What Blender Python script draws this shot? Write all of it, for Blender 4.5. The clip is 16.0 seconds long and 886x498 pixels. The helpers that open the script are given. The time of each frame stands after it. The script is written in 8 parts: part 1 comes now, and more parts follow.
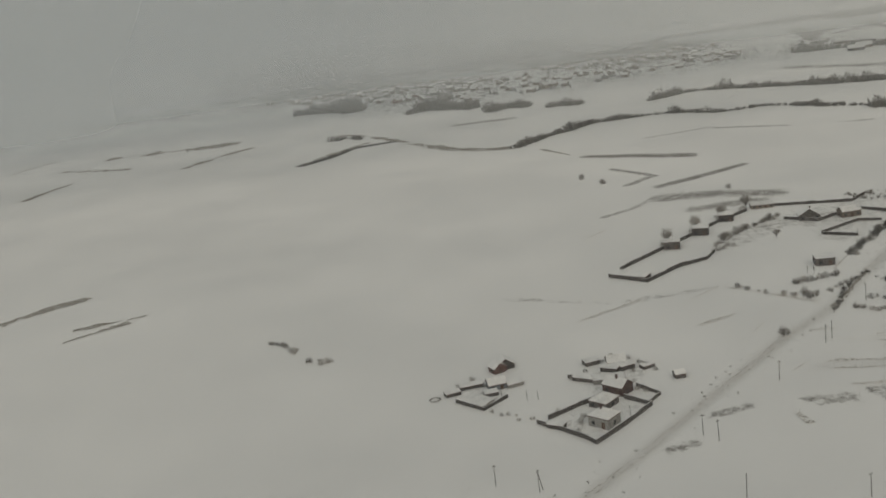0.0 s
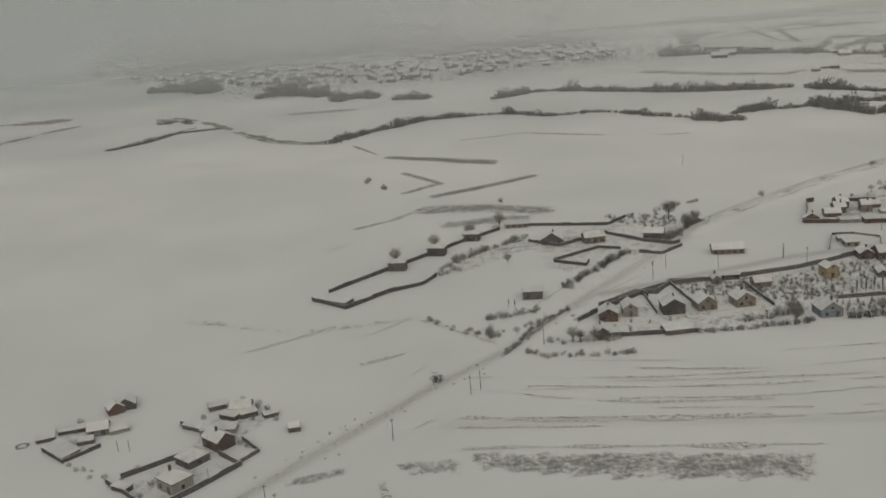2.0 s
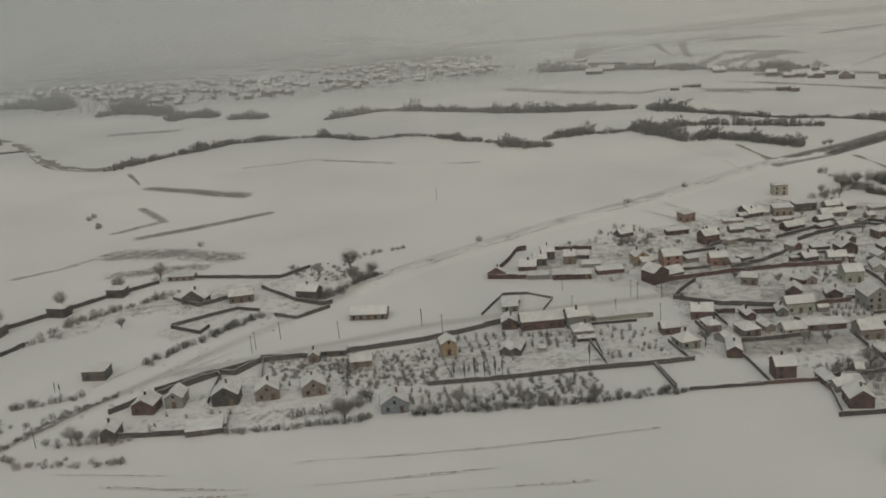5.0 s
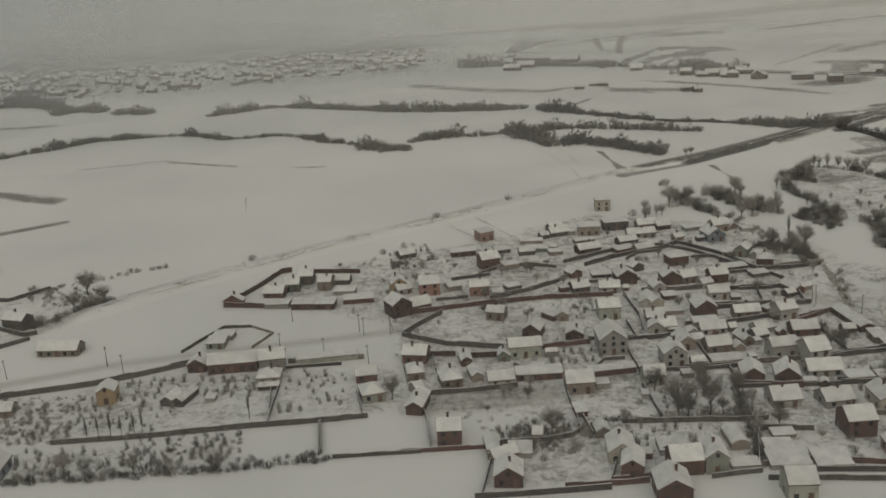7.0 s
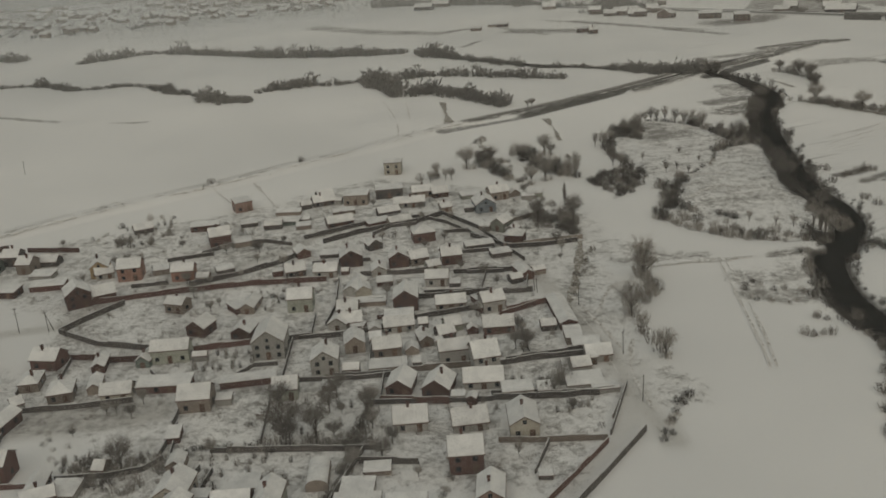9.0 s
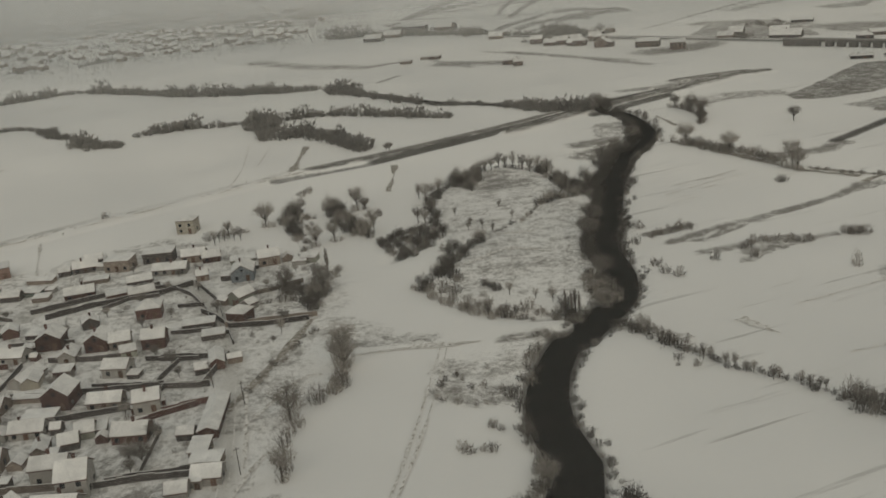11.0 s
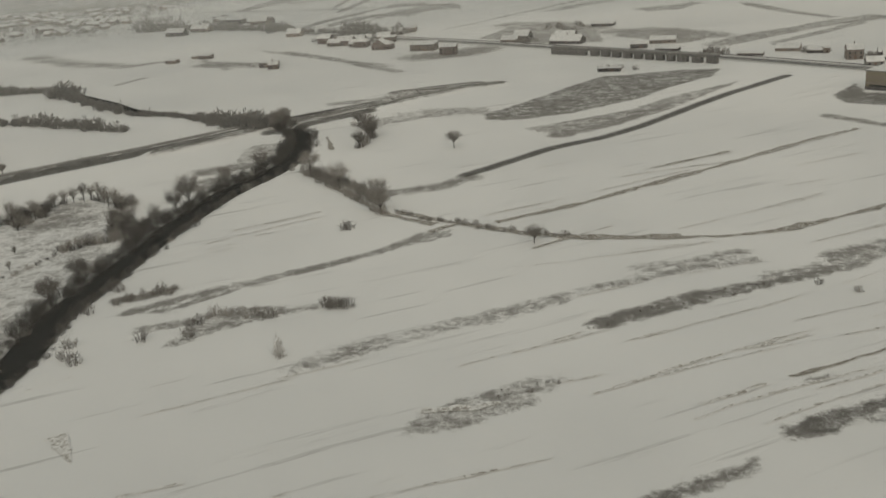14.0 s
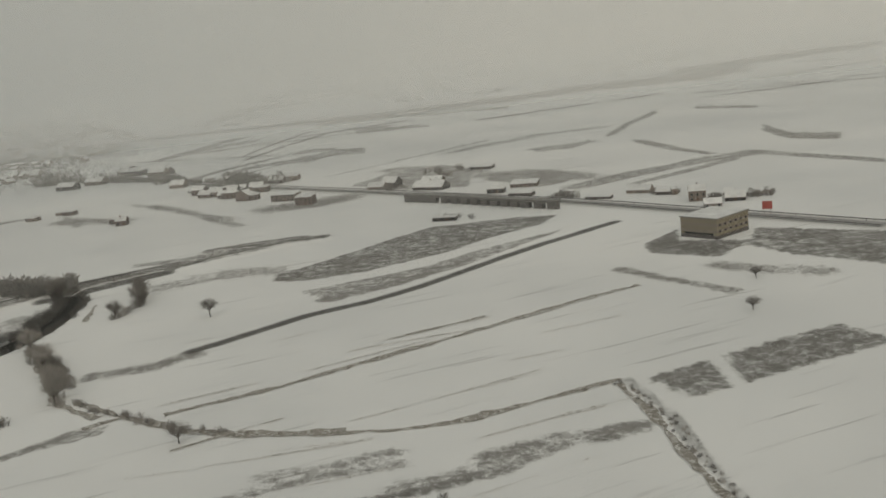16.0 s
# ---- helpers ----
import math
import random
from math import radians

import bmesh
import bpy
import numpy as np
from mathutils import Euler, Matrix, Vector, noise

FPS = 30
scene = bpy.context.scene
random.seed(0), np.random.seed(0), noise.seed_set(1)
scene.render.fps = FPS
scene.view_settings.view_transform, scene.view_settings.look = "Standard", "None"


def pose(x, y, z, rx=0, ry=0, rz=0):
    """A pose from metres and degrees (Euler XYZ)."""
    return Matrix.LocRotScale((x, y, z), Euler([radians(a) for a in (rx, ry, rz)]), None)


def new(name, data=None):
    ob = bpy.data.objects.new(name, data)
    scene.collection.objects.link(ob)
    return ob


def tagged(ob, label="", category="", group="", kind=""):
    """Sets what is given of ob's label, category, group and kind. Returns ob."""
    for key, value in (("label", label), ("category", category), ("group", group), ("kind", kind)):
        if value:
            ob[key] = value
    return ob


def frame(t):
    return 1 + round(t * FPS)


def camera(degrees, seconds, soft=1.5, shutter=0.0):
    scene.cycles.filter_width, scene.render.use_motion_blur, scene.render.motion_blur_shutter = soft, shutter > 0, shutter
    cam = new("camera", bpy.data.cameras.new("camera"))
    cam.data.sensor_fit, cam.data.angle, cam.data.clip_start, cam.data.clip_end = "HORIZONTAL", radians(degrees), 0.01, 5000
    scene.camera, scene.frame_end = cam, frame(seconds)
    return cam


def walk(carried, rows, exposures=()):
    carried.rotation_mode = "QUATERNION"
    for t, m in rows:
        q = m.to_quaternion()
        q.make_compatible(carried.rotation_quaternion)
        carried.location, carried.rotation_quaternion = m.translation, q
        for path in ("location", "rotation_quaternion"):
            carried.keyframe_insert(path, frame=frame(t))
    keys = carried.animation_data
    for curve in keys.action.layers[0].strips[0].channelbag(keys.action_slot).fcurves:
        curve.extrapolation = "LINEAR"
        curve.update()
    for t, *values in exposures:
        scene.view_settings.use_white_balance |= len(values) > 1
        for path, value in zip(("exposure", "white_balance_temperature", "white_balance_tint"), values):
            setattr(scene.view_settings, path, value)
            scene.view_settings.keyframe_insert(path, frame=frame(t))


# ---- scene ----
# ---------------------------------------------------------------- camera
cam = camera(48.54, 16.0, soft=1.7)
ROWS = [
    (0.0, 0.0, 0.0, 92.348, 75.416, 7.582, 1.469),
    (0.5, 17.354, 6.953, 91.646, 75.082, 4.863, 2.378),
    (1.0, 34.705, 13.927, 90.915, 74.412, 5.827, 0.63),
    (1.5, 52.054, 20.922, 90.158, 73.844, 5.564, 0.033),
    (2.0, 69.401, 27.935, 89.377, 74.004, 4.176, -1.641),
    (2.5, 86.746, 34.964, 88.573, 73.393, 4.701, -2.528),
    (3.0, 104.089, 42.007, 87.749, 74.332, 4.655, -2.272),
    (3.5, 121.43, 49.061, 86.905, 74.548, 4.603, -2.179),
    (3.7, 128.367, 51.886, 86.563, 74.618, 4.371, -2.228),
    (5.8, 201.192, 81.606, 82.835, 73.743, 3.477, -1.953),
    (6.0, 208.128, 84.439, 82.47, 73.297, 2.879, -1.676),
    (6.5, 225.467, 91.522, 81.551, 72.98, 2.816, -1.937),
    (7.0, 242.806, 98.602, 80.627, 73.865, 3.404, -2.035),
    (7.5, 260.146, 105.677, 79.698, 73.988, 3.336, -2.297),
    (8.0, 277.487, 112.746, 78.767, 73.479, 2.584, -2.208),
    (8.2, 284.424, 115.571, 78.395, 70.718, 2.843, -2.834),
    (10.3, 357.276, 145.119, 74.505, 70.175, 5.661, 0.882),
    (10.5, 364.217, 147.919, 74.14, 70.597, 5.091, 1.25),
    (11.0, 381.569, 154.904, 73.233, 71.734, 5.364, 0.661),
    (11.5, 398.924, 161.869, 72.336, 71.32, 5.346, 0.278),
    (12.0, 416.283, 168.811, 71.451, 70.681, 4.398, -0.887),
    (12.5, 433.644, 175.728, 70.58, 69.983, 4.133, -1.072),
    (13.0, 451.009, 182.618, 69.725, 70.396, 4.104, -0.391),
    (13.5, 468.378, 189.478, 68.888, 70.282, 3.605, -0.276),
    (14.0, 485.751, 196.307, 68.07, 70.765, 4.063, -1.04),
    (14.5, 503.129, 203.103, 67.274, 73.248, 5.276, -0.564),
    (15.0, 520.511, 209.864, 66.501, 74.389, 5.601, -0.57),
    (15.5, 537.898, 216.587, 65.752, 76.35, 5.82, -0.286),
    (16.0, 555.29, 223.27, 65.031, 78.417, 5.823, -1.041),
]
walk(cam, [(t, pose(x, y, z, rx, ry, rz)) for t, x, y, z, rx, ry, rz in ROWS],
     exposures=[(0.0, -0.10, 6430, 8.5), (4.0, -0.14, 6480, 8.5), (6.0, -0.18, 6510, 8.5), (8.0, -0.26, 6560, 8), (10.5, -0.20, 6600, 7), (12.0, -0.08, 6600, 7), (14.5, 0.0, 6490, 7), (16.0, -0.02, 6400, 7)])

# ---------------------------------------------------------------- world and light
SUN_UP, SUN_TURN = radians(32), radians(150)
world = bpy.data.worlds.new("winter_sky")
scene.world = world
world.use_nodes = True
wn, wl = world.node_tree.nodes, world.node_tree.links
wn.clear()
sky = wn.new("ShaderNodeTexSky")
sky.sky_type, sky.sun_disc = "NISHITA", False
sky.sun_elevation, sky.sun_rotation = SUN_UP, SUN_TURN
sky.air_density, sky.dust_density, sky.ozone_density = 1.2, 6.0, 1.0
sky_bg = wn.new("ShaderNodeBackground")
sky_bg.inputs[1].default_value = 0.022
wl.new(sky.outputs[0], sky_bg.inputs[0])
cloud_bg = wn.new("ShaderNodeBackground")          # closed cloud deck under the blue
cloud_bg.inputs[0].default_value = (0.93, 0.955, 0.865, 1)
cloud_bg.inputs[1].default_value = 0.285
both = wn.new("ShaderNodeAddShader")
w_out = wn.new("ShaderNodeOutputWorld")
wl.new(sky_bg.outputs[0], both.inputs[0])
wl.new(cloud_bg.outputs[0], both.inputs[1])
wl.new(both.outputs[0], w_out.inputs[0])

sun_data = bpy.data.lights.new("sun", "SUN")
sun_data.energy, sun_data.angle, sun_data.color = 0.5, radians(30), (1.0, 0.91, 0.78)
sun = new("sun", sun_data)
sun.matrix_world = Matrix.Translation((300, 100, 400)) @ pose(0, 0, 0, 58, 0, -25)


# ---------------------------------------------------------------- materials
def mat(name, rough=0.85):
    m = bpy.data.materials.new(name)
    m.use_nodes = True
    b = m.node_tree.nodes["Principled BSDF"]
    b.inputs["Roughness"].default_value = rough
    b.inputs["Specular IOR Level"].default_value = 0.25
    return m, m.node_tree.nodes, m.node_tree.links, b


def noise_node(n, l, scale, detail=4.0, rough=0.55, vec=None):
    t = n.new("ShaderNodeTexNoise")
    t.inputs["Scale"].default_value, t.inputs["Detail"].default_value, t.inputs["Roughness"].default_value = scale, detail, rough
    if vec is not None:
        l.new(vec, t.inputs["Vector"])
    return t.outputs["Fac"]


def ramp(n, l, fac, stops):
    r = n.new("ShaderNodeValToRGB")
    while len(r.color_ramp.elements) < len(stops):
        r.color_ramp.elements.new(0.5)
    for e, (p, c) in zip(r.color_ramp.elements, stops):
        e.position, e.color = p, (*c, 1)
    l.new(fac, r.inputs[0])
    return r.outputs[0]


def mixc(n, l, fac, a, b):
    m = n.new("ShaderNodeMix")
    m.data_type = "RGBA"
    for s, v in ((m.inputs[0], fac), (m.inputs[6], a), (m.inputs[7], b)):
        if isinstance(v, (int, float)):
            s.default_value = v
        elif isinstance(v, tuple):
            s.default_value = (*v, 1)
        else:
            l.new(v, s)
    return m.outputs[2]


def calc(n, l, op, a, b=0.0):
    m = n.new("ShaderNodeMath")
    m.operation = op
    for s, v in ((m.inputs[0], a), (m.inputs[1], b)):
        if isinstance(v, (int, float)):
            s.default_value = v
        else:
            l.new(v, s)
    return m.outputs[0]


def place(n):
    return n.new("ShaderNodeNewGeometry").outputs["Position"]


def bump(n, l, b, height, strength=0.4, dist=0.1):
    k = n.new("ShaderNodeBump")
    k.inputs["Strength"].default_value, k.inputs["Distance"].default_value = strength, dist
    l.new(height, k.inputs["Height"])
    l.new(k.outputs[0], b.inputs["Normal"])


def plain(name, dark, light, scale=1.2, rough=0.85, grain=14.0, vary=0.0):
    """A rough surface that wanders between two colours, with fine grain; vary: how far single objects differ."""
    m, n, l, b = mat(name, rough)
    p = place(n)
    big, fine = noise_node(n, l, scale, 5.0, 0.6, p), noise_node(n, l, grain, 3.0, 0.6, p)
    f = calc(n, l, "ADD", calc(n, l, "MULTIPLY", big, 0.65), calc(n, l, "MULTIPLY", fine, 0.35))
    c = ramp(n, l, f, ((0.34, dark), (0.66, light)))
    if vary:
        o = n.new("ShaderNodeObjectInfo")
        hs = n.new("ShaderNodeHueSaturation")
        l.new(calc(n, l, "ADD", calc(n, l, "MULTIPLY", o.outputs["Random"], 2 * vary), 1 - vary), hs.inputs["Value"])
        l.new(c, hs.inputs["Color"])
        c = hs.outputs[0]
    l.new(c, b.inputs["Base Color"])
    bump(n, l, b, fine, 0.3, 0.03)
    return m


def ground_material():
    m, n, l, b = mat("snowy_ground", 0.8)
    p = place(n)
    snow = ramp(n, l, noise_node(n, l, 0.012, 5.0, 0.6, p), ((0.35, (0.77, 0.762, 0.75)), (0.62, (0.87, 0.855, 0.835))))
    # blades and clods that poke through thin snow
    mp = n.new("ShaderNodeMapping")
    mp.vector_type = "TEXTURE"
    mp.inputs["Rotation"].default_value = (0, 0, radians(22))
    mp.inputs["Scale"].default_value = (24.0, 1.2, 1)
    l.new(p, mp.inputs[0])
    furrow = noise_node(n, l, 0.55, 5.0, 0.62, mp.outputs[0])
    fine = noise_node(n, l, 0.9, 8.0, 0.72, p)
    grain = noise_node(n, l, 5.0, 4.0, 0.7, p)
    patchy = noise_node(n, l, 0.055, 6.0, 0.65, p)
    at = n.new("ShaderNodeAttribute")
    at.attribute_name = "grass"
    df = n.new("ShaderNodeAttribute")
    df.attribute_name = "ditch"
    tr = n.new("ShaderNodeAttribute")
    tr.attribute_name = "track"
    fu = n.new("ShaderNodeAttribute")
    fu.attribute_name = "furrow"
    clumps = noise_node(n, l, 0.30, 5.0, 0.65, p)
    lvl = calc(n, l, "ADD", calc(n, l, "ADD", calc(n, l, "MULTIPLY", fine, 0.28), calc(n, l, "MULTIPLY", clumps, 0.26)), calc(n, l, "ADD", calc(n, l, "MULTIPLY", grain, 0.28), calc(n, l, "MULTIPLY", patchy, 0.18)))
    cover = calc(n, l, "ADD", calc(n, l, "MULTIPLY", calc(n, l, "SUBTRACT", lvl, 0.5), 2.9), calc(n, l, "SUBTRACT", calc(n, l, "MULTIPLY", at.outputs["Fac"], 0.60), 0.36))
    grass_f = n.new("ShaderNodeMapRange")
    grass_f.interpolation_type = "SMOOTHSTEP"
    for i, v in ((1, -0.17), (2, 0.20), (3, 0.0), (4, 0.88)):
        grass_f.inputs[i].default_value = v
    l.new(cover, grass_f.inputs[0])
    straw = ramp(n, l, grain, ((0.3, (0.095, 0.087, 0.079)), (0.7, (0.24, 0.218, 0.195))))
    soil = ramp(n, l, fine, ((0.35, (0.030, 0.028, 0.026)), (0.7, (0.085, 0.075, 0.062))))
    line = calc(n, l, "MULTIPLY", ramp(n, l, furrow, ((0.60, (0, 0, 0)), (0.72, (1, 1, 1)))), calc(n, l, "MULTIPLY", fu.outputs["Fac"], 0.5))
    c = mixc(n, l, line, snow, straw)
    packed = mixc(n, l, fine, (0.40, 0.385, 0.36), (0.62, 0.60, 0.57))
    c = mixc(n, l, tr.outputs["Fac"], c, packed)
    c = mixc(n, l, grass_f.outputs[0], c, straw)
    deep = n.new("ShaderNodeMapRange")
    deep.interpolation_type = "SMOOTHSTEP"
    for i, v in ((1, 0.42), (2, 0.80), (3, 0.0), (4, 0.95)):
        deep.inputs[i].default_value = v
    l.new(calc(n, l, "ADD", df.outputs["Fac"], calc(n, l, "MULTIPLY", calc(n, l, "SUBTRACT", lvl, 0.5), 0.9)), deep.inputs[0])
    c = mixc(n, l, deep.outputs[0], c, soil)
    l.new(c, b.inputs["Base Color"])
    bump(n, l, b, calc(n, l, "ADD", calc(n, l, "MULTIPLY", fine, 0.8), calc(n, l, "MULTIPLY", furrow, 0.6)), 0.35, 0.4)
    return m


def water_material():
    m, n, l, b = mat("river_water", 0.12)
    p = place(n)
    l.new(ramp(n, l, noise_node(n, l, 0.15, 4.0, 0.6, p), ((0.35, (0.004, 0.005, 0.005)), (0.7, (0.012, 0.012, 0.011)))), b.inputs["Base Color"])
    b.inputs["Specular IOR Level"].default_value = 0.0
    b.inputs["IOR"].default_value = 1.2
    bump(n, l, b, noise_node(n, l, 1.6, 4.0, 0.6, p), 0.35, 0.1)
    return m


def brick_material(name, a, c2, mortar):
    m, n, l, b = mat(name, 0.9)
    t = n.new("ShaderNodeTexBrick")
    t.inputs["Scale"].default_value = 3.2
    t.inputs["Mortar Size"].default_value = 0.012
    t.inputs["Color1"].default_value, t.inputs["Color2"].default_value, t.inputs["Mortar"].default_value = (*a, 1), (*c2, 1), (*mortar, 1)
    co = n.new("ShaderNodeTexCoord")
    mp = n.new("ShaderNodeMapping")
    mp.inputs["Rotation"].default_value = (radians(90), 0, 0)
    l.new(co.outputs["Object"], mp.inputs[0])
    l.new(mp.outputs[0], t.inputs[0])
    o = n.new("ShaderNodeObjectInfo")
    hs = n.new("ShaderNodeHueSaturation")
    l.new(calc(n, l, "ADD", calc(n, l, "MULTIPLY", o.outputs["Random"], 0.7), 0.65), hs.inputs["Value"])
    stain = noise_node(n, l, 1.1, 5.0, 0.65, place(n))
    l.new(mixc(n, l, calc(n, l, "MULTIPLY", stain, 0.55), t.outputs[0], (0.09, 0.06, 0.05)), hs.inputs["Color"])
    l.new(hs.outputs[0], b.inputs["Base Color"])
    return m


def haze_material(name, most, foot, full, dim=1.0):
    """Haze imitated by a see-through sheet: lets most light through, thicker with height above the ground between foot
    and full.
    """
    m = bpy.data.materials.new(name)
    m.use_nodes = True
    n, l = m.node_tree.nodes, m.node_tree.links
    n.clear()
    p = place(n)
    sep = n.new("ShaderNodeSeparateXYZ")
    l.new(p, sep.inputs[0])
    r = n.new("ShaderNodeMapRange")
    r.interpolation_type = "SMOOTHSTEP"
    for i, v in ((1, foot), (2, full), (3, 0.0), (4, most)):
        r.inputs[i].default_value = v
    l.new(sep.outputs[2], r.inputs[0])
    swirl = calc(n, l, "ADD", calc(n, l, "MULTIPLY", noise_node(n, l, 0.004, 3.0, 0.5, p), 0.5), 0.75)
    # the imitated haze is thicker to the west
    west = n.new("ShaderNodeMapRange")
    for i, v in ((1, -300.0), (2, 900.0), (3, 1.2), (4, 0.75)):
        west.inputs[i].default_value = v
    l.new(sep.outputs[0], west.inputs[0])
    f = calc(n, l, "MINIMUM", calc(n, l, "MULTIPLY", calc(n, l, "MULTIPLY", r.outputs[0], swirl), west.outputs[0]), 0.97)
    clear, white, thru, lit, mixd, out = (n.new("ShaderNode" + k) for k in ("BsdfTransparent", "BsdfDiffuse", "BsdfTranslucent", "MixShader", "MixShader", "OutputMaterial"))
    # paints the left-to-right light difference: bluer and dimmer in the west
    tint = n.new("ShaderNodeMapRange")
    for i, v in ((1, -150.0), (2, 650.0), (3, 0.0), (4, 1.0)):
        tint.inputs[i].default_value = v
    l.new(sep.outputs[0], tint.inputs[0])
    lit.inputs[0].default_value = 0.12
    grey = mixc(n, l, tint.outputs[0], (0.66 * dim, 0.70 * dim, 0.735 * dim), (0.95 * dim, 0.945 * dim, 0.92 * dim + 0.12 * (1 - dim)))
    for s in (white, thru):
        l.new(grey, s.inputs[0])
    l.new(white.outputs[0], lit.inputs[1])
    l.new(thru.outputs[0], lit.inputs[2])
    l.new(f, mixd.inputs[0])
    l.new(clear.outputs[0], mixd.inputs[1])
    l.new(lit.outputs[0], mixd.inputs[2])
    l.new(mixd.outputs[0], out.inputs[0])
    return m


def stubble(name, share):
    """Dead stalks with snow between them; share: how much of it is stalks."""
    m, n, l, b = mat(name, 0.9)
    p = place(n)
    f = calc(n, l, "ADD", calc(n, l, "MULTIPLY", noise_node(n, l, 1.3, 5.0, 0.7, p), 0.6), calc(n, l, "MULTIPLY", noise_node(n, l, 6.0, 3.0, 0.6, p), 0.4))
    c = ramp(n, l, f, ((share - 0.16, (0.12, 0.105, 0.09)), (share - 0.03, (0.30, 0.27, 0.23)), (share + 0.06, (0.82, 0.805, 0.785))))
    l.new(c, b.inputs["Base Color"])
    bump(n, l, b, f, 0.4, 0.1)
    return m


M_GROUND, M_WATER = ground_material(), water_material()
M_SNOW = plain("roof_snow", (0.60, 0.595, 0.59), (0.88, 0.87, 0.85), 0.5, 0.75, 4.0, 0.08)
M_TILE = plain("roof_tile", (0.055, 0.030, 0.026), (0.13, 0.075, 0.06), 2.0, 0.85, 20.0)
M_BARK = plain("bark", (0.035, 0.030, 0.027), (0.085, 0.072, 0.062), 3.0, 0.95, 30.0)
M_TWIG = plain("twigs", (0.105, 0.094, 0.085), (0.215, 0.194, 0.175), 0.8, 0.95, 9.0, 0.25)
# dark twig tone for dense hedges and thickets
M_THICKET = plain("dark_thicket", (0.048, 0.044, 0.041), (0.118, 0.106, 0.096), 0.8, 0.95, 9.0, 0.2)
M_FROST = plain("frosted_twigs", (0.19, 0.175, 0.158), (0.39, 0.36, 0.33), 0.8, 0.95, 9.0, 0.2)
# pale twigs for far trees and banks: distance haze put into the colour
M_FAR = plain("haze_pale_twigs", (0.15, 0.145, 0.138), (0.31, 0.297, 0.28), 0.4, 0.95, 5.0, 0.2)
M_STUBBLE = stubble("snowy_stubble", 0.46)
M_DITCH = stubble("ditch_grass", 0.54)
M_WOOD = plain("weathered_wood", (0.045, 0.037, 0.031), (0.12, 0.10, 0.085), 2.0, 0.9, 25.0)
M_GLASS, _n, _l, _b = mat("window_glass", 0.08)
_b.inputs["Base Color"].default_value = (0.02, 0.024, 0.03, 1)
M_DOOR = plain("door_paint", (0.07, 0.045, 0.035), (0.14, 0.09, 0.065), 2.0, 0.6, 18.0, 0.4)
M_ASPHALT = plain("slushy_asphalt", (0.20, 0.195, 0.19), (0.42, 0.41, 0.40), 0.3, 0.7, 6.0)
M_CONCRETE = plain("concrete", (0.16, 0.155, 0.15), (0.30, 0.29, 0.275), 0.6, 0.9, 8.0)
M_HALL = plain("dull_yellow_cladding", (0.185, 0.158, 0.108), (0.27, 0.235, 0.165), 0.5, 0.8, 6.0)
M_RED = plain("red_sheet", (0.30, 0.05, 0.04), (0.42, 0.09, 0.07), 1.0, 0.6, 10.0)
WALLS = {
    "brick": brick_material("red_brick", (0.105, 0.049, 0.043), (0.074, 0.036, 0.033), (0.14, 0.10, 0.09)),
    "umber": plain("hazed_brick", (0.105, 0.082, 0.074), (0.18, 0.145, 0.13), 0.8, 0.9, 9.0, 0.3),
    "slate": plain("dark_render", (0.050, 0.045, 0.044), (0.105, 0.095, 0.09), 1.0, 0.9, 9.0, 0.3),
    "tan": plain("tan_render", (0.155, 0.130, 0.112), (0.265, 0.225, 0.195), 0.8, 0.9, 9.0, 0.3),
    "grey": plain("grey_render", (0.215, 0.208, 0.20), (0.34, 0.33, 0.31), 0.8, 0.9, 9.0, 0.25),
    "cream": plain("cream_render", (0.33, 0.305, 0.26), (0.46, 0.43, 0.37), 0.8, 0.9, 9.0, 0.15),
    "sage": plain("sage_render", (0.20, 0.21, 0.18), (0.33, 0.34, 0.295), 0.8, 0.9, 9.0, 0.25),
    "green": plain("green_render", (0.085, 0.105, 0.095), (0.15, 0.18, 0.165), 0.8, 0.9, 9.0, 0.25),
    "blue": plain("blue_render", (0.12, 0.14, 0.16), (0.20, 0.225, 0.25), 0.8, 0.9, 9.0, 0.2),
    "ochre": plain("ochre_render", (0.30, 0.22, 0.13), (0.42, 0.32, 0.20), 0.8, 0.9, 9.0, 0.15),
    "coral": plain("coral_render", (0.27, 0.155, 0.122), (0.36, 0.215, 0.172), 0.8, 0.9, 9.0, 0.15),
    "rose": plain("rose_render", (0.20, 0.135, 0.115), (0.29, 0.20, 0.17), 0.8, 0.9, 9.0, 0.15),
}
WALL_WORDS = {"brick": "dark red brick", "slate": "dark grey rendered", "umber": "haze-dulled brick", "tan": "pale brown rendered", "grey": "light grey rendered", "cream": "cream rendered", "sage": "grey-green rendered",
              "green": "dark green rendered", "blue": "blue-grey rendered", "ochre": "ochre yellow", "coral": "orange rendered", "rose": "unfinished rose brick"}

# ---------------------------------------------------------------- plan: lines on the ground
RIVER = [(378.9, 246.7), (385.3, 257.7), (388.2, 262.7), (391.2, 269.5), (392.3, 277.4), (390.4, 286.5), (389.9, 296.6), (391.7, 307.7), (395.6, 319.8), (397.1, 319.1), (402.6, 328.1), (408.2, 338.8), (410.1, 352.4), (409.5, 368.0), (412.4, 384.8), (415.9, 404.0), (420.1, 426.4), (427.0, 452.1), (436.8, 472.8), (440.8, 487.6), (440.1, 512.8), (434.3, 529.5),
         (408.4, 552.6), (385.9, 572.5), (363.6, 590.0), (344.3, 615.9), (313.2, 652.1)]
LANE = [(10.3, 163.2), (53.3, 214.2), (66.3, 230.1), (84.2, 247.4), (103.1, 273.5), (129.9, 307.4), (154.5, 338.7)]
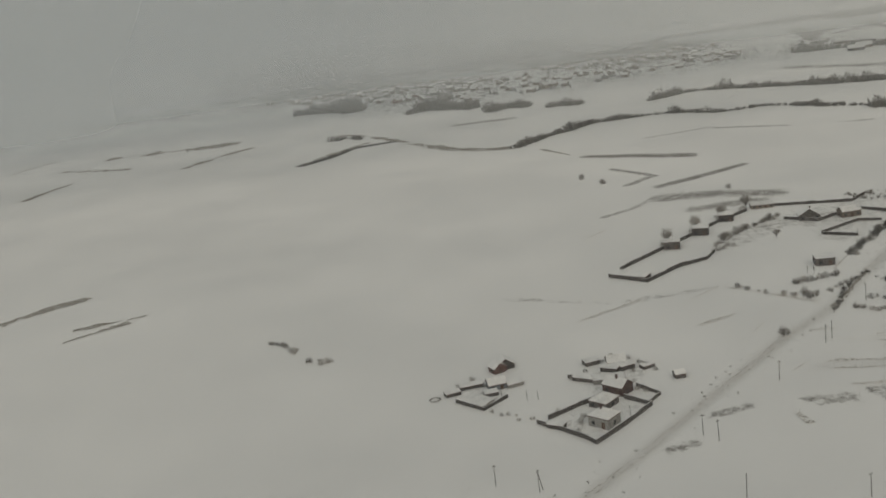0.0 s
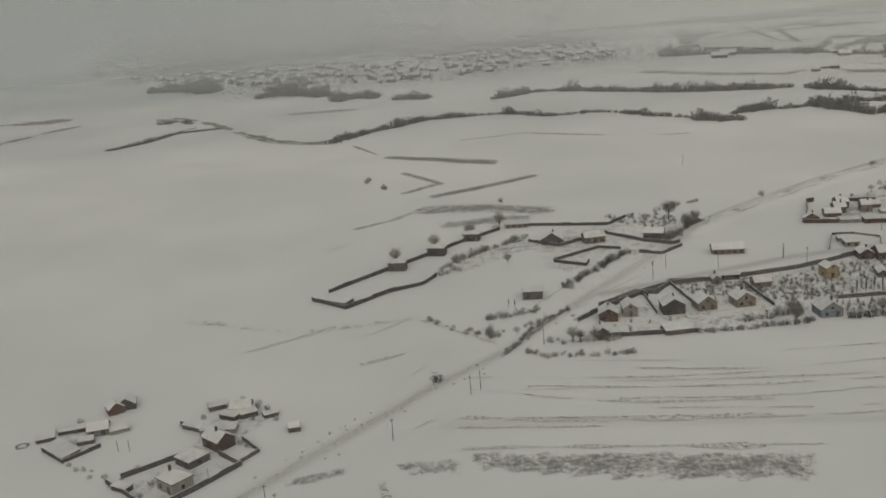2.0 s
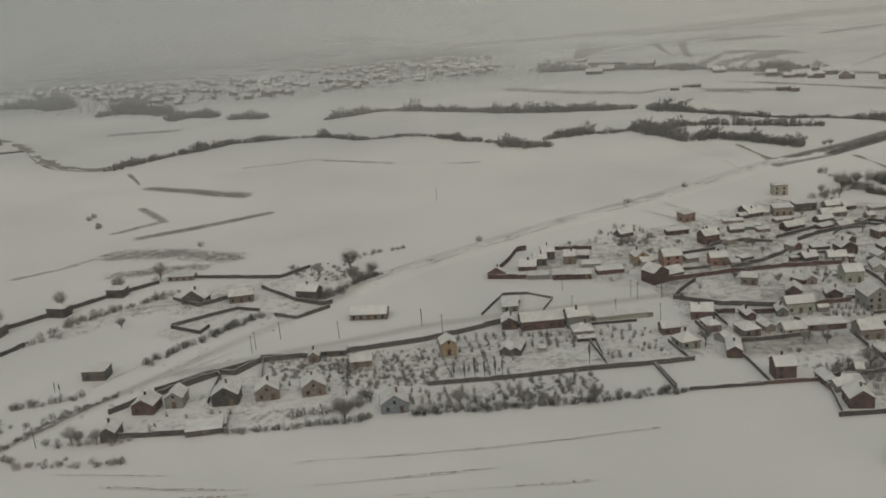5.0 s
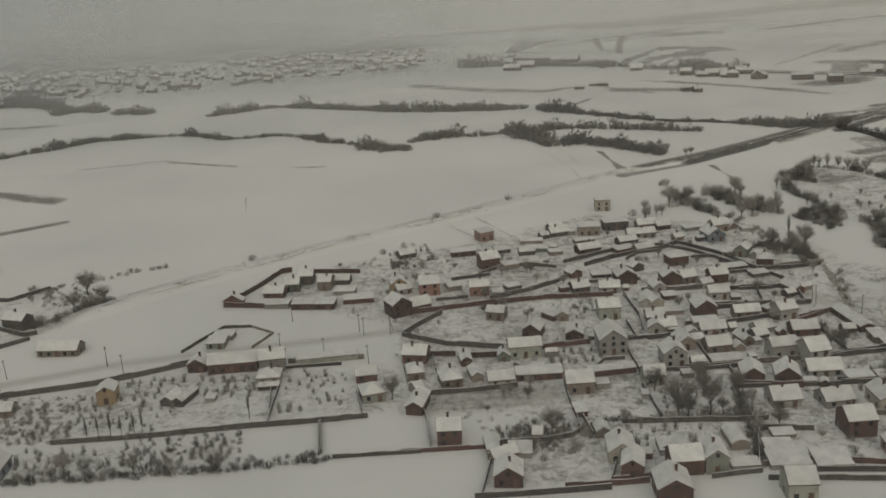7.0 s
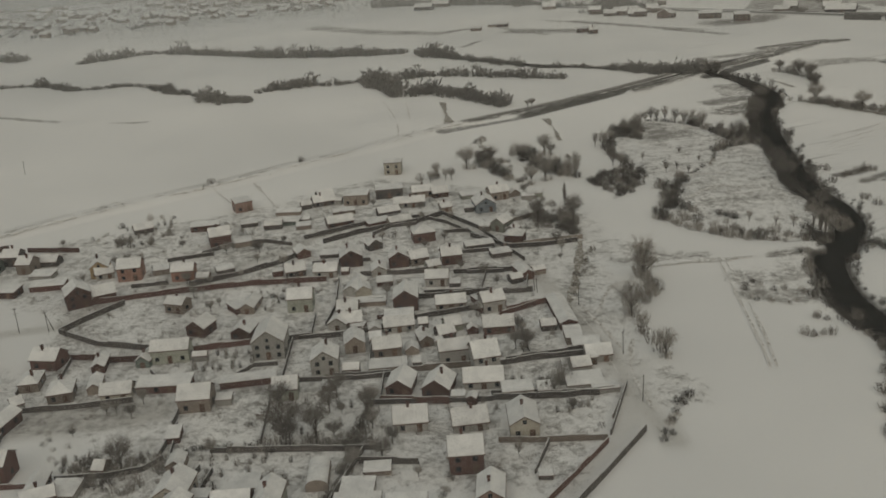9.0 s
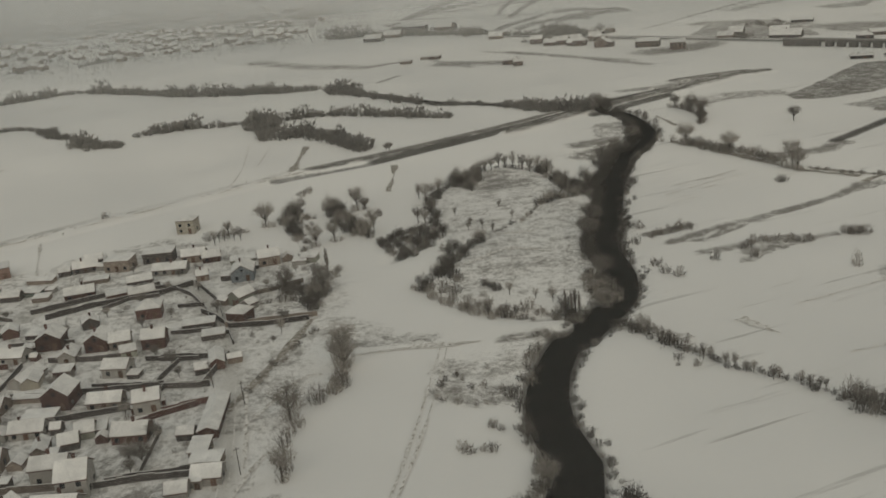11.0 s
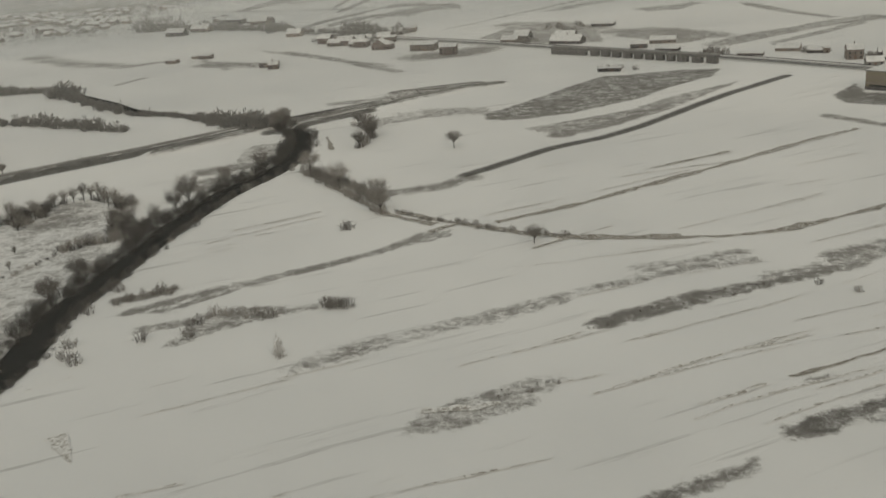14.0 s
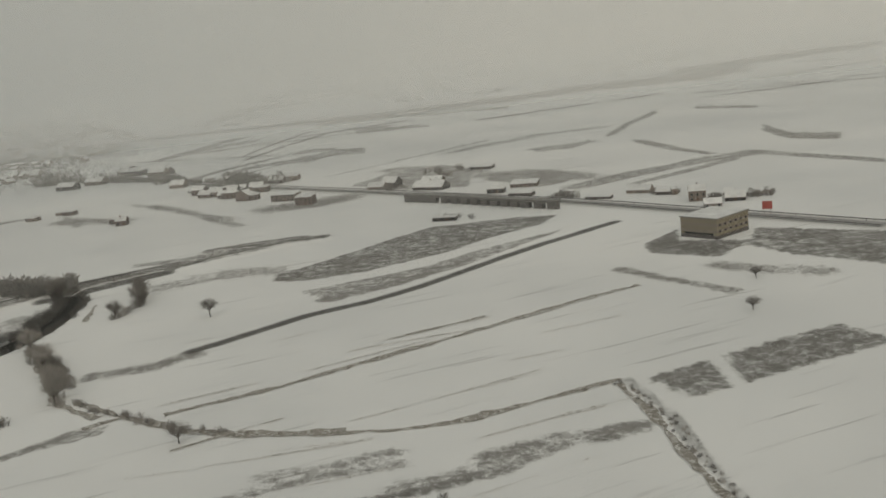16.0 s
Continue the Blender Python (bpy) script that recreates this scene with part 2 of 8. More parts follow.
RAIL = [(154.5, 338.7), (182.5, 364.5), (221.8, 394.6), (266.5, 424.6), (327.3, 470.7), (365.2, 493.4), (408.1, 526.4), (465.4, 562.1), (394.4, 504.4), (417.1, 526.2), (461.5, 555.2), (502.6, 588.0), (469.1, 578.3), (510.9, 584.9)]
VILLAGE_LANE = [(345.1, 251.1), (343.1, 261.0), (341.1, 281.3), (337.1, 303.6), (332.4, 324.3), (324.8, 342.4), (318.6, 358.8), (313.0, 367.8)]
STREET = [(313.0, 367.8), (301.0, 366.5), (288.5, 362.3), (281.2, 355.8), (272.3, 344.6), (259.7, 336.2), (238.2, 320.4), (235.5, 312.5), (211.5, 308.1), (172.4, 302.6), (151.4, 295.2), (131.6, 288.3), (113.7, 283.2)]
HIGHWAY = [(402.6, 819.6), (504.9, 715.4), (550.5, 667.4), (605.1, 613.1), (650.1, 556.5), (687.0, 510.1)]


def seg_dist(px, py, pts):
    """Distance from points to a line of straight pieces, and how far along it the nearest place lies (in pieces)."""
    best, along = np.full(px.shape, 1e9), np.zeros(px.shape)
    for i, ((ax, ay), (bx, by)) in enumerate(zip(pts, pts[1:])):
        dx, dy = bx - ax, by - ay
        u = np.clip(((px - ax) * dx + (py - ay) * dy) / (dx * dx + dy * dy + 1e-9), 0, 1)
        d = np.hypot(px - ax - u * dx, py - ay - u * dy)
        along = np.where(d < best, i + u, along)
        best = np.minimum(best, d)
    return best, along


def smooth(pts, step=4.0):
    """A rounded line through the points, with a point about every step metres."""
    out = []
    n = len(pts)
    for i in range(n - 1):
        p0, p1, p2, p3 = (Vector(pts[max(0, min(n - 1, k))]) for k in (i - 1, i, i + 1, i + 2))
        m = max(1, int((p2 - p1).length / step))
        for k in range(m):
            u = k / m
            out.append(tuple(0.5 * ((2 * p1) + (p2 - p0) * u + (2 * p0 - 5 * p1 + 4 * p2 - p3) * u * u + (3 * p1 - p0 - 3 * p2 + p3) * u ** 3)))
    return out + [tuple(pts[-1])]


def beside(pts, off):
    out = []
    for i, p in enumerate(pts):
        a, b = Vector(pts[max(0, i - 1)]), Vector(pts[min(len(pts) - 1, i + 1)])
        t = (b - a).normalized()
        out.append((p[0] - t.y * off, p[1] + t.x * off))
    return out


RIVER_LINE = smooth(RIVER, 5.0)
RAIL_LINE = smooth(RAIL, 12.0)
OXBOW = smooth([(360.0, 371.3), (365.0, 377.5), (370.3, 388.0), (369.9, 408.0), (368.3, 429.2), (375.0, 445.1), (380.5, 456.4), (392.3, 457.5), (402.1, 446.4), (408.8, 429.0), (415.7, 424.1)], 5.0)
OXBOW_ARM = smooth([(385.3, 391.9), (377.8, 377.5), (373.4, 365.6), (368.5, 359.4), (368.7, 351.7), (372.1, 343.8), (376.7, 339.7), (383.8, 334.2), (390.5, 330.7), (398.7, 329.4), (403.7, 332.5)], 5.0)


def river_half(along):
    """Half the river's width: it narrows upstream."""
    u = along / (len(RIVER_LINE) - 1)
    return np.interp(u, (0, 0.2, 0.55, 0.7, 1.0), (3.7, 3.3, 3.0, 2.4, 1.4))


def height(px, py):
    px, py = np.asarray(px, float), np.asarray(py, float)
    z = 0.25 * np.sin(px * 0.021 + 1.3) * np.sin(py * 0.017) + 0.12 * np.sin(px * 0.09 + py * 0.05)
    d, a = seg_dist(px, py, RIVER_LINE)
    z = z - 1.5 * np.clip(1.25 - d / (river_half(a) + 1.6), 0, 1)
    d, _ = seg_dist(px, py, RAIL_LINE)
    z = z + 1.0 * np.clip(1.7 - d / 3.2, 0, 1)
    for line in (OXBOW, OXBOW_ARM):
        d, _ = seg_dist(px, py, line)
        z = z - 0.7 * np.clip(1.2 - d / 3.5, 0, 1)
    return z


STACKS = [(np.array(q[:-1]), np.array(q[1:]) - np.array(q[:-1])) for q in (RIVER_LINE, RAIL_LINE, OXBOW, OXBOW_ARM)]


def gz(x, y):
    """height() at one place, quickly."""
    z = 0.25 * math.sin(x * 0.021 + 1.3) * math.sin(y * 0.017) + 0.12 * math.sin(x * 0.09 + y * 0.05)
    for k, (a, d) in enumerate(STACKS):
        q = np.array((x, y)) - a
        u = np.clip((q * d).sum(1) / ((d * d).sum(1) + 1e-9), 0, 1)
        r = np.hypot(*(q - d * u[:, None]).T)
        i = int(r.argmin())
        if k == 0:
            z -= 1.5 * min(1.0, max(0.0, 1.25 - r[i] / (float(river_half(i + u[i])) + 1.6)))
        elif k == 1:
            z += min(1.0, max(0.0, 1.7 - r[i] / 3.2))
        else:
            z -= 0.7 * min(1.0, max(0.0, 1.2 - r[i] / 3.5))
    return z


# bands of dry grass and dark ditches: (half width, strength, points)
GRASS = [
    (2.2, 0.96, [(51.0, 513.8), (72.6, 498.9), (98.7, 479.9)]),
    (1.6, 0.90, [(70.8, 418.5), (91.9, 431.5), (113.6, 444.7)]),
    (1.8, 0.83, [(57.7, 470.6), (66.7, 455.8), (74.0, 442.5)]),
    (1.2, 0.77, [(58.5, 428.6), (72.8, 442.9)]),
    (1.5, 0.70, [(41.3, 376.5), (54.4, 385.4), (64.7, 398.3)]),
    (0.7, 0.70, [(30.7, 346.5), (39.4, 354.7)]),
    (7.0, 0.78, [(69.1, 396.0), (89.9, 392.9), (108.4, 382.5)]),
    (5.0, 0.72, [(75.9, 371.1), (91.2, 373.3), (100.8, 373.8)]),
    (1.6, 1.02, [(-299.6, 609.0), (-294.7, 636.9), (-287.1, 659.5)]),
    (1.5, 0.79, [(-178.8, 325.0), (-167.5, 337.2), (-154.9, 348.6)]),
    (2.0, 0.77, [(-208.9, 661.1), (-193.0, 700.8), (-173.6, 727.1)]),
]
GRASS += [
    (2.2, 0.77, [(-115.8, 611.0), (-98.7, 646.4), (-80.4, 673.4)]),
    (2.5, 0.77, [(-303.4, 772.1), (-250.9, 767.2), (-193.4, 766.2)]),
    (1.6, 0.64, [(-322.4, 727.5), (-259.0, 696.9)]),
    (2.0, 0.90, [(-109.8, 732.1), (-85.5, 704.9), (-53.5, 653.1)]),
    (1.3, 0.70, [(-374.8, 754.2), (-367.5, 779.5), (-356.4, 798.2)]),
    (1.0, 0.64, [(-144.9, 307.4), (-122.3, 315.6)]),
    (1.0, 0.64, [(-143.7, 295.1), (-126.4, 310.0)]),
    (3.0, 0.70, [(-19.7, 705.7), (-3.3, 708.3), (17.1, 706.8)]),
    (1.1, 0.77, [(-47.0, 640.3), (-18.5, 595.8), (11.9, 575.3)]),
    (2.0, 0.42, [(0.1, 287.3), (30.2, 272.3), (61.2, 275.3)]),
    (1.0, 0.77, [(27.3, 244.1), (30.7, 245.9)]),
    (0.9, 0.70, [(17.6, 258.6), (39.4, 273.4)]),
]
GRASS += [
    (0.8, 0.70, [(49.6, 246.2), (60.4, 251.9)]),
    (1.0, 0.79, [(62.7, 274.9), (73.7, 262.9), (82.4, 252.3)]),
    (1.2, 0.79, [(72.3, 200.3), (95.0, 196.5), (127.6, 191.0)]),
    (1.0, 0.77, [(72.9, 213.7), (97.7, 207.0), (133.0, 203.6)]),
    (0.8, 0.67, [(74.8, 227.0), (105.6, 214.5), (136.0, 210.7)]),
    (0.7, 0.64, [(74.4, 233.8), (109.0, 226.3), (141.7, 223.9)]),
    (0.6, 0.77, [(105.5, 216.1), (132.7, 212.2), (169.4, 212.2), (202.3, 211.1)]),
    (0.6, 0.64, [(87.3, 226.0), (122.6, 219.1), (175.7, 215.6)]),
    (0.5, 0.64, [(111.7, 231.1), (145.3, 225.5), (190.6, 226.4)]),
    (0.6, 0.64, [(83.0, 211.3), (131.8, 202.8), (197.1, 200.3)]),
    (1.5, 0.77, [(28.5, 178.2), (33.5, 180.3)]),
]
GRASS += [
    (1.4, 0.77, [(40.5, 191.7), (48.3, 193.9)]),
    (0.9, 0.70, [(56.2, 189.1), (57.4, 183.0)]),
    (3.0, 0.92, [(417.4, 476.6), (423.3, 478.5), (429.3, 480.5)]),
    (4.0, 0.77, [(417.2, 459.9), (425.4, 467.2)]),
    (6.0, 0.64, [(381.9, 359.5), (393.5, 364.2), (400.7, 360.4)]),
    (4.5, 0.70, [(384.5, 430.3), (388.9, 434.8), (393.7, 433.4)]),
    (1.0, 0.90, [(376.9, 364.6), (387.6, 373.9), (397.8, 369.1)]),
    (1.0, 0.83, [(378.5, 387.5), (388.2, 386.1), (395.2, 386.0)]),
    (4.0, 0.64, [(373.5, 311.6), (379.3, 308.2), (386.3, 311.5)]),
    (3.0, 0.70, [(372.6, 303.0), (379.1, 298.8), (383.7, 299.0)]),
    (2.0, 0.50, [(343.8, 361.5), (350.2, 340.1), (352.7, 328.1)]),
    (3.0, 0.52, [(342.4, 322.5), (340.0, 312.5), (340.8, 294.4)]),
]
GRASS += [
    (3.0, 0.50, [(347.0, 364.8), (345.8, 339.7), (344.6, 322.1)]),
    (2.5, 0.52, [(349.6, 273.5), (348.3, 267.6), (347.1, 262.1)]),
    (2.5, 0.64, [(353.0, 325.4), (363.7, 325.9), (370.2, 325.1)]),
    (1.2, 0.77, [(355.6, 320.1), (366.4, 321.4), (388.0, 321.7)]),
    (2.0, 0.77, [(384.9, 321.6), (391.3, 322.9), (395.3, 322.1)]),
    (1.6, 0.87, [(424.6, 368.6), (440.5, 377.6), (460.3, 387.6), (473.4, 395.7), (481.7, 403.9)]),
    (1.6, 0.79, [(429.3, 359.4), (445.5, 363.4), (459.5, 364.4)]),
    (2.5, 0.77, [(438.4, 361.6), (444.4, 364.3)]),
    (1.6, 1.00, [(420.8, 375.7), (425.1, 376.2), (430.0, 378.9)]),
    (2.0, 0.64, [(459.8, 338.9), (476.0, 346.8), (491.1, 354.3), (505.1, 359.5)]),
]
GRASS += [
    (1.5, 0.64, [(470.6, 346.4), (495.2, 356.7), (525.0, 369.3)]),
    (1.6, 0.77, [(478.6, 316.7), (486.1, 317.5)]),
    (1.3, 0.77, [(427.2, 322.2), (432.1, 314.3)]),
    (1.8, 0.77, [(558.9, 365.5), (571.7, 374.1)]),
    (1.5, 0.79, [(490.8, 324.2), (496.2, 325.9), (500.6, 328.4)]),
    (1.3, 0.70, [(480.1, 321.5), (485.5, 321.6), (491.6, 322.5)]),
]
GRASS += [
    (0.7, 0.77, [(508.0, 324.6), (524.1, 331.8), (542.2, 337.6)]),
    (0.6, 0.70, [(518.6, 317.9), (530.0, 322.3)]),
    (2.6, 0.52, [(465.7, 343.9), (481.3, 350.1), (500.0, 357.4)]),
    (1.5, 0.77, [(515.1, 364.0), (531.4, 371.0), (544.1, 372.2)]),
    (2.0, 0.87, [(521.2, 489.1), (539.8, 501.2), (565.9, 523.9)]),
    (1.8, 0.79, [(446.3, 568.8), (462.1, 570.6), (480.0, 573.6)]),
    (5.0, 0.64, [(466.5, 529.8), (482.9, 538.4), (498.3, 535.4)]),
    (2.0, 0.70, [(441.0, 553.3), (465.7, 564.1), (494.0, 590.8)]),
    (4.0, 0.79, [(405.9, 731.6), (436.6, 688.8), (468.2, 636.5)]),
    (2.0, 0.84, [(492.5, 449.5), (485.0, 442.1), (471.8, 438.2)]),
    (2.4, 0.87, [(602.5, 488.3), (612.0, 472.4), (624.2, 454.3)]),
]
GRASS += [
    (3.0, 0.70, [(628.1, 481.8), (634.9, 474.4), (649.2, 465.1)]),
    (2.5, 0.77, [(558.3, 371.5), (567.8, 374.8), (572.2, 376.0)]),
    (2.5, 0.70, [(543.9, 363.4), (554.4, 366.0)]),
    (2.5, 1.00, [(576.3, 375.0), (584.3, 377.7)]),
    (2.0, 0.67, [(520.7, 372.0), (530.6, 373.9), (543.5, 377.5)]),
    (1.0, 0.64, [(571.5, 385.1), (580.6, 388.6)]),
    (5.0, 0.79, [(531.6, 783.0), (551.0, 766.3), (571.7, 735.9)]),
    (5.0, 0.77, [(579.5, 717.7), (604.3, 708.4), (622.2, 678.2)]),
    (3.0, 0.77, [(615.0, 648.8), (645.1, 674.0), (682.7, 686.1), (710.6, 697.2)]),
]
GRASS += [
    (2.5, 0.77, [(675.6, 804.2), (684.6, 746.9), (692.3, 710.2)]),
    (2.5, 0.74, [(710.6, 697.2), (726.7, 661.2), (742.6, 630.4)]),
    (3.5, 0.90, [(749.1, 792.9), (748.6, 747.4), (762.8, 730.3)]),
    (2.5, 0.84, [(666.6, 846.3), (690.3, 909.8), (725.6, 976.8)]),
    (3.0, 0.79, [(615.7, 809.3), (648.0, 820.6)]),
    (3.5, 0.77, [(757.0, 980.5), (774.1, 964.8), (790.1, 936.0)]),
    (6.0, 0.77, [(470.3, 1255.0), (580.0, 1370.6), (684.5, 1423.0), (798.8, 1480.3), (876.5, 1328.4)]),
    (4.0, 0.70, [(250.6, 1277.8), (356.6, 1330.9), (462.7, 1356.1)]),
    (4.0, 0.64, [(565.7, 843.1), (625.4, 896.0), (670.6, 910.6)]),
    (4.0, 0.77, [(402.6, 687.0), (369.8, 706.4)]),
    (2.0, 0.77, [(326.7, 722.5), (342.0, 732.6)]),
]
GRASS += [
    (2.0, 0.77, [(362.5, 724.1), (384.0, 682.2)]),
    (2.0, 0.77, [(335.9, 659.4), (344.5, 674.7)]),
    (6.0, 0.90, [(481.4, 674.8), (495.0, 675.4), (506.1, 687.5)]),
    (4.0, 0.70, [(245.2, 795.6), (285.7, 747.7), (323.3, 721.8)]),
    (2.5, 0.70, [(68.0, 503.1), (83.3, 493.4), (99.1, 483.8)]),
    (1.3, 0.64, [(88.5, 549.7), (125.6, 557.5)]),
    (1.2, 0.70, [(127.0, 552.7), (161.3, 532.5)]),
    (1.0, 0.70, [(185.1, 522.8), (200.5, 518.3)]),
    (1.0, 0.64, [(150.8, 642.0), (170.1, 675.7)]),
]
DITCH = [
    (2.4, 0.78, [(348.7, 476.1), (374.2, 493.9), (401.6, 516.3), (427.8, 536.7), (446.4, 554.4)]),
    (1.5, 0.66, [(317.6, 457.9), (328.6, 463.9), (348.3, 474.1)]),
    (0.9, 0.60, [(355.1, 469.2), (355.6, 454.3), (355.2, 435.5)]),
    (0.8, 0.62, [(533.8, 323.8), (547.9, 329.8), (564.9, 337.6)]),
    (1.0, 0.75, [(473.8, 421.5), (485.6, 410.7), (498.6, 400.2), (510.8, 393.4), (528.9, 389.1), (543.2, 387.6), (553.3, 388.0), (566.8, 392.6), (581.4, 399.2), (586.1, 401.0)]),
    (1.5, 0.8, [(491.9, 451.9), (503.8, 462.0), (516.8, 473.1), (532.7, 481.3), (546.5, 492.7), (561.6, 507.4), (586.6, 533.9), (615.1, 558.2)]),
    (0.7, 0.6, [(496.7, 407.5), (515.4, 416.7), (529.9, 424.8), (552.0, 437.7), (572.8, 451.4), (603.7, 468.4)]),
]
DITCH += [
    (0.5, 0.5, [(536.4, 441.0), (549.5, 447.8), (563.4, 455.0)]),
    (0.5, 0.5, [(534.7, 394.0), (553.6, 401.9), (572.1, 411.2)]),
    (1.0, 0.75, [(585.1, 398.7), (587.5, 383.3), (588.6, 368.3), (590.0, 354.5), (591.2, 347.9)]),
    (2.0, 0.6, [(587.1, 400.7), (590.8, 381.1), (591.3, 365.3), (592.4, 349.1)]),
    (0.8, 0.7, [(448.7, 512.2), (452.1, 492.1)]),
    (1.0, 0.7, [(481.7, 403.9), (488.2, 408.1), (495.5, 404.1), (505.5, 396.6), (519.7, 391.9), (534.2, 389.9)]),
    (1.2, 0.7, [(445.4, 468.6), (455.8, 450.0), (463.6, 434.9), (470.7, 421.4), (478.1, 413.9), (482.9, 409.5)]),
    (0.6, 0.7, [(95.8, 279.1), (111.1, 300.6)]),
    (1.0, 0.85, [(84.5, 247.3), (91.0, 255.6), (96.2, 263.7), (103.1, 273.5)]),
]
DITCH += [
    (0.5, 0.65, [(111.3, 281.2), (126.2, 294.3)]),
    (0.5, 0.6, [(103.5, 264.4), (126.0, 289.9)]),
    (0.5, 0.55, [(366.1, 271.3), (368.8, 290.1), (372.4, 321.0)]),
    (0.5, 0.55, [(367.2, 271.1), (370.2, 289.8), (373.6, 320.0)]),
    (0.5, 0.6, [(343.7, 282.1), (341.5, 294.4), (338.6, 309.0)]),
    (0.6, 0.6, [(344.1, 261.1), (343.7, 274.3), (346.2, 285.9)]),
    (0.6, 0.7, [(342.3, 298.4), (347.4, 311.2), (351.5, 313.0)]),
    (0.7, 0.6, [(336.4, 299.3), (342.4, 322.5), (345.8, 339.7)]),
    (0.35, 0.7, [(-59.1, 660.6), (-46.9, 633.9), (-19.5, 589.3), (18.5, 567.8)]),
    (1.0, 0.7, [(29.4, 556.2), (43.3, 524.2)]),
    (2.4, 0.8, [(-116.7, 607.2), (-103.6, 623.8), (-90.9, 656.0), (-63.2, 662.7)]),
]
DITCH += [
    (1.2, 0.7, [(321.0, 467.3), (320.2, 490.5), (319.7, 512.4)]),
    (0.6, 0.7, [(248.7, 407.6), (261.0, 383.5)]),
    (0.6, 0.7, [(259.8, 412.1), (270.7, 383.4)]),
    (0.6, 0.6, [(206.1, 388.6), (229.9, 406.0), (248.7, 419.7)]),
    (2.0, 0.75, [(427.6, 522.9), (440.8, 534.6), (460.9, 549.6)]),
    (0.9, 0.7, [(431.7, 521.2), (469.6, 569.9), (495.3, 583.0)]),
    (0.7, 0.5, [(502.8, 387.9), (521.4, 399.1)]),
]
YARDS = [  # trodden, half-bare ground: strength and corners
    (0.52, [(200.5, 337.4), (210.1, 366.4), (230.3, 372.9), (257.7, 384.2), (296.9, 407.8), (333.4, 387.2), (346.4, 343.1), (332.0, 312.8), (339.4, 289.6), (341.6, 268.9), (329.5, 239.5), (271.8, 246.1), (238.0, 280.3), (231.1, 318.1)]),
    (0.43, [(193.4, 293.7), (212.5, 296.4), (235.6, 293.2), (240.9, 264.7), (229.5, 268.1), (203.9, 266.8)]),
    (0.48, [(169.8, 292.4), (191.4, 295.9), (206.9, 290.1), (206.6, 268.6), (173.8, 265.0)]),
    (0.48, [(166.4, 262.1), (188.6, 263.0), (206.5, 263.1), (206.3, 250.7), (168.4, 251.0)]),
    (0.44, [(145.9, 286.2), (171.6, 288.8), (174.9, 264.8), (149.5, 263.1)]),
    (0.44, [(251.6, 254.4), (295.7, 258.6), (286.1, 238.1), (248.2, 236.6)]),
]
YARDS += [
    (0.44, [(103.4, 352.2), (136.8, 361.8), (157.5, 348.1), (140.8, 322.7), (111.1, 300.6), (101.5, 310.4)]),
    (0.44, [(75.2, 330.8), (100.0, 346.9), (104.0, 333.7), (70.5, 306.8)]),
    (0.44, [(104.0, 252.8), (134.5, 285.6), (165.1, 286.1), (156.8, 250.3), (111.6, 251.1)]),
    (0.49, [(11.0, 219.6), (21.3, 225.3), (29.2, 228.4), (31.6, 216.7), (22.8, 205.5)]),
    (0.48, [(-15.3, 214.6), (-6.6, 224.9), (-1.3, 214.6), (-7.9, 207.5)]),
    (0.43, [(4.3, 197.3), (16.8, 203.9), (28.3, 200.9), (14.7, 185.4)]),
    (0.44, [(310.2, 361.4), (320.2, 384.2), (340.8, 379.1), (345.1, 341.5), (329.7, 339.1)]),
]
YARDS += [
    (0.43, [(327.0, 337.2), (336.0, 341.7), (346.2, 333.4), (351.6, 310.5), (347.5, 278.7), (345.7, 260.7), (342.6, 261.0), (341.2, 290.4), (335.7, 313.2)]),
    (0.43, [(347.5, 278.7), (356.3, 268.1), (354.9, 259.7), (347.3, 260.5)]),
    (0.47, [(372.5, 314.1), (388.0, 321.0), (386.4, 298.5), (373.6, 296.7)]),
    (0.50, [(346.2, 385.1), (356.1, 338.8), (370.2, 324.6), (348.9, 323.6), (343.6, 330.0)]),
    (0.50, [(369.1, 437.7), (392.0, 457.9), (412.4, 422.8), (403.3, 334.4), (372.0, 347.9)]),
]
PACKED = [  # evenly thin, greyed snow: strength and corners
    (0.75, [(240.0, 266.2), (239.8, 276.4), (253.3, 277.4), (266.8, 277.5), (267.0, 269.9), (258.5, 268.0)]),
    (0.35, [(67.0, 209.6), (68.5, 212.4), (99.7, 207.0), (159.6, 199.2), (158.6, 196.4), (99.7, 204.6)]),
    (0.55, [(341.8, 269.7), (335.4, 252.1), (320.6, 230.4), (323.8, 231.1), (341.1, 256.1), (347.3, 278.5)]),
]
FIELDS = [  # blocks where the snow lies thin or not at all: cover, bare soil, corners
    (0.58, 0.02, [(240.3, 266.6), (240.2, 276.2), (253.3, 277.2), (266.8, 277.2), (267.0, 270.6), (255.0, 268.6)]),
    (0.66, 0.08, [(71.5, 198.2), (75.7, 190.2), (99.0, 183.5), (131.7, 178.3), (135.5, 187.3), (107.9, 191.9)]),
    (0.74, 0.16, [(80.0, 193.8), (83.0, 190.0), (101.0, 185.6), (129.0, 180.8), (132.0, 186.0), (107.9, 189.6)]),
    (0.56, 0.02, [(57.0, 195.0), (62.0, 189.6), (70.0, 189.6), (72.0, 194.4), (66.0, 196.5)]),
    (0.84, 0.54, [(492.3, 291.2), (507.2, 297.4), (523.4, 304.2), (521.6, 299.8), (507.5, 294.1), (495.1, 289.0)]),
    (0.84, 0.52, [(478.9, 285.7), (484.1, 284.6), (496.2, 289.6), (503.7, 292.6), (504.8, 295.0), (496.7, 292.6), (486.8, 288.8)]),
]
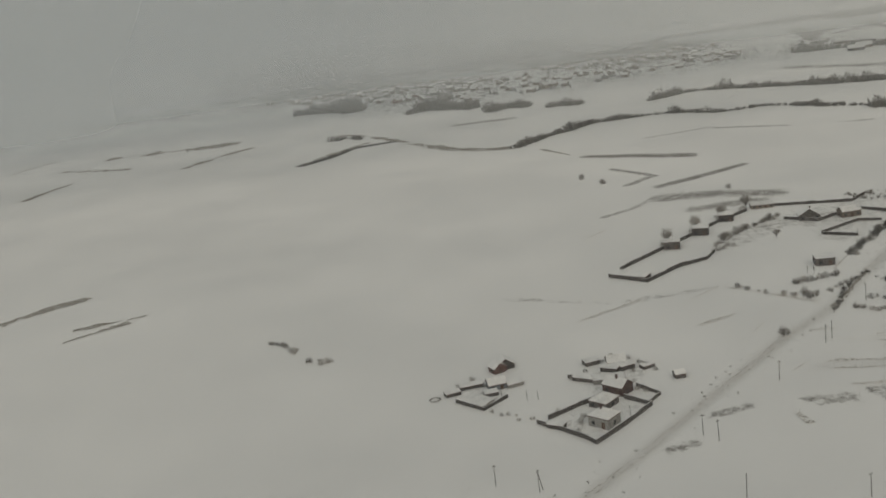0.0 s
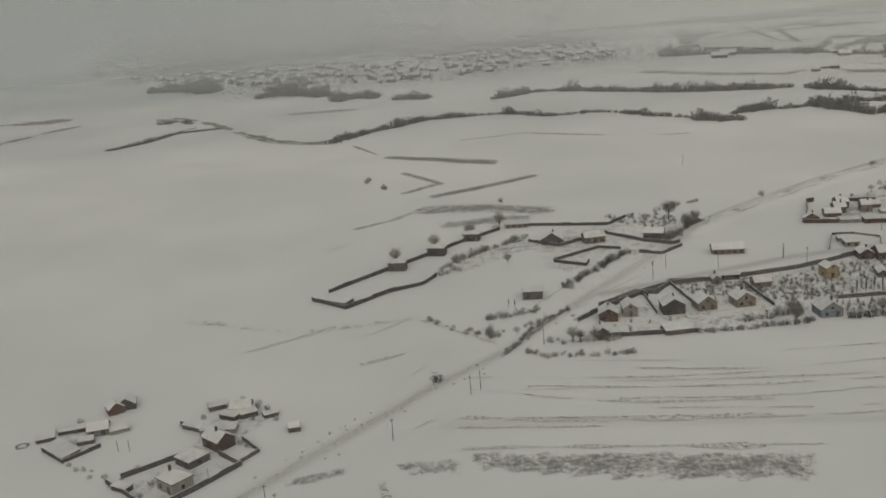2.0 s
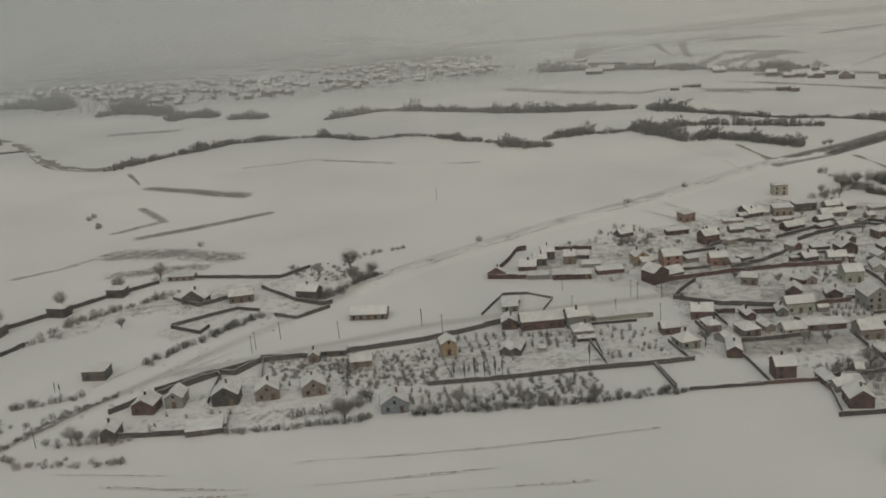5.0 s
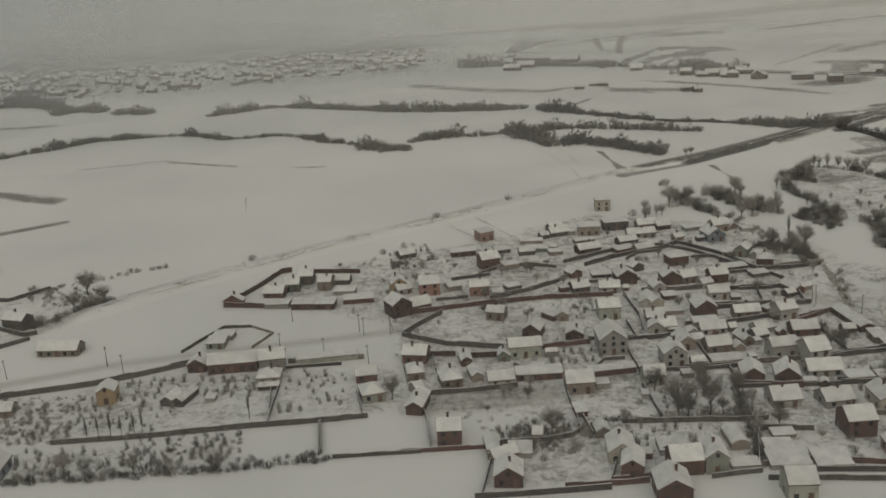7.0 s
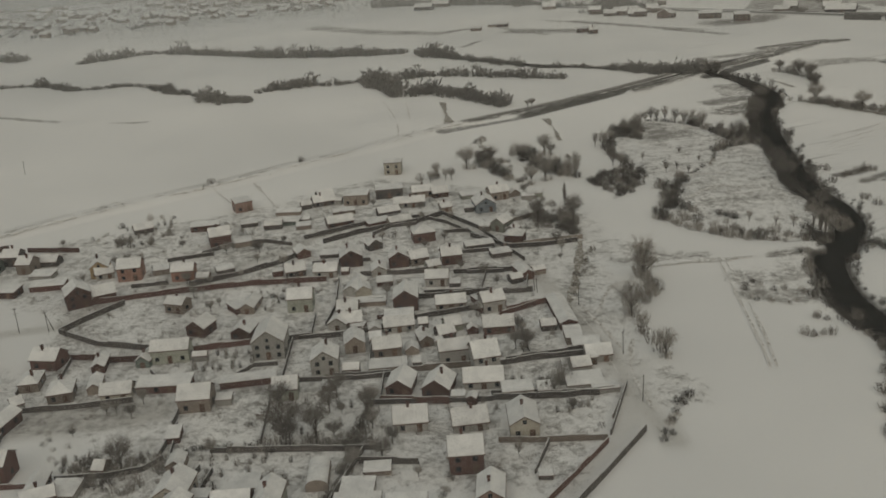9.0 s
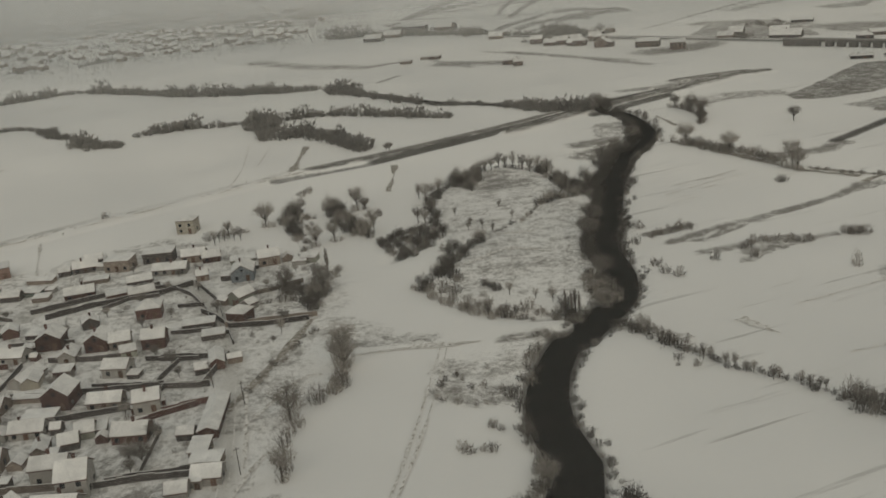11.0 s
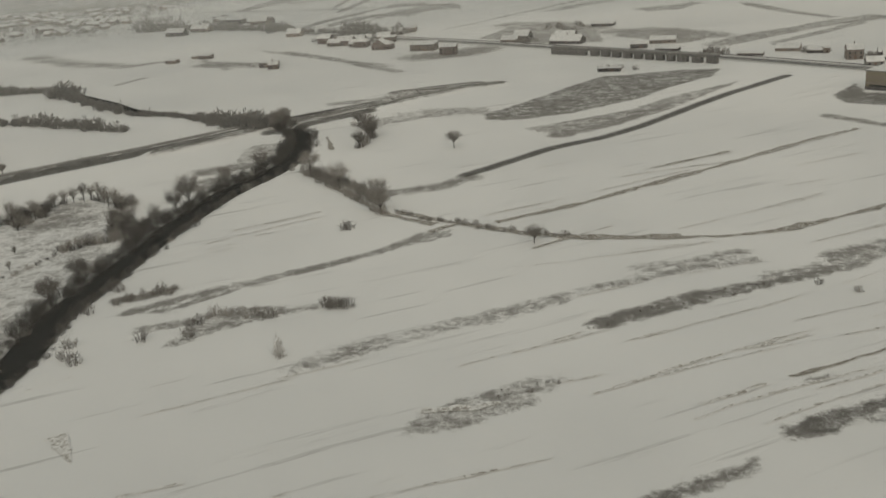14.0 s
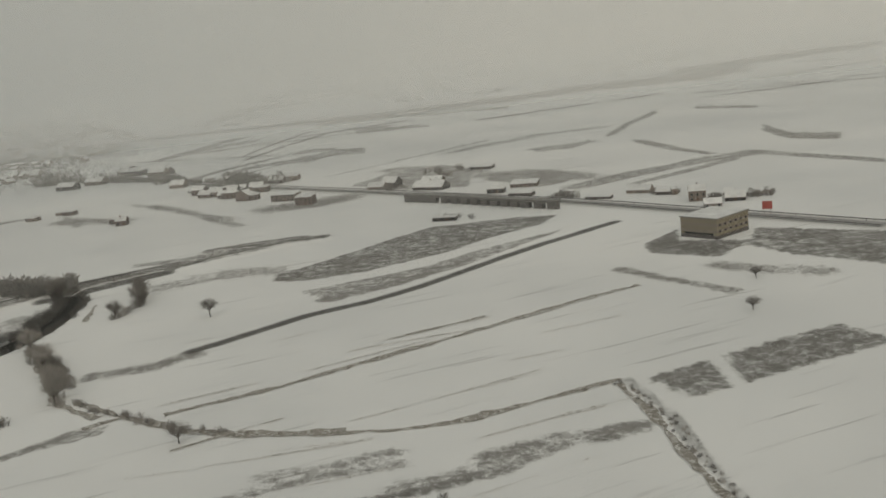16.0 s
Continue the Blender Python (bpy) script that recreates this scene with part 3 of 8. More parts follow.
FIELDS += [
    (0.72, 0.20, [(471.7, 284.1), (479.4, 287.6), (486.7, 288.5), (484.1, 284.6), (478.9, 283.0)]),
    (0.84, 0.56, [(507.5, 347.9), (509.1, 344.4), (518.0, 347.8), (542.0, 358.2), (558.2, 363.5), (558.7, 366.4), (542.1, 362.3), (518.7, 353.3)]),
    (0.84, 0.62, [(528.8, 310.6), (543.4, 316.8), (558.8, 323.8), (556.0, 317.6), (544.9, 313.0), (536.0, 309.5)]),
    (0.78, 0.46, [(536.0, 309.5), (544.9, 313.0), (556.0, 317.6), (553.7, 312.2), (543.2, 308.3)]),
    (0.80, 0.10, [(424.6, 367.4), (430.0, 368.3), (455.3, 386.3), (483.7, 404.0), (487.3, 406.1), (487.5, 400.4), (463.9, 389.5), (446.3, 377.3), (431.8, 366.1)]),
]
FIELDS += [
    (0.80, 0.10, [(434.8, 350.9), (437.2, 359.1), (444.9, 367.0), (453.2, 366.5), (458.9, 364.0), (446.7, 357.2), (439.0, 351.2)]),
    (0.82, 0.56, [(576.1, 375.7), (582.7, 378.1), (579.9, 371.8), (574.9, 371.7)]),
    (0.62, 0.05, [(424.5, 507.0), (438.8, 506.8), (442.1, 490.6), (426.4, 451.1), (420.0, 469.2)]),
    (0.70, 0.05, [(384.1, 428.1), (393.5, 427.1), (390.8, 449.9), (383.0, 452.9)]),
    (0.60, 0.05, [(382.3, 381.9), (395.5, 382.3), (395.6, 385.2), (384.9, 386.5)]),
    (0.55, 0.02, [(382.5, 351.3), (399.4, 351.4), (401.5, 366.7), (395.6, 369.1), (384.4, 364.2)]),
]
FIELDS += [
    (0.60, 0.03, [(371.2, 301.2), (372.9, 301.8), (375.0, 311.3), (372.8, 312.7)]),
    (0.62, 0.03, [(373.6, 299.0), (378.9, 295.6), (382.4, 296.8), (381.3, 302.4), (374.7, 302.0)]),
    (0.82, 0.56, [(590.6, 400.9), (605.6, 408.1), (605.5, 391.2), (595.1, 387.5)]),
    (0.82, 0.56, [(608.0, 409.1), (636.1, 421.1), (642.6, 406.2), (606.8, 392.0)]),
    (0.80, 0.55, [(500.9, 518.4), (501.4, 529.0), (530.1, 561.9), (550.1, 586.0), (580.2, 589.0), (598.8, 583.9), (590.8, 569.2), (571.4, 553.9), (557.3, 536.2), (530.5, 520.4), (511.8, 515.1)]),
    (0.76, 0.40, [(510.9, 502.0), (522.8, 507.3), (549.8, 519.3), (576.4, 543.2), (597.0, 555.5), (563.7, 515.8), (540.0, 496.9), (523.2, 485.2)]),
]
FIELDS += [
    (0.84, 0.58, [(616.1, 518.2), (630.8, 534.9), (627.3, 517.6), (646.8, 508.0), (631.5, 490.5), (614.6, 503.6)]),
    (0.80, 0.56, [(652.8, 526.2), (692.9, 497.4), (672.4, 456.8), (649.2, 484.7), (642.0, 501.0)]),
    (0.75, 0.10, [(509.6, 728.6), (531.7, 777.5), (557.5, 782.2), (575.4, 750.3), (569.4, 683.4), (534.2, 694.0)]),
    (0.78, 0.30, [(417.9, 925.0), (437.9, 1016.0), (462.3, 1104.4), (459.6, 1132.3), (434.8, 1038.6), (414.7, 942.7)]),
    (0.75, 0.20, [(418.8, 841.6), (435.6, 868.9), (459.5, 886.8), (456.3, 910.8), (431.7, 891.7), (414.5, 862.5)]),
    (0.72, 0.20, [(460.2, 881.0), (485.1, 899.5), (507.8, 899.4), (505.6, 937.5), (481.6, 937.7), (455.5, 917.1)]),
]
FIELDS += [
    (0.75, 0.20, [(399.3, 826.0), (415.7, 875.2), (437.3, 905.4), (433.9, 926.5), (411.9, 894.5), (395.3, 842.5)]),
    (0.75, 0.20, [(612.3, 794.5), (633.1, 789.5), (648.7, 814.2), (652.4, 836.6), (636.1, 810.0), (614.6, 815.4)]),
    (0.80, 0.40, [(662.7, 834.6), (692.7, 906.3), (723.9, 965.9), (733.4, 1006.6), (699.9, 940.6), (667.7, 862.1)]),
    (0.78, 0.30, [(670.4, 795.5), (678.0, 744.7), (690.5, 703.9), (694.1, 716.5), (681.6, 759.5), (674.2, 813.3)]),
    (0.76, 0.25, [(618.7, 640.7), (650.5, 663.1), (675.8, 680.6), (703.2, 691.4), (709.8, 711.8), (681.0, 700.0), (654.6, 681.1), (621.3, 657.0)]),
    (0.72, 0.10, [(634.0, 631.9), (663.8, 655.1), (696.0, 677.2), (700.2, 690.5), (667.0, 667.1), (636.1, 642.7)]),
]
FIELDS += [
    (0.78, 0.30, [(705.1, 697.3), (717.9, 672.1), (739.8, 624.5), (745.4, 636.5), (723.4, 686.9), (710.5, 713.9)]),
    (0.80, 0.30, [(742.4, 783.1), (740.8, 734.4), (758.8, 713.6), (771.1, 743.0), (752.5, 766.4), (755.4, 821.5)]),
    (0.72, 0.10, [(565.4, 1277.1), (639.2, 1292.0), (705.6, 1328.9), (725.7, 1471.9), (650.3, 1425.2), (567.4, 1406.5)]),
    (0.72, 0.10, [(707.9, 1344.9), (821.6, 1337.3), (941.2, 1410.4), (1000.8, 1592.5), (860.2, 1496.4), (730.6, 1506.4)]),
    (0.72, 0.10, [(870.8, 1509.9), (1056.5, 1639.2), (1254.8, 1739.7), (1371.7, 1992.7), (1134.2, 1857.7), (915.1, 1688.3)]),
    (0.75, 0.20, [(438.0, 1225.5), (530.0, 1228.8), (631.2, 1197.3), (634.8, 1240.2), (529.2, 1274.6), (433.0, 1271.0)]),
]
FIELDS += [
    (0.60, 0.00, [(391.9, 738.9), (435.2, 683.1), (469.2, 644.3), (466.8, 657.4), (431.5, 698.7), (386.1, 758.5)]),
    (0.72, 0.10, [(488.9, 1071.9), (523.1, 1070.2), (552.3, 1068.8), (552.5, 1107.8), (522.0, 1109.4), (486.1, 1111.3)]),
    (0.75, 0.20, [(342.9, 1012.2), (367.4, 1068.6), (400.2, 1105.6), (394.4, 1140.8), (360.6, 1101.0), (335.7, 1040.4)]),
    (0.75, 0.20, [(754.3, 970.5), (773.9, 950.4), (787.1, 927.1), (796.1, 954.1), (782.7, 979.2), (762.5, 1000.9)]),
    (0.80, 0.40, [(571.0, 384.8), (576.3, 386.8), (581.1, 388.5), (581.3, 389.6), (576.4, 387.9), (571.1, 385.8)]),
    (0.80, 0.10, [(575.8, 702.9), (600.7, 728.2), (625.7, 683.8), (612.5, 665.8), (601.4, 659.2)]),
]
FIELDS += [
    (0.76, 0.20, [(325.7, 1009.1), (337.2, 1000.5), (379.1, 1173.0), (363.2, 1187.6)]),
    (0.80, 0.40, [(435.4, 1165.0), (415.4, 1048.0), (407.9, 980.2), (412.2, 956.8), (417.5, 1015.4), (441.1, 1159.5)]),
    (0.76, 0.20, [(455.4, 881.9), (469.8, 871.4), (505.2, 943.7), (485.5, 952.9)]),
    (0.76, 0.20, [(410.4, 869.8), (416.7, 876.2), (452.0, 945.7), (454.3, 964.1), (427.2, 917.2)]),
    (0.74, 0.15, [(450.6, 940.3), (480.5, 939.9), (486.8, 962.3), (455.0, 967.0)]),
    (0.76, 0.25, [(423.9, 830.3), (427.9, 827.6), (470.4, 906.1), (468.0, 914.1)]),
    (0.72, 0.10, [(467.9, 1129.0), (512.5, 1110.5), (521.0, 1142.8), (475.2, 1162.4)]),
]
FIELDS += [
    (0.72, 0.10, [(224.0, 1273.0), (334.7, 1278.5), (339.1, 1333.6), (223.3, 1344.9)]),
    (0.72, 0.10, [(334.7, 1278.5), (437.7, 1274.8), (448.8, 1341.3), (339.1, 1333.6)]),
    (0.72, 0.10, [(437.7, 1274.8), (628.7, 1316.5), (659.4, 1413.7), (448.8, 1341.3)]),
    (0.70, 0.10, [(489.7, 782.0), (493.2, 779.7), (590.8, 890.0), (592.9, 905.0)]),
    (0.68, 0.10, [(565.0, 839.9), (608.5, 871.9), (617.4, 891.0), (573.5, 859.7)]),
]
FIELDS += [
    (0.60, 0.05, [(478.7, 315.3), (478.3, 320.1), (485.9, 325.4), (498.3, 331.6), (500.7, 327.0), (497.1, 321.4), (488.0, 316.7)]),
    (0.84, 0.62, [(526.5, 309.7), (537.4, 315.4), (534.1, 307.2), (528.1, 306.3)]),
    (0.80, 0.40, [(536.7, 321.4), (540.4, 322.9), (541.3, 325.2), (534.9, 323.1)]),
    (0.84, 0.55, [(507.1, 349.0), (508.3, 345.9), (525.6, 351.0), (542.1, 360.0), (542.0, 362.8), (526.5, 358.6), (515.3, 352.9)]),
    (0.82, 0.45, [(542.0, 362.5), (542.0, 359.7), (556.7, 363.9), (558.5, 368.4)]),
]



def widened(bands):
    """Far bands that run across the plain are broader than they look."""
    out = []
    for half, strength, pts in bands:
        y = sum(p[1] for p in pts) / len(pts)
        across = abs(pts[-1][0] - pts[0][0]) > 0.8 * abs(pts[-1][1] - pts[0][1])
        out.append((half * (1.0 if not across or y < 420 else 1.7 if y < 560 else 2.3), strength, pts))
    return out


GRASS, DITCH = widened(GRASS), widened(DITCH)


def inside(px, py, poly):
    hit = np.zeros(px.shape, bool)
    for (ax, ay), (bx, by) in zip(poly, poly[1:] + poly[:1]):
        hit ^= ((ay > py) != (by > py)) & (px < (bx - ax) * (py - ay) / (by - ay + 1e-12) + ax)
    return hit


# ---------------------------------------------------------------- helpers for meshes
def mesh_of(name, verts, faces, material, smooth_it=False):
    me = bpy.data.meshes.new(name)
    me.from_pydata([tuple(v) for v in verts], [], faces)
    me.materials.append(material)
    if smooth_it:
        me.shade_smooth()
    me.update()
    return me


def part(name, me, parent, label=""):
    ob = new(name, me)
    ob.parent = parent
    return tagged(ob, label)


class Build:
    """Collects boxes, prisms and sheets into one mesh."""

    def __init__(self):
        self.v, self.f = [], []

    def add(self, verts, faces):
        o = len(self.v)
        self.v += [tuple(v) for v in verts]
        self.f += [tuple(i + o for i in f) for f in faces]
        return self

    def box(self, x0, y0, z0, x1, y1, z1):
        return self.add([(x, y, z) for z in (z0, z1) for x, y in ((x0, y0), (x1, y0), (x1, y1), (x0, y1))],
                        [(3, 2, 1, 0), (4, 5, 6, 7), (0, 1, 5, 4), (1, 2, 6, 5), (2, 3, 7, 6), (3, 0, 4, 7)])

    def prism(self, profile, a, b, axis):
        """A profile (u, z), counter-clockwise, pulled from a to b along axis 'x' or 'y'."""
        n = len(profile)
        put = (lambda u, z, s: (s, u, z)) if axis == "x" else (lambda u, z, s: (u, s, z))
        v = [put(u, z, a) for u, z in profile] + [put(u, z, b) for u, z in profile]
        f = [tuple(range(n - 1, -1, -1)), tuple(range(n, 2 * n))] + [(i, (i + 1) % n, n + (i + 1) % n, n + i) for i in range(n)]
        if axis == "y":
            f = [tuple(reversed(q)) for q in f]
        return self.add(v, f)

    def stick(self, a, b, ra, rb, sides=5):
        a, b = Vector(a), Vector(b)
        q = (b - a).to_track_quat("Z", "Y")
        ring = [q @ Vector((math.cos(k * 2 * math.pi / sides), math.sin(k * 2 * math.pi / sides), 0)) for k in range(sides)]
        v = [a + r * ra for r in ring] + [b + r * rb for r in ring]
        return self.add(v, [(i, (i + 1) % sides, sides + (i + 1) % sides, sides + i) for i in range(sides)] + [tuple(range(sides, 2 * sides))])

    def twig(self, a, b, r):
        """A thin three-sided twig that runs to a point."""
        a, b = Vector(a), Vector(b)
        q = (b - a).to_track_quat("Z", "Y")
        v = [a + q @ Vector((math.cos(k * 2.094) * r, math.sin(k * 2.094) * r, 0)) for k in range(3)] + [b]
        return self.add(v, [(0, 1, 3), (1, 2, 3), (2, 0, 3)])

    def done(self, name, material, smooth_it=False):
        return mesh_of(name, self.v, self.f, material, smooth_it)


# ---------------------------------------------------------------- ground
def spread(lo, hi, fine, far_lo, far_hi, growth):
    mid = list(np.arange(lo, hi + 0.1, fine))
    out, s, x = [], fine, hi
    while x < far_hi:
        s *= growth
        x += s
        out.append(x)
    pre, s, x = [], fine, lo
    while x > far_lo:
        s *= growth
        x -= s
        pre.append(x)
    return np.array(pre[::-1] + mid + out)


def make_ground():
    xs = spread(-140, 740, 2.0, -4800, 5200, 1.05)
    ys = spread(150, 620, 1.8, -900, 4950, 1.028)
    gx, gy = np.meshgrid(xs, ys)
    px, py = gx.ravel(), gy.ravel()
    near = (np.abs(px - 300) < 1200) & (py > 60) & (py < 1800)
    z = np.zeros(px.shape)
    z[near] = height(px[near], py[near])
    far = ~near
    z[far] = 0.25 * np.sin(px[far] * 0.021 + 1.3) * np.sin(py[far] * 0.017)
    nx = len(xs)
    idx = np.arange(len(px)).reshape(len(ys), nx)
    quads = np.stack([idx[:-1, :-1], idx[:-1, 1:], idx[1:, 1:], idx[1:, :-1]], -1).reshape(-1, 4)
    me = bpy.data.meshes.new("ground")
    me.from_pydata(np.stack([px, py, z], 1).tolist(), [], quads.tolist())
    me.materials.append(M_GROUND)
    cell = np.interp(py, (620, 1800), (1.0, 10.0)) + np.interp(np.abs(px - 300), (440, 1500), (0.0, 14.0))

    def lay(bands, out):
        for half, strength, pts in bands:
            bx = [p[0] for p in pts]
            by = [p[1] for p in pts]
            m = (px > min(bx) - 40) & (px < max(bx) + 40) & (py > min(by) - 40) & (py < max(by) + 40)
            if not m.any():
                continue
            d, _ = seg_dist(px[m], py[m], pts)
            h = half + 0.5 * cell[m]
            out[m] = np.maximum(out[m], strength * np.clip(1.45 - d / h, 0, 1))

    grass, ditch, track, furrow = (np.zeros(px.shape) for _ in range(4))
    lay([q for q in GRASS if q[0] > 1.3 and q[2][0][0] > -20], grass)
    lay([q for q in DITCH if q[0] > 1.3], ditch)
    lay([(1.4, 0.45, LANE), (1.6, 0.7, VILLAGE_LANE), (1.4, 0.7, STREET), (5.0, 0.9, HIGHWAY)], track)
    lay([(1.2, 0.50, RAIL_LINE[: len(RAIL_LINE) // 3]), (2.6, 1.0, RAIL_LINE[len(RAIL_LINE) // 3:])], grass)
    lay([(1.8, 0.66, beside(RAIL_LINE[len(RAIL_LINE) // 3:], -1.8))], ditch)
    lay([(1.6, 0.55, OXBOW), (1.4, 0.6, OXBOW_ARM)], ditch)
    d, a = seg_dist(px[near], py[near], RIVER_LINE)
    ditch[near] = np.maximum(ditch[near], 0.95 * np.clip(1.6 - d / (river_half(a) + 0.9), 0, 1))
    def block(corners, soft):
        near_it = (px > min(q[0] for q in corners) - 12) & (px < max(q[0] for q in corners) + 12) & (py > min(q[1] for q in corners) - 12) & (py < max(q[1] for q in corners) + 12)
        ii = np.nonzero(near_it)[0]
        d, _ = seg_dist(px[ii], py[ii], corners + corners[:1])
        return ii, np.clip(0.5 + np.where(inside(px[ii], py[ii], corners), d, -d) / soft, 0, 1)

    for f in FIELDS:
        ii, share = block(f[2], 1.0)
        grass[ii] = np.maximum(grass[ii], f[0] * share)
        ditch[ii] = np.maximum(ditch[ii], f[1] * share)
    for strength, corners in YARDS:
        ii, share = block(corners, 5.0)
        grass[ii] = np.maximum(grass[ii], strength * share)
    for strength, corners in PACKED:
        ii, share = block(corners, 2.5)
        track[ii] = np.maximum(track[ii], strength * share)
    furrow[(px > 400) & (py > 200)] = 1.0
    furrow[(px < 140) & (py < 250)] = 0.12
    for name, val in (("grass", grass), ("ditch", ditch), ("track", track), ("furrow", furrow)):
        at = me.attributes.new(name, "FLOAT", "POINT")
        at.data.foreach_set("value", val.astype(np.float32))
    me.shade_smooth()
    return tagged(new("ground", me), "flat snow-covered plain with stubble, ditches and field strips", "ground", kind="structure")


make_ground()


def ribbon(pts, half, z_of, thick=0.0):
    """A strip along a line; half: a number or a function of the place along."""
    v, f = [], []
    n = len(pts)
    for i, (x, y) in enumerate(pts):
        a, b = Vector(pts[max(0, i - 1)]), Vector(pts[min(n - 1, i + 1)])
        t = (b - a).normalized()
        h = half(i) if callable(half) else half
        for s in (-1, 1):
            qx, qy = x - s * t.y * h, y + s * t.x * h
            v.append((qx, qy, z_of(qx, qy)))
    for i in range(n - 1):
        f.append((2 * i, 2 * i + 2, 2 * i + 3, 2 * i + 1)[::-1])
    return v, f


v, f = ribbon(RIVER_LINE, lambda i: float(river_half(np.array(float(i)))) + 0.9, lambda x, y: -0.85)
tagged(new("water", mesh_of("water", v, f, M_WATER, True)), "dark slow river water between snowy banks", "river", kind="structure")

# ---------------------------------------------------------------- thin broken lines of stubble, ruts and small ditches
def strip(pts, half, gaps, seed, material, name="stubble_line", label="thin broken line of dead stubble between fields"):
    r = random.Random(seed)
    line = smooth(pts, 1.6)
    left, right = [], []
    n = len(line)
    for i, (x, y) in enumerate(line):
        a, b = Vector(line[max(0, i - 1)]), Vector(line[min(n - 1, i + 1)])
        t = (b - a).normalized()
        k = noise.noise(Vector((x * 0.09, y * 0.09, seed * 3.1))) + 0.35 * noise.noise(Vector((x * 0.5, y * 0.5, seed)))
        w = half * max(0.0, 1.0 + 1.3 * k - gaps) * r.uniform(0.75, 1.25)
        o = 0.25 * half * r.gauss(0, 1)
        left.append((x - t.y * (w + o), y + t.x * (w + o), w))
        right.append((x + t.y * (w - o), y - t.x * (w - o), w))
    xs, ys = np.array([q[0] for q in left + right]), np.array([q[1] for q in left + right])
    zs = height(xs, ys) + 0.14
    v = list(zip(xs.tolist(), ys.tolist(), zs.tolist()))
    f = [(i, n + i, n + i + 1, i + 1) for i in range(n - 1) if left[i][2] > 0.02 or left[i + 1][2] > 0.02]
    return tagged(new(name, mesh_of(name, v, f, material)), label, "stubble", kind="stuff")


k = 0
for half, strength, pts in GRASS:
    if half <= 1.3 or pts[0][0] <= -20:
        k += 1
        far = pts[0][0] <= -20
        strip(pts, half * (1.5 if far else 0.75), (0.70 if far else 0.85) - strength * 0.6, k, M_DITCH if far else M_STUBBLE)
for half, strength, pts in DITCH:
    if half <= 1.3:
        k += 1
        strip(pts, half * (0.8 if half > 0.65 else 0.5), 0.55 - strength * 0.7, k, M_DITCH if half > 0.65 else M_STUBBLE, "ditch", "narrow dark ditch with dead grass")
STUBBLE = [
    [(497.2, 408.3), (520.9, 421.2), (547.5, 436.0), (600.2, 466.4)],
    [(538.9, 442.9), (564.5, 454.0)],
    [(457.3, 335.0), (466.8, 338.6), (481.8, 344.8)],
    [(530.8, 339.9), (554.2, 347.7), (571.7, 353.1)],
    [(530.8, 357.8), (550.2, 364.9)],
    [(531.0, 437.5), (559.1, 444.0)],
    [(517.2, 313.9), (529.3, 319.3), (561.4, 329.9)],
    [(486.0, 335.4), (506.9, 344.8)],
    [(511.2, 379.1), (539.4, 384.5)],
    [(441.4, 411.1), (459.4, 418.0)],
    [(430.9, 399.5), (450.8, 408.6)],
    [(557.7, 379.5), (588.7, 391.7)],
    [(511.1, 452.2), (532.4, 462.8)],
    [(540.2, 444.2), (563.4, 455.0)],
    [(497.9, 377.4), (508.2, 378.3)],
    [(494.1, 413.0), (508.8, 420.4)],
    [(559.2, 403.4), (571.9, 409.5)],
    [(521.7, 383.1), (535.4, 384.5)],
    [(575.1, 436.2), (594.4, 443.1)],
    [(565.9, 418.7), (578.2, 422.3)],
]
STUBBLE += [
    [(504.7, 323.2), (523.8, 330.1), (541.5, 335.4), (560.2, 340.3)],
    [(510.8, 314.4), (524.5, 319.9), (527.9, 321.7)],
    [(535.7, 319.6), (547.5, 324.2), (561.8, 330.7)],
    [(513.6, 340.2), (536.5, 349.3), (578.6, 368.9)],
    [(508.3, 360.2), (525.4, 366.3), (544.4, 371.8)],
    [(515.5, 328.2), (537.9, 337.5), (562.4, 345.8)],
    [(501.0, 327.5), (507.5, 329.3)],
    [(526.0, 311.4), (535.8, 316.0), (553.2, 322.8)],
    [(460.3, 294.9), (467.4, 298.2)],
    [(446.6, 286.6), (454.8, 290.7)],
    [(438.6, 326.4), (460.2, 335.0)],
    [(496.0, 414.3), (557.5, 442.7)],
    [(440.7, 304.7), (449.3, 306.9)],
    [(451.4, 298.1), (463.7, 302.9)],
    [(472.7, 299.9), (497.3, 306.6)],
    [(435.3, 416.2), (455.1, 426.9)],
    [(425.4, 399.6), (440.7, 407.3)],
    [(416.9, 337.9), (422.9, 341.9)],
]
STUBBLE += [
    [(494.5, 338.9), (514.8, 346.2)],
    [(71.0, 213.3), (89.0, 210.1), (110.8, 206.5), (131.9, 203.1)],
    [(77.8, 225.8), (101.4, 222.0), (130.2, 218.4)],
    [(95.8, 226.1), (125.2, 222.3), (171.0, 217.6)],
    [(100.7, 215.7), (144.6, 208.6)],
    [(71.2, 209.0), (99.5, 204.1)],
    [(71.5, 199.4), (98.6, 195.9), (138.4, 190.1)],
    [(146.7, 234.5), (175.8, 233.8), (214.6, 236.9)],
    [(128.3, 222.7), (155.2, 219.7), (198.8, 219.4)],
    [(99.9, 237.6), (123.3, 233.5)],
    [(152.0, 204.7), (177.0, 204.1)],
    [(111.9, 210.1), (142.1, 205.5)],
    [(39.8, 254.7), (49.4, 265.0), (61.4, 275.8)],
    [(49.0, 245.9), (56.4, 250.8)],
    [(59.1, 234.3), (64.9, 242.2)],
    [(62.3, 209.8), (66.5, 213.8)],
    [(67.2, 248.2), (72.3, 253.1)],
    [(-260.1, 682.3), (-205.5, 661.4), (-174.8, 683.9)],
]
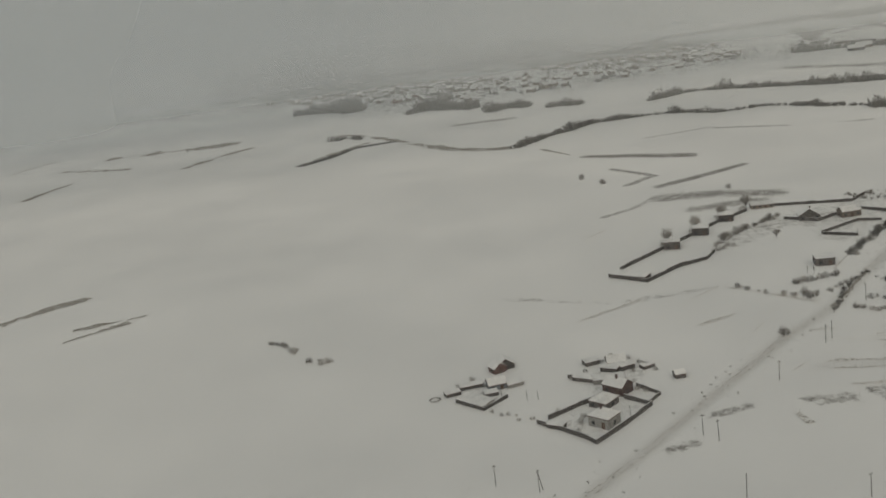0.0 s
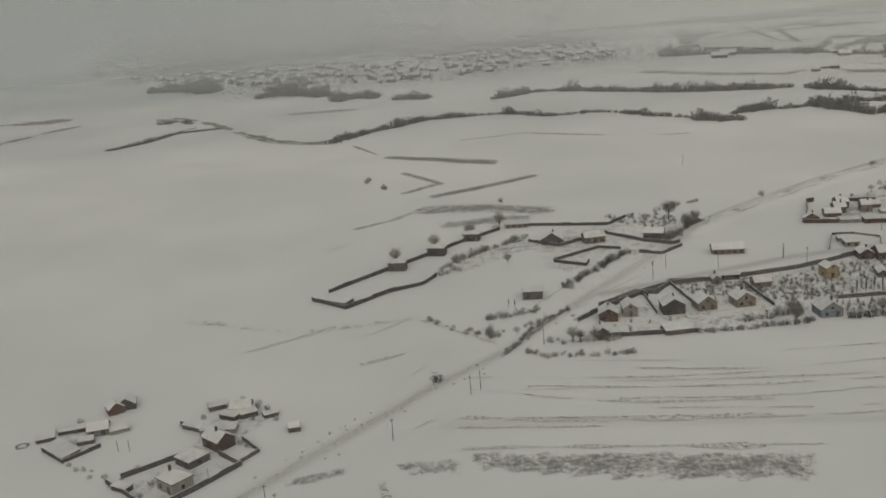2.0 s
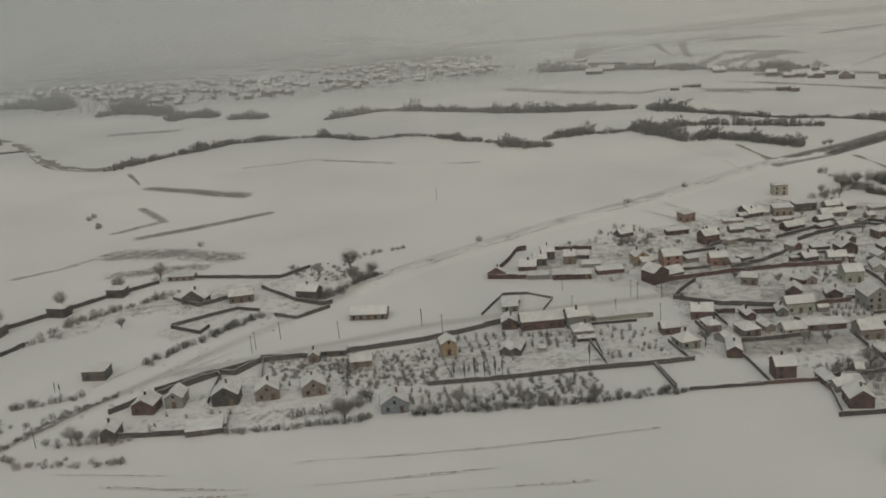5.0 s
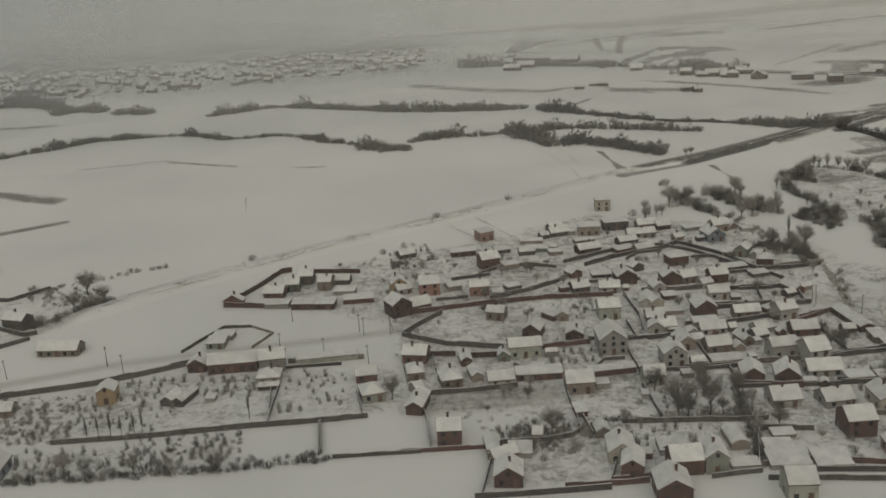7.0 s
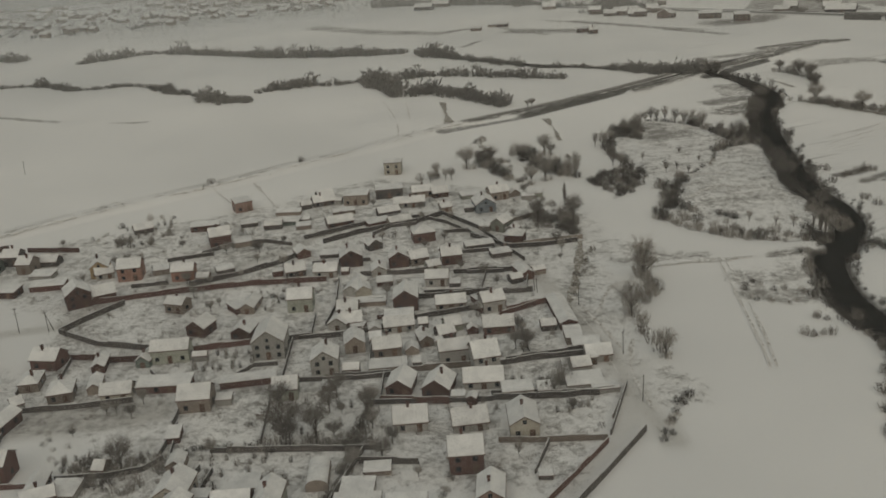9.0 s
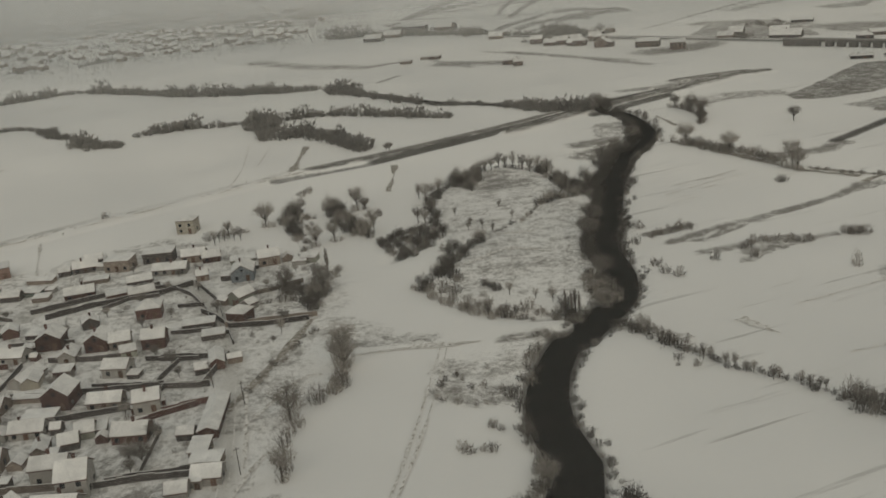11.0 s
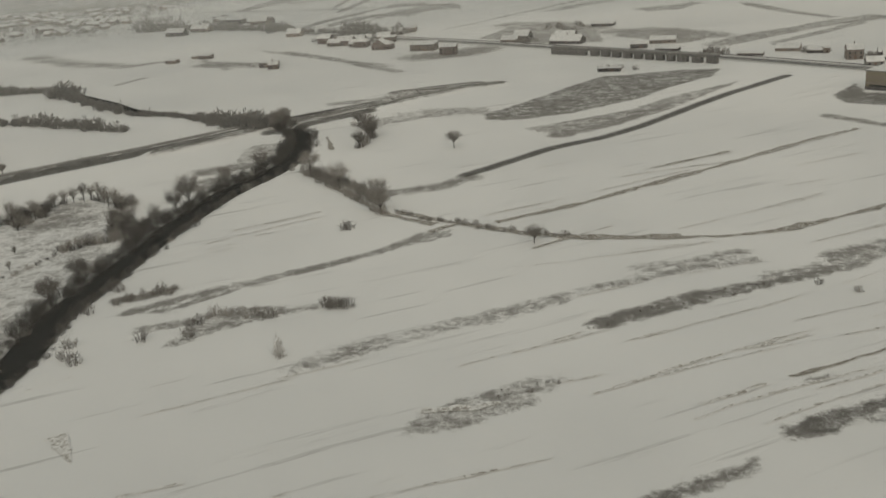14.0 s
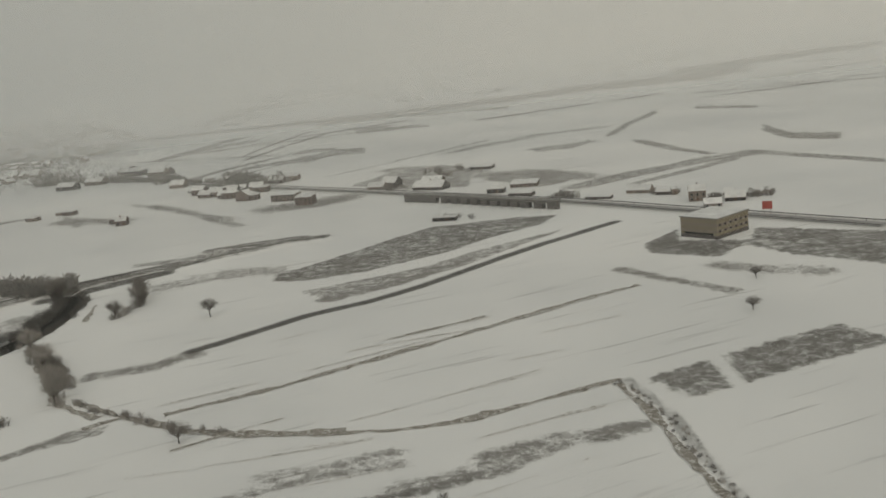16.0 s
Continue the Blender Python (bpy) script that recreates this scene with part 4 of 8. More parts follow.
STUBBLE += [
    [(-207.0, 645.9), (-189.4, 680.8), (-157.8, 735.7)],
    [(431.4, 407.4), (452.9, 421.1), (473.4, 426.8)],
    [(94.7, 435.7), (104.6, 440.9), (114.0, 445.7)],
    [(196.8, 526.8), (201.7, 525.9)],
    [(295.9, 522.6), (301.7, 484.0), (302.7, 457.1)],
    [(305.2, 517.6), (306.9, 482.5)],
]
for pts in STUBBLE:
    k += 1
    strip(pts, 0.25, 0.38, k, M_STUBBLE)


for off in (-0.55, 0.55):
    k += 1
    strip(beside(smooth(LANE, 6.0), off), 0.20, 0.30, k, M_STUBBLE, "wheel_rut", "dark wheel rut pressed into the snow of the lane")
for off, half in ((-2.6, 0.5), (2.2, 0.4), (3.4, 0.3)):
    k += 1
    strip(beside(RAIL_LINE, off), half, 0.55, k, M_STUBBLE, "embankment_grass", "dead grass along the foot of the embankment")
for off in (-0.7, 0.7):
    k += 1
    strip(beside(smooth(VILLAGE_LANE, 5.0), off), 0.14, 0.75, k, M_STUBBLE, "wheel_rut", "faint wheel rut in the snowy village lane")

# ---------------------------------------------------------------- see-through sheets that imitate haze over the distance
# last value dims the farther sheets to match the sky's brightness
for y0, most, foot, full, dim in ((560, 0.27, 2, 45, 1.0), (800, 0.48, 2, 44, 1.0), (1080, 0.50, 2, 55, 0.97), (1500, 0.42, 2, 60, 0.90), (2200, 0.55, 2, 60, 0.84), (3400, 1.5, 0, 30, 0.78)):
    me = mesh_of("haze_sheet", [(-4500, y0, -3), (5000, y0, -3), (5000, y0, 420), (-4500, y0, 420)], [(0, 1, 2, 3)], haze_material("sheet_haze", most, foot, full, dim))
    tagged(new("haze_sheet", me), "see-through sheet that imitates haze over the far plain", "mist", kind="structure")


# added sheet along the camera's way: lifts dark tones like window glare
me = mesh_of("haze_sheet", [(-725, -216, -3), (1420, 646, -3), (1420, 646, 300), (-725, -216, 300)], [(0, 1, 2, 3)], haze_material("glare_veil", 0.058, -20, -4))
tagged(new("haze_sheet", me), "added see-through veil that imitates window glare", "mist", kind="structure")


# ---------------------------------------------------------------- trees and shrubs
def grow(seed, tall, wide, trunk, limbs, density, thick=1.0, low=0.30):
    """Bare tree: trunk and limbs in one mesh, the fine twigs of a rounded crown in another."""
    r = random.Random(seed)
    wood, fine = Build(), Build()
    base, top = Vector((0, 0, -0.15)), Vector((r.uniform(-0.15, 0.15), r.uniform(-0.15, 0.15), tall * 0.8))
    wood.stick(base, base.lerp(top, 0.5), trunk, trunk * 0.62, 6)
    wood.stick(base.lerp(top, 0.5), top, trunk * 0.62, trunk * 0.15, 5)
    mid, high = Vector((0, 0, tall * (1 + low) / 2)), tall * (1 - low) / 2

    def rim(near, spread):
        while True:
            d = Vector((r.gauss(0, 1), r.gauss(0, 1), r.gauss(0.15, 1)))
            if d.length > 0.1:
                d.normalize()
                break
        d = (d * (1 - spread) + near * spread)
        bump_out = 0.98 + 0.38 * noise.noise(d * 1.7 + Vector((seed, 0, 0)))
        q = r.uniform(0.45, 1.0) * bump_out * (1.0 if d.z > -0.3 else 0.8)
        return mid + Vector((d.x * wide * q, d.y * wide * q, d.z * high * q)), d

    for k in range(limbs):
        b, d = rim(Vector((math.cos(k * 2.4), math.sin(k * 2.4), r.uniform(-0.5, 0.9))), 0.75)
        a = base.lerp(top, min(0.95, max(0.2, (b.z / tall) * r.uniform(0.45, 0.75))))
        wood.stick(a, b, trunk * 0.30, trunk * 0.07, 4)
        for j in range(density):
            s = a.lerp(b, r.uniform(0.3, 1.0))
            e, _ = rim(d, 0.72)
            e = s.lerp(e, min(1.0, 0.9 * wide / max(0.01, (e - s).length)))
            fine.twig(s, e, 0.026 * thick)
            for _ in range(4):
                s2 = s.lerp(e, r.uniform(0.2, 1.0))
                fine.twig(s2, s2 + Vector((r.gauss(0, 0.2) * wide, r.gauss(0, 0.2) * wide, r.uniform(-0.03, 0.12) * tall)), 0.021 * thick)
    for _ in range(limbs * density * 3):
        e, d = rim(Vector((0, 0, 1)), 0.0)
        s = mid.lerp(e, r.uniform(0.6, 0.95))
        fine.twig(s, s + d * wide * r.uniform(0.08, 0.3) + Vector((r.gauss(0, 0.12), r.gauss(0, 0.12), r.uniform(-0.05, 0.2))) * wide, 0.019 * thick)
    return wood, fine


def shrub(seed, tall, wide, stems, thick=1.0):
    r = random.Random(seed)
    b = Build()
    for k in range(stems):
        ang, q = r.uniform(0, 6.283), r.uniform(0, 1) ** 0.6
        s = Vector((math.cos(ang) * q * wide * 0.55, math.sin(ang) * q * wide * 0.55, -0.1))
        e = s * r.uniform(1.1, 1.7) + Vector((r.gauss(0, 0.15), r.gauss(0, 0.15), tall * r.uniform(0.5, 1.0) * (1.1 - 0.45 * q)))
        b.twig(s, e, 0.028 * thick)
        for _ in range(2):
            s2 = s.lerp(e, r.uniform(0.25, 0.95))
            e2 = s2 + Vector((r.gauss(0, 0.3) * wide * 0.5, r.gauss(0, 0.3) * wide * 0.5, r.uniform(0.0, 0.35) * tall))
            b.twig(s2, e2, 0.02 * thick)
        ang, up = r.uniform(0, 6.283), r.uniform(0.02, 1.0)
        q = math.sqrt(1 - (up * 0.92) ** 2) * (0.8 + 0.3 * noise.noise(Vector((math.cos(ang) * 1.5, math.sin(ang) * 1.5, seed + up))))
        d = Vector((math.cos(ang) * q * wide * 0.85, math.sin(ang) * q * wide * 0.85, up * tall * 0.8))
        for _ in range(3):
            s3 = d * r.uniform(0.75, 1.0) + Vector((r.gauss(0, 0.1), r.gauss(0, 0.1), 0)) * wide
            b.twig(s3, s3 + d.normalized() * wide * r.uniform(0.1, 0.28) + Vector((r.gauss(0, 0.08), r.gauss(0, 0.08), r.uniform(0, 0.12))) * wide, 0.02 * thick)
    return b


TREES, SLENDER, POPLARS, SHRUBS, SAPLINGS = [], [], [], [], []
for i in range(6):
    wood, fine = grow(10 + i, 4.2 + 0.25 * i, 2.2 + 0.2 * (i % 4), 0.12, 18, 9, 0.9, 0.17 + 0.04 * (i % 3))
    TREES.append((wood.done("trunk", M_BARK), fine.done("crown", M_TWIG), fine.done("crown", M_FROST)))
for i in range(4):                             # slender trees that stand in rows
    wood, fine = grow(30 + i, 4.6 + 0.3 * i, 1.55 + 0.15 * (i % 3), 0.11, 15, 7, 0.85, 0.10 + 0.05 * (i % 2))
    SLENDER.append((wood.done("trunk", M_BARK), fine.done("crown", M_TWIG), fine.done("crown", M_FROST)))
for i in range(2):
    wood, fine = grow(40 + i, 6.5, 0.42, 0.10, 14, 8, 1.6, 0.08)
    POPLARS.append((wood.done("trunk", M_BARK), fine.done("crown", M_TWIG), fine.done("crown", M_FROST)))
for i in range(6):
    b = shrub(70 + i, 1.7, 1.3, 21, 1.75)
    SHRUBS.append((b.done("shrub", M_TWIG), b.done("shrub", M_FROST), np.array(b.v), np.array(b.f)))
BIG = []
for i in range(5):
    b = shrub(120 + i, 4.0, 2.9, 70, 1.45)
    BIG.append((b.done("shrub", M_TWIG), b.done("shrub", M_FROST), np.array(b.v), np.array(b.f)))
FARB = []
for i in range(5):
    b = shrub(140 + i, 1.7, 1.5, 14, 3.6)
    FARB.append((None, None, np.array(b.v), np.array(b.f)))
for i in range(4):
    b = shrub(90 + i, 2.2, 0.7, 22, 1.4)
    SAPLINGS.append((None, None, np.array(b.v), np.array(b.f)))
WEEDS = []
for i in range(5):
    b = shrub(180 + i, 1.7, 1.3, 8, 2.6)
    WEEDS.append((None, None, np.array(b.v), np.array(b.f)))
rng = random.Random(5)


def tree(x, y, size=1.0, frost=False, kind="tree", label="", bank=None, broad=1.0):
    bank = POPLARS if kind == "poplar" else bank or TREES
    wood, dark, pale = bank[rng.randrange(len(bank))]
    root = new(kind, wood)
    root.matrix_world = Matrix.Translation((x, y, gz(x, y))) @ pose(0, 0, 0, 0, 0, rng.uniform(0, 360)) @ Matrix.Scale(size * rng.uniform(0.9, 1.1), 4) @ Matrix.Diagonal((broad, broad, 1, 1))
    part("crown", pale if frost else dark, root)
    return tagged(root, label or ("bare tree with pale frosted twigs in the snow" if frost else "bare dark winter tree standing in the snow"), "tree", "bare trees")


def bush(x, y, size=1.0, frost=False, squash=1.0):
    bank, size = (BIG, size / 2.3) if size > 1.7 else (SHRUBS, size)
    ob = new("bush", bank[rng.randrange(len(bank))][1 if frost else 0])
    ob.matrix_world = Matrix.Translation((x, y, gz(x, y))) @ pose(0, 0, 0, 0, 0, rng.uniform(0, 360)) @ Matrix.Diagonal((size, size, size * squash, 1))
    return tagged(ob, "leafless bush with pale frosted twigs" if frost else "dark leafless bush on the snow", "bush", "bushes")


def mass(name, spots, material, label, bank=None, category="hedge"):
    """Many bushes, (x, y, size, height factor) each, grown together into one mass."""
    vv, ff, o = [], [], 0
    if not spots:
        return None
    xs, ys = np.array([q[0] for q in spots]), np.array([q[1] for q in spots])
    zs = height(xs, ys)
    for (x, y, s, q), z in zip(spots, zs):
        if bank is None and s > 1.7:
            s /= 2.3
            _, _, v0, f0 = rng.choice(BIG)
        else:
            _, _, v0, f0 = rng.choice(bank or SHRUBS)
        a = rng.uniform(0, 6.283)
        c, w = math.cos(a) * s, math.sin(a) * s
        vv.append(np.stack([v0[:, 0] * c - v0[:, 1] * w + x, v0[:, 0] * w + v0[:, 1] * c + y, v0[:, 2] * s * q + z], 1))
        ff.append(f0 + o)
        o += len(v0)
    me = bpy.data.meshes.new(name)
    me.from_pydata(np.concatenate(vv).tolist(), [], np.concatenate(ff).tolist())
    me.materials.append(material)
    return tagged(new(name, me), label, category, kind="stuff")


def row_of(pts, gap, size, frost=0.0, trees=0.0, side=0.8, squash=1.0, label="", darker=False):
    """A hedge along a line, with some trees standing in it."""
    dark, pale = [], []
    for x, y in smooth(pts, gap):
        px, py = x + rng.gauss(0, side), y + rng.gauss(0, side)
        s = size * rng.uniform(0.6, 1.3)
        pf = rng.random() < frost
        if rng.random() < trees:
            tree(px, py, min(1.7, s * 0.7 + 0.3), pf)
        (pale if pf else dark).append((px, py, s, squash * rng.uniform(0.8, 1.25)))
    mass("hedge", dark, M_THICKET if darker else M_TWIG, label or "dark leafless hedge of tangled bushes")
    mass("hedge", pale, M_FROST, "pale frosted hedge of leafless bushes")


def patch(corners, gap, size, frost=0.0, squash=1.0, darker=True, label=""):
    """A thicket that fills a piece of ground."""
    lo_x, hi_x = min(p[0] for p in corners), max(p[0] for p in corners)
    lo_y, hi_y = min(p[1] for p in corners), max(p[1] for p in corners)
    dark, pale = [], []
    for _ in range(int((hi_x - lo_x) * (hi_y - lo_y) / gap ** 2)):
        x, y = rng.uniform(lo_x, hi_x), rng.uniform(lo_y, hi_y)
        if inside(np.array([x]), np.array([y]), corners)[0]:
            (pale if rng.random() < frost else dark).append((x, y, size * rng.uniform(0.6, 1.25), squash * rng.uniform(0.8, 1.25)))
    mass("thicket", dark, M_THICKET if darker else M_TWIG, label or "dark tangled thicket of leafless bushes", category="thicket")
    mass("thicket", pale, M_FROST, "frosted leafless bushes in a thicket", category="thicket")


def tree_row(spots, lo, hi, frost, label=""):
    """Single slender trees, each at its own place."""
    for p in spots:
        tree(p[0], p[1], rng.uniform(lo, hi), rng.random() < frost, label=label or "slender bare tree with a pale rounded crown", bank=SLENDER)


def belt(name, pts, half, tall, per_metre, material, label, seed, ragged=0.6):
    """A far belt of trees and scrub with a lumpy outline, grown together."""
    r = random.Random(seed)
    line = smooth(pts, 3.0)
    run, spots = 0.0, []
    for (ax, ay), (bx, by) in zip(line, line[1:]):
        d = math.hypot(bx - ax, by - ay)
        run += d
        swell = 0.88 + ragged * (1.3 * noise.noise(Vector((run * 0.03, seed * 5.3, 0))) + 0.8 * noise.noise(Vector((run * 0.11, seed * 2.1, 4))))
        for _ in range(max(1, round(d * per_metre / 20))):
            u, w = r.random(), r.gauss(0, 0.5) * half * swell
            nx, ny = -(by - ay) / d, (bx - ax) / d
            lone = r.uniform(1.3, 1.9) if r.random() < 0.14 else 1.0
            spots.append((ax + (bx - ax) * u + nx * w, ay + (by - ay) * u + ny * w, tall / 1.55 * max(0.35, swell) * r.uniform(0.5, 1.2) * lone, r.uniform(0.75, 1.1)))
    return mass(name, spots, material, label, FARB, "thicket")


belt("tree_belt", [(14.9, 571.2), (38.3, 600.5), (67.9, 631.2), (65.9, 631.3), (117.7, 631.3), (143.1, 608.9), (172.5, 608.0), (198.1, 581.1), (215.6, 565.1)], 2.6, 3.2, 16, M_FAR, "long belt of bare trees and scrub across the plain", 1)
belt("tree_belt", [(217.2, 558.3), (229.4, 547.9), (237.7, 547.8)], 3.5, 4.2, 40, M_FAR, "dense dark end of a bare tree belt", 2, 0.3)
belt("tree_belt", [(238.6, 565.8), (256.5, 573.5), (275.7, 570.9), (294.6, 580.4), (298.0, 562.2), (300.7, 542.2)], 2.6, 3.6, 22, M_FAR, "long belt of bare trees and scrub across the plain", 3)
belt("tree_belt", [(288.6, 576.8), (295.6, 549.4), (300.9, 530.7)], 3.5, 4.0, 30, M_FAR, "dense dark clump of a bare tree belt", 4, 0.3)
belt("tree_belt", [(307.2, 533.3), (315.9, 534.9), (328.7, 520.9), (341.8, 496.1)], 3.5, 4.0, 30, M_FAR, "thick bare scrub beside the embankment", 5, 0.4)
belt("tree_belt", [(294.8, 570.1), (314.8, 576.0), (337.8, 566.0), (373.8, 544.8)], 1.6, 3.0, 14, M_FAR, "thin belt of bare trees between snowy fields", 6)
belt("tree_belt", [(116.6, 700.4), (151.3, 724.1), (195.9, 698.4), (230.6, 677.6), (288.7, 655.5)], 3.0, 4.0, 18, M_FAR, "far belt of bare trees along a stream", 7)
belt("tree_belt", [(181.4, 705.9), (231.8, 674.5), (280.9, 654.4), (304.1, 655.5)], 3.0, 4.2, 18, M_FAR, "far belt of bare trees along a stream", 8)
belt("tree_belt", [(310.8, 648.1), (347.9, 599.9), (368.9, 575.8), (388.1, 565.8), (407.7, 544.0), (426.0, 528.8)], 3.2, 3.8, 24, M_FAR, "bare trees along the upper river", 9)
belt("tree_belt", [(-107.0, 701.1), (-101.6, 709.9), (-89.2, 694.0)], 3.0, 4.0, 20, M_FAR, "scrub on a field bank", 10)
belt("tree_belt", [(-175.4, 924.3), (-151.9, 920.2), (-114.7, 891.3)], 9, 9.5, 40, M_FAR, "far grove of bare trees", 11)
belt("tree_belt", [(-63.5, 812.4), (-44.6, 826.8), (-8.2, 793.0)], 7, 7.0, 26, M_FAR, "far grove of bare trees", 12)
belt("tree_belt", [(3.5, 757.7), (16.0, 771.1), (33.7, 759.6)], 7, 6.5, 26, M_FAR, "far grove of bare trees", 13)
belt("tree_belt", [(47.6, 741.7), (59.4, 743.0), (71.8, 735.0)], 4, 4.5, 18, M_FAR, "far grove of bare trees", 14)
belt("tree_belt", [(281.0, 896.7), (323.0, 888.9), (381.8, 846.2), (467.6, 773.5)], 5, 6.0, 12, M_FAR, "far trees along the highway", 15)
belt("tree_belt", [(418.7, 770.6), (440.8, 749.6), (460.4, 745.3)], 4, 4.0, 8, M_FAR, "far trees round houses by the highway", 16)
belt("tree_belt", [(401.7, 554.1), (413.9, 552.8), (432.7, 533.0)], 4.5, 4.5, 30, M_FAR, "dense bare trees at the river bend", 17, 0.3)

# river banks
for side in (-1, 1):
    bank = []
    for i, p in enumerate(RIVER_LINE):
        a, b = Vector(RIVER_LINE[max(0, i - 1)]), Vector(RIVER_LINE[min(len(RIVER_LINE) - 1, i + 1)])
        t = (b - a).normalized()
        h = float(river_half(np.array(float(i)))) + 0.9
        bank.append((p[0] - side * t.y * h, p[1] + side * t.x * h))
    n = len(bank)
    row_of(bank[: n // 3], 1.8 if side > 0 else 1.5, 1.15 if side > 0 else 0.8, 0.3 if side > 0 else 0.1, 0.05 if side > 0 else 0.02, 0.6, darker=True)
    row_of(bank[n // 4: n * 2 // 3], 1.2 if side > 0 else 1.9, 1.7 if side > 0 else 1.15, 0.05, 0.06 if side > 0 else 0.0, 0.7, darker=True)
patch([(355.2, 387.5), (360.8, 373.3), (365.4, 373.0), (372.8, 387.4), (370.2, 396.5), (362.8, 394.4)], 1.5, 1.15, 0.25)
row_of([(371.7, 392.2), (369.0, 406.4), (368.5, 421.6), (370.7, 431.9), (373.9, 436.2)], 1.4, 1.5, 0.1, 0.0, 0.7, darker=True)
patch([(374.4, 436.1), (379.5, 429.4), (382.8, 439.0), (381.4, 448.9), (373.8, 449.2)], 1.7, 1.65, 0.3)
row_of([(382.2, 450.5), (387.0, 453.0), (392.0, 451.5), (397.2, 447.9)], 2.0, 1.0, 0.4, 0.0, 0.6, darker=True)
patch([(399.2, 447.3), (403.1, 450.0), (407.3, 430.0), (414.0, 435.2), (413.7, 413.3), (406.7, 412.6), (403.7, 427.6)], 1.8, 1.6, 0.3)
row_of([(384.6, 389.1), (389.1, 393.1), (393.6, 398.6), (398.0, 408.9), (404.9, 413.1)], 1.5, 0.7, 0.3, 0.0, 0.4, darker=True)
row_of([(398.0, 409.4), (401.4, 412.6), (404.9, 413.7)], 1.5, 1.6, 0.3, 0.0, 0.6, darker=True)
row_of([(382.3, 388.4), (378.7, 379.6), (375.7, 373.6), (373.5, 366.6), (370.8, 361.2), (368.8, 355.9), (368.7, 351.4)], 1.1, 1.35, 0.12, 0.0, 0.9, darker=True)
row_of([(374.8, 379.4), (373.3, 369.8), (372.7, 360.8), (375.1, 354.9)], 1.5, 1.5, 0.1, 0.0, 0.8, darker=True)
row_of([(369.0, 351.0), (374.4, 341.8), (379.9, 335.7), (384.9, 333.2)], 1.2, 1.25, 0.75, 0.0, 0.7, darker=True)
row_of([(369.5, 353.9), (374.4, 346.7), (380.2, 339.8), (384.5, 336.6), (390.5, 333.5), (395.6, 331.0)], 1.3, 1.3, 0.8, 0.0, 0.9)
row_of([(384.9, 333.0), (390.7, 331.2), (397.0, 328.8), (400.0, 328.7)], 1.4, 0.9, 0.6, 0.0, 0.5)
patch([(396.7, 329.3), (399.7, 328.1), (399.6, 334.5), (396.8, 335.8)], 1.3, 1.7, 0.15)
patch([(380.2, 348.2), (384.6, 345.6), (384.1, 349.4), (380.4, 351.7)], 1.3, 1.1, 0.2)
patch([(402.7, 336.3), (407.8, 333.0), (408.6, 345.9), (404.0, 354.1), (401.9, 347.3)], 1.3, 1.4, 0.7)
tree_row([(365.4, 400.4), (367.3, 399.0), (364.7, 425.3), (366.8, 423.6), (368.3, 429.2), (370.4, 430.3), (382.4, 447.9), (384.3, 449.9), (386.3, 451.2), (388.6, 452.5), (390.6, 452.6), (393.0, 451.1), (395.6, 447.7), (397.7, 444.5)], 0.95, 1.25, 0.75)
tree_row([(375.9, 435.7), (378.6, 433.1), (381.0, 437.8), (399.9, 443.2), (402.4, 439.9), (404.6, 427.3), (406.1, 420.2)], 1.1, 1.4, 0.2)
tree_row([(375.0, 404.8), (379.0, 394.3), (381.9, 392.3), (378.4, 390.6), (389.9, 398.7), (399.8, 408.5), (401.0, 411.1), (391.4, 340.1), (394.6, 337.9), (386.3, 343.6), (377.5, 336.7), (381.6, 334.4), (385.2, 333.2)], 0.55, 0.8, 0.7)
tree_row([(384.5, 389.9), (386.9, 409.4), (387.0, 333.6), (396.2, 332.4)], 0.45, 0.6, 0.0, "small dark bare tree beside the oxbow")
patch([(337.2, 423.2), (342.8, 406.0), (347.2, 397.8), (352.3, 391.5), (354.6, 392.6), (347.9, 407.1), (341.1, 422.1)], 2.0, 1.68, 0.5, 1.5)
tree_row([(344.4, 402.9), (348.4, 397.5), (351.1, 393.4), (353.2, 392.1), (354.2, 396.1)], 1.1, 1.35, 0.5, "tall bare tree with a rounded crown beside the track")
for p in [(346.1, 365.0)]:
    tree(*p, 1.35, False, "poplar", "tall narrow bare poplar behind a garden wall")
row_of([(406.0, 322.7), (409.7, 317.6), (412.9, 312.6), (415.4, 309.8)], 1.0, 1.15, 0.15, 0.0, 0.5, darker=True)
row_of([(407.4, 323.1), (411.3, 318.4), (414.8, 312.7)], 1.5, 1.35, 0.5, 0.0, 0.4)
row_of([(415.6, 310.0), (419.8, 303.7), (424.0, 299.3), (428.0, 295.8), (431.3, 292.0), (433.3, 288.2)], 1.0, 0.75, 0.15, 0.0, 0.4, darker=True)
tree_row([(416.9, 306.3), (418.0, 305.9), (419.8, 303.0), (421.0, 301.9), (422.3, 300.1), (423.4, 299.7), (425.7, 296.8), (426.6, 297.0), (429.3, 294.4), (430.2, 293.1), (431.4, 292.3), (432.1, 291.7)], 0.52, 0.68, 0.85, "small frosted tree in a field hedge")
row_of([(435.0, 286.2), (438.6, 282.1), (442.2, 278.7), (445.4, 275.0), (448.4, 272.5), (452.9, 270.4), (458.2, 269.7), (464.7, 270.3)], 0.8, 1.3, 0.05, 0.0, 0.6, darker=True, label="dense dark field hedge of leafless bushes")
row_of([(436.1, 288.0), (439.9, 284.4), (443.5, 281.1), (447.0, 277.9), (449.6, 275.2)], 0.9, 1.45, 0.55, 0.0, 0.6, 1.25)
row_of([(449.4, 274.5), (453.6, 272.5), (458.5, 272.6), (464.3, 271.1)], 1.0, 1.3, 0.4, 0.0, 0.8)
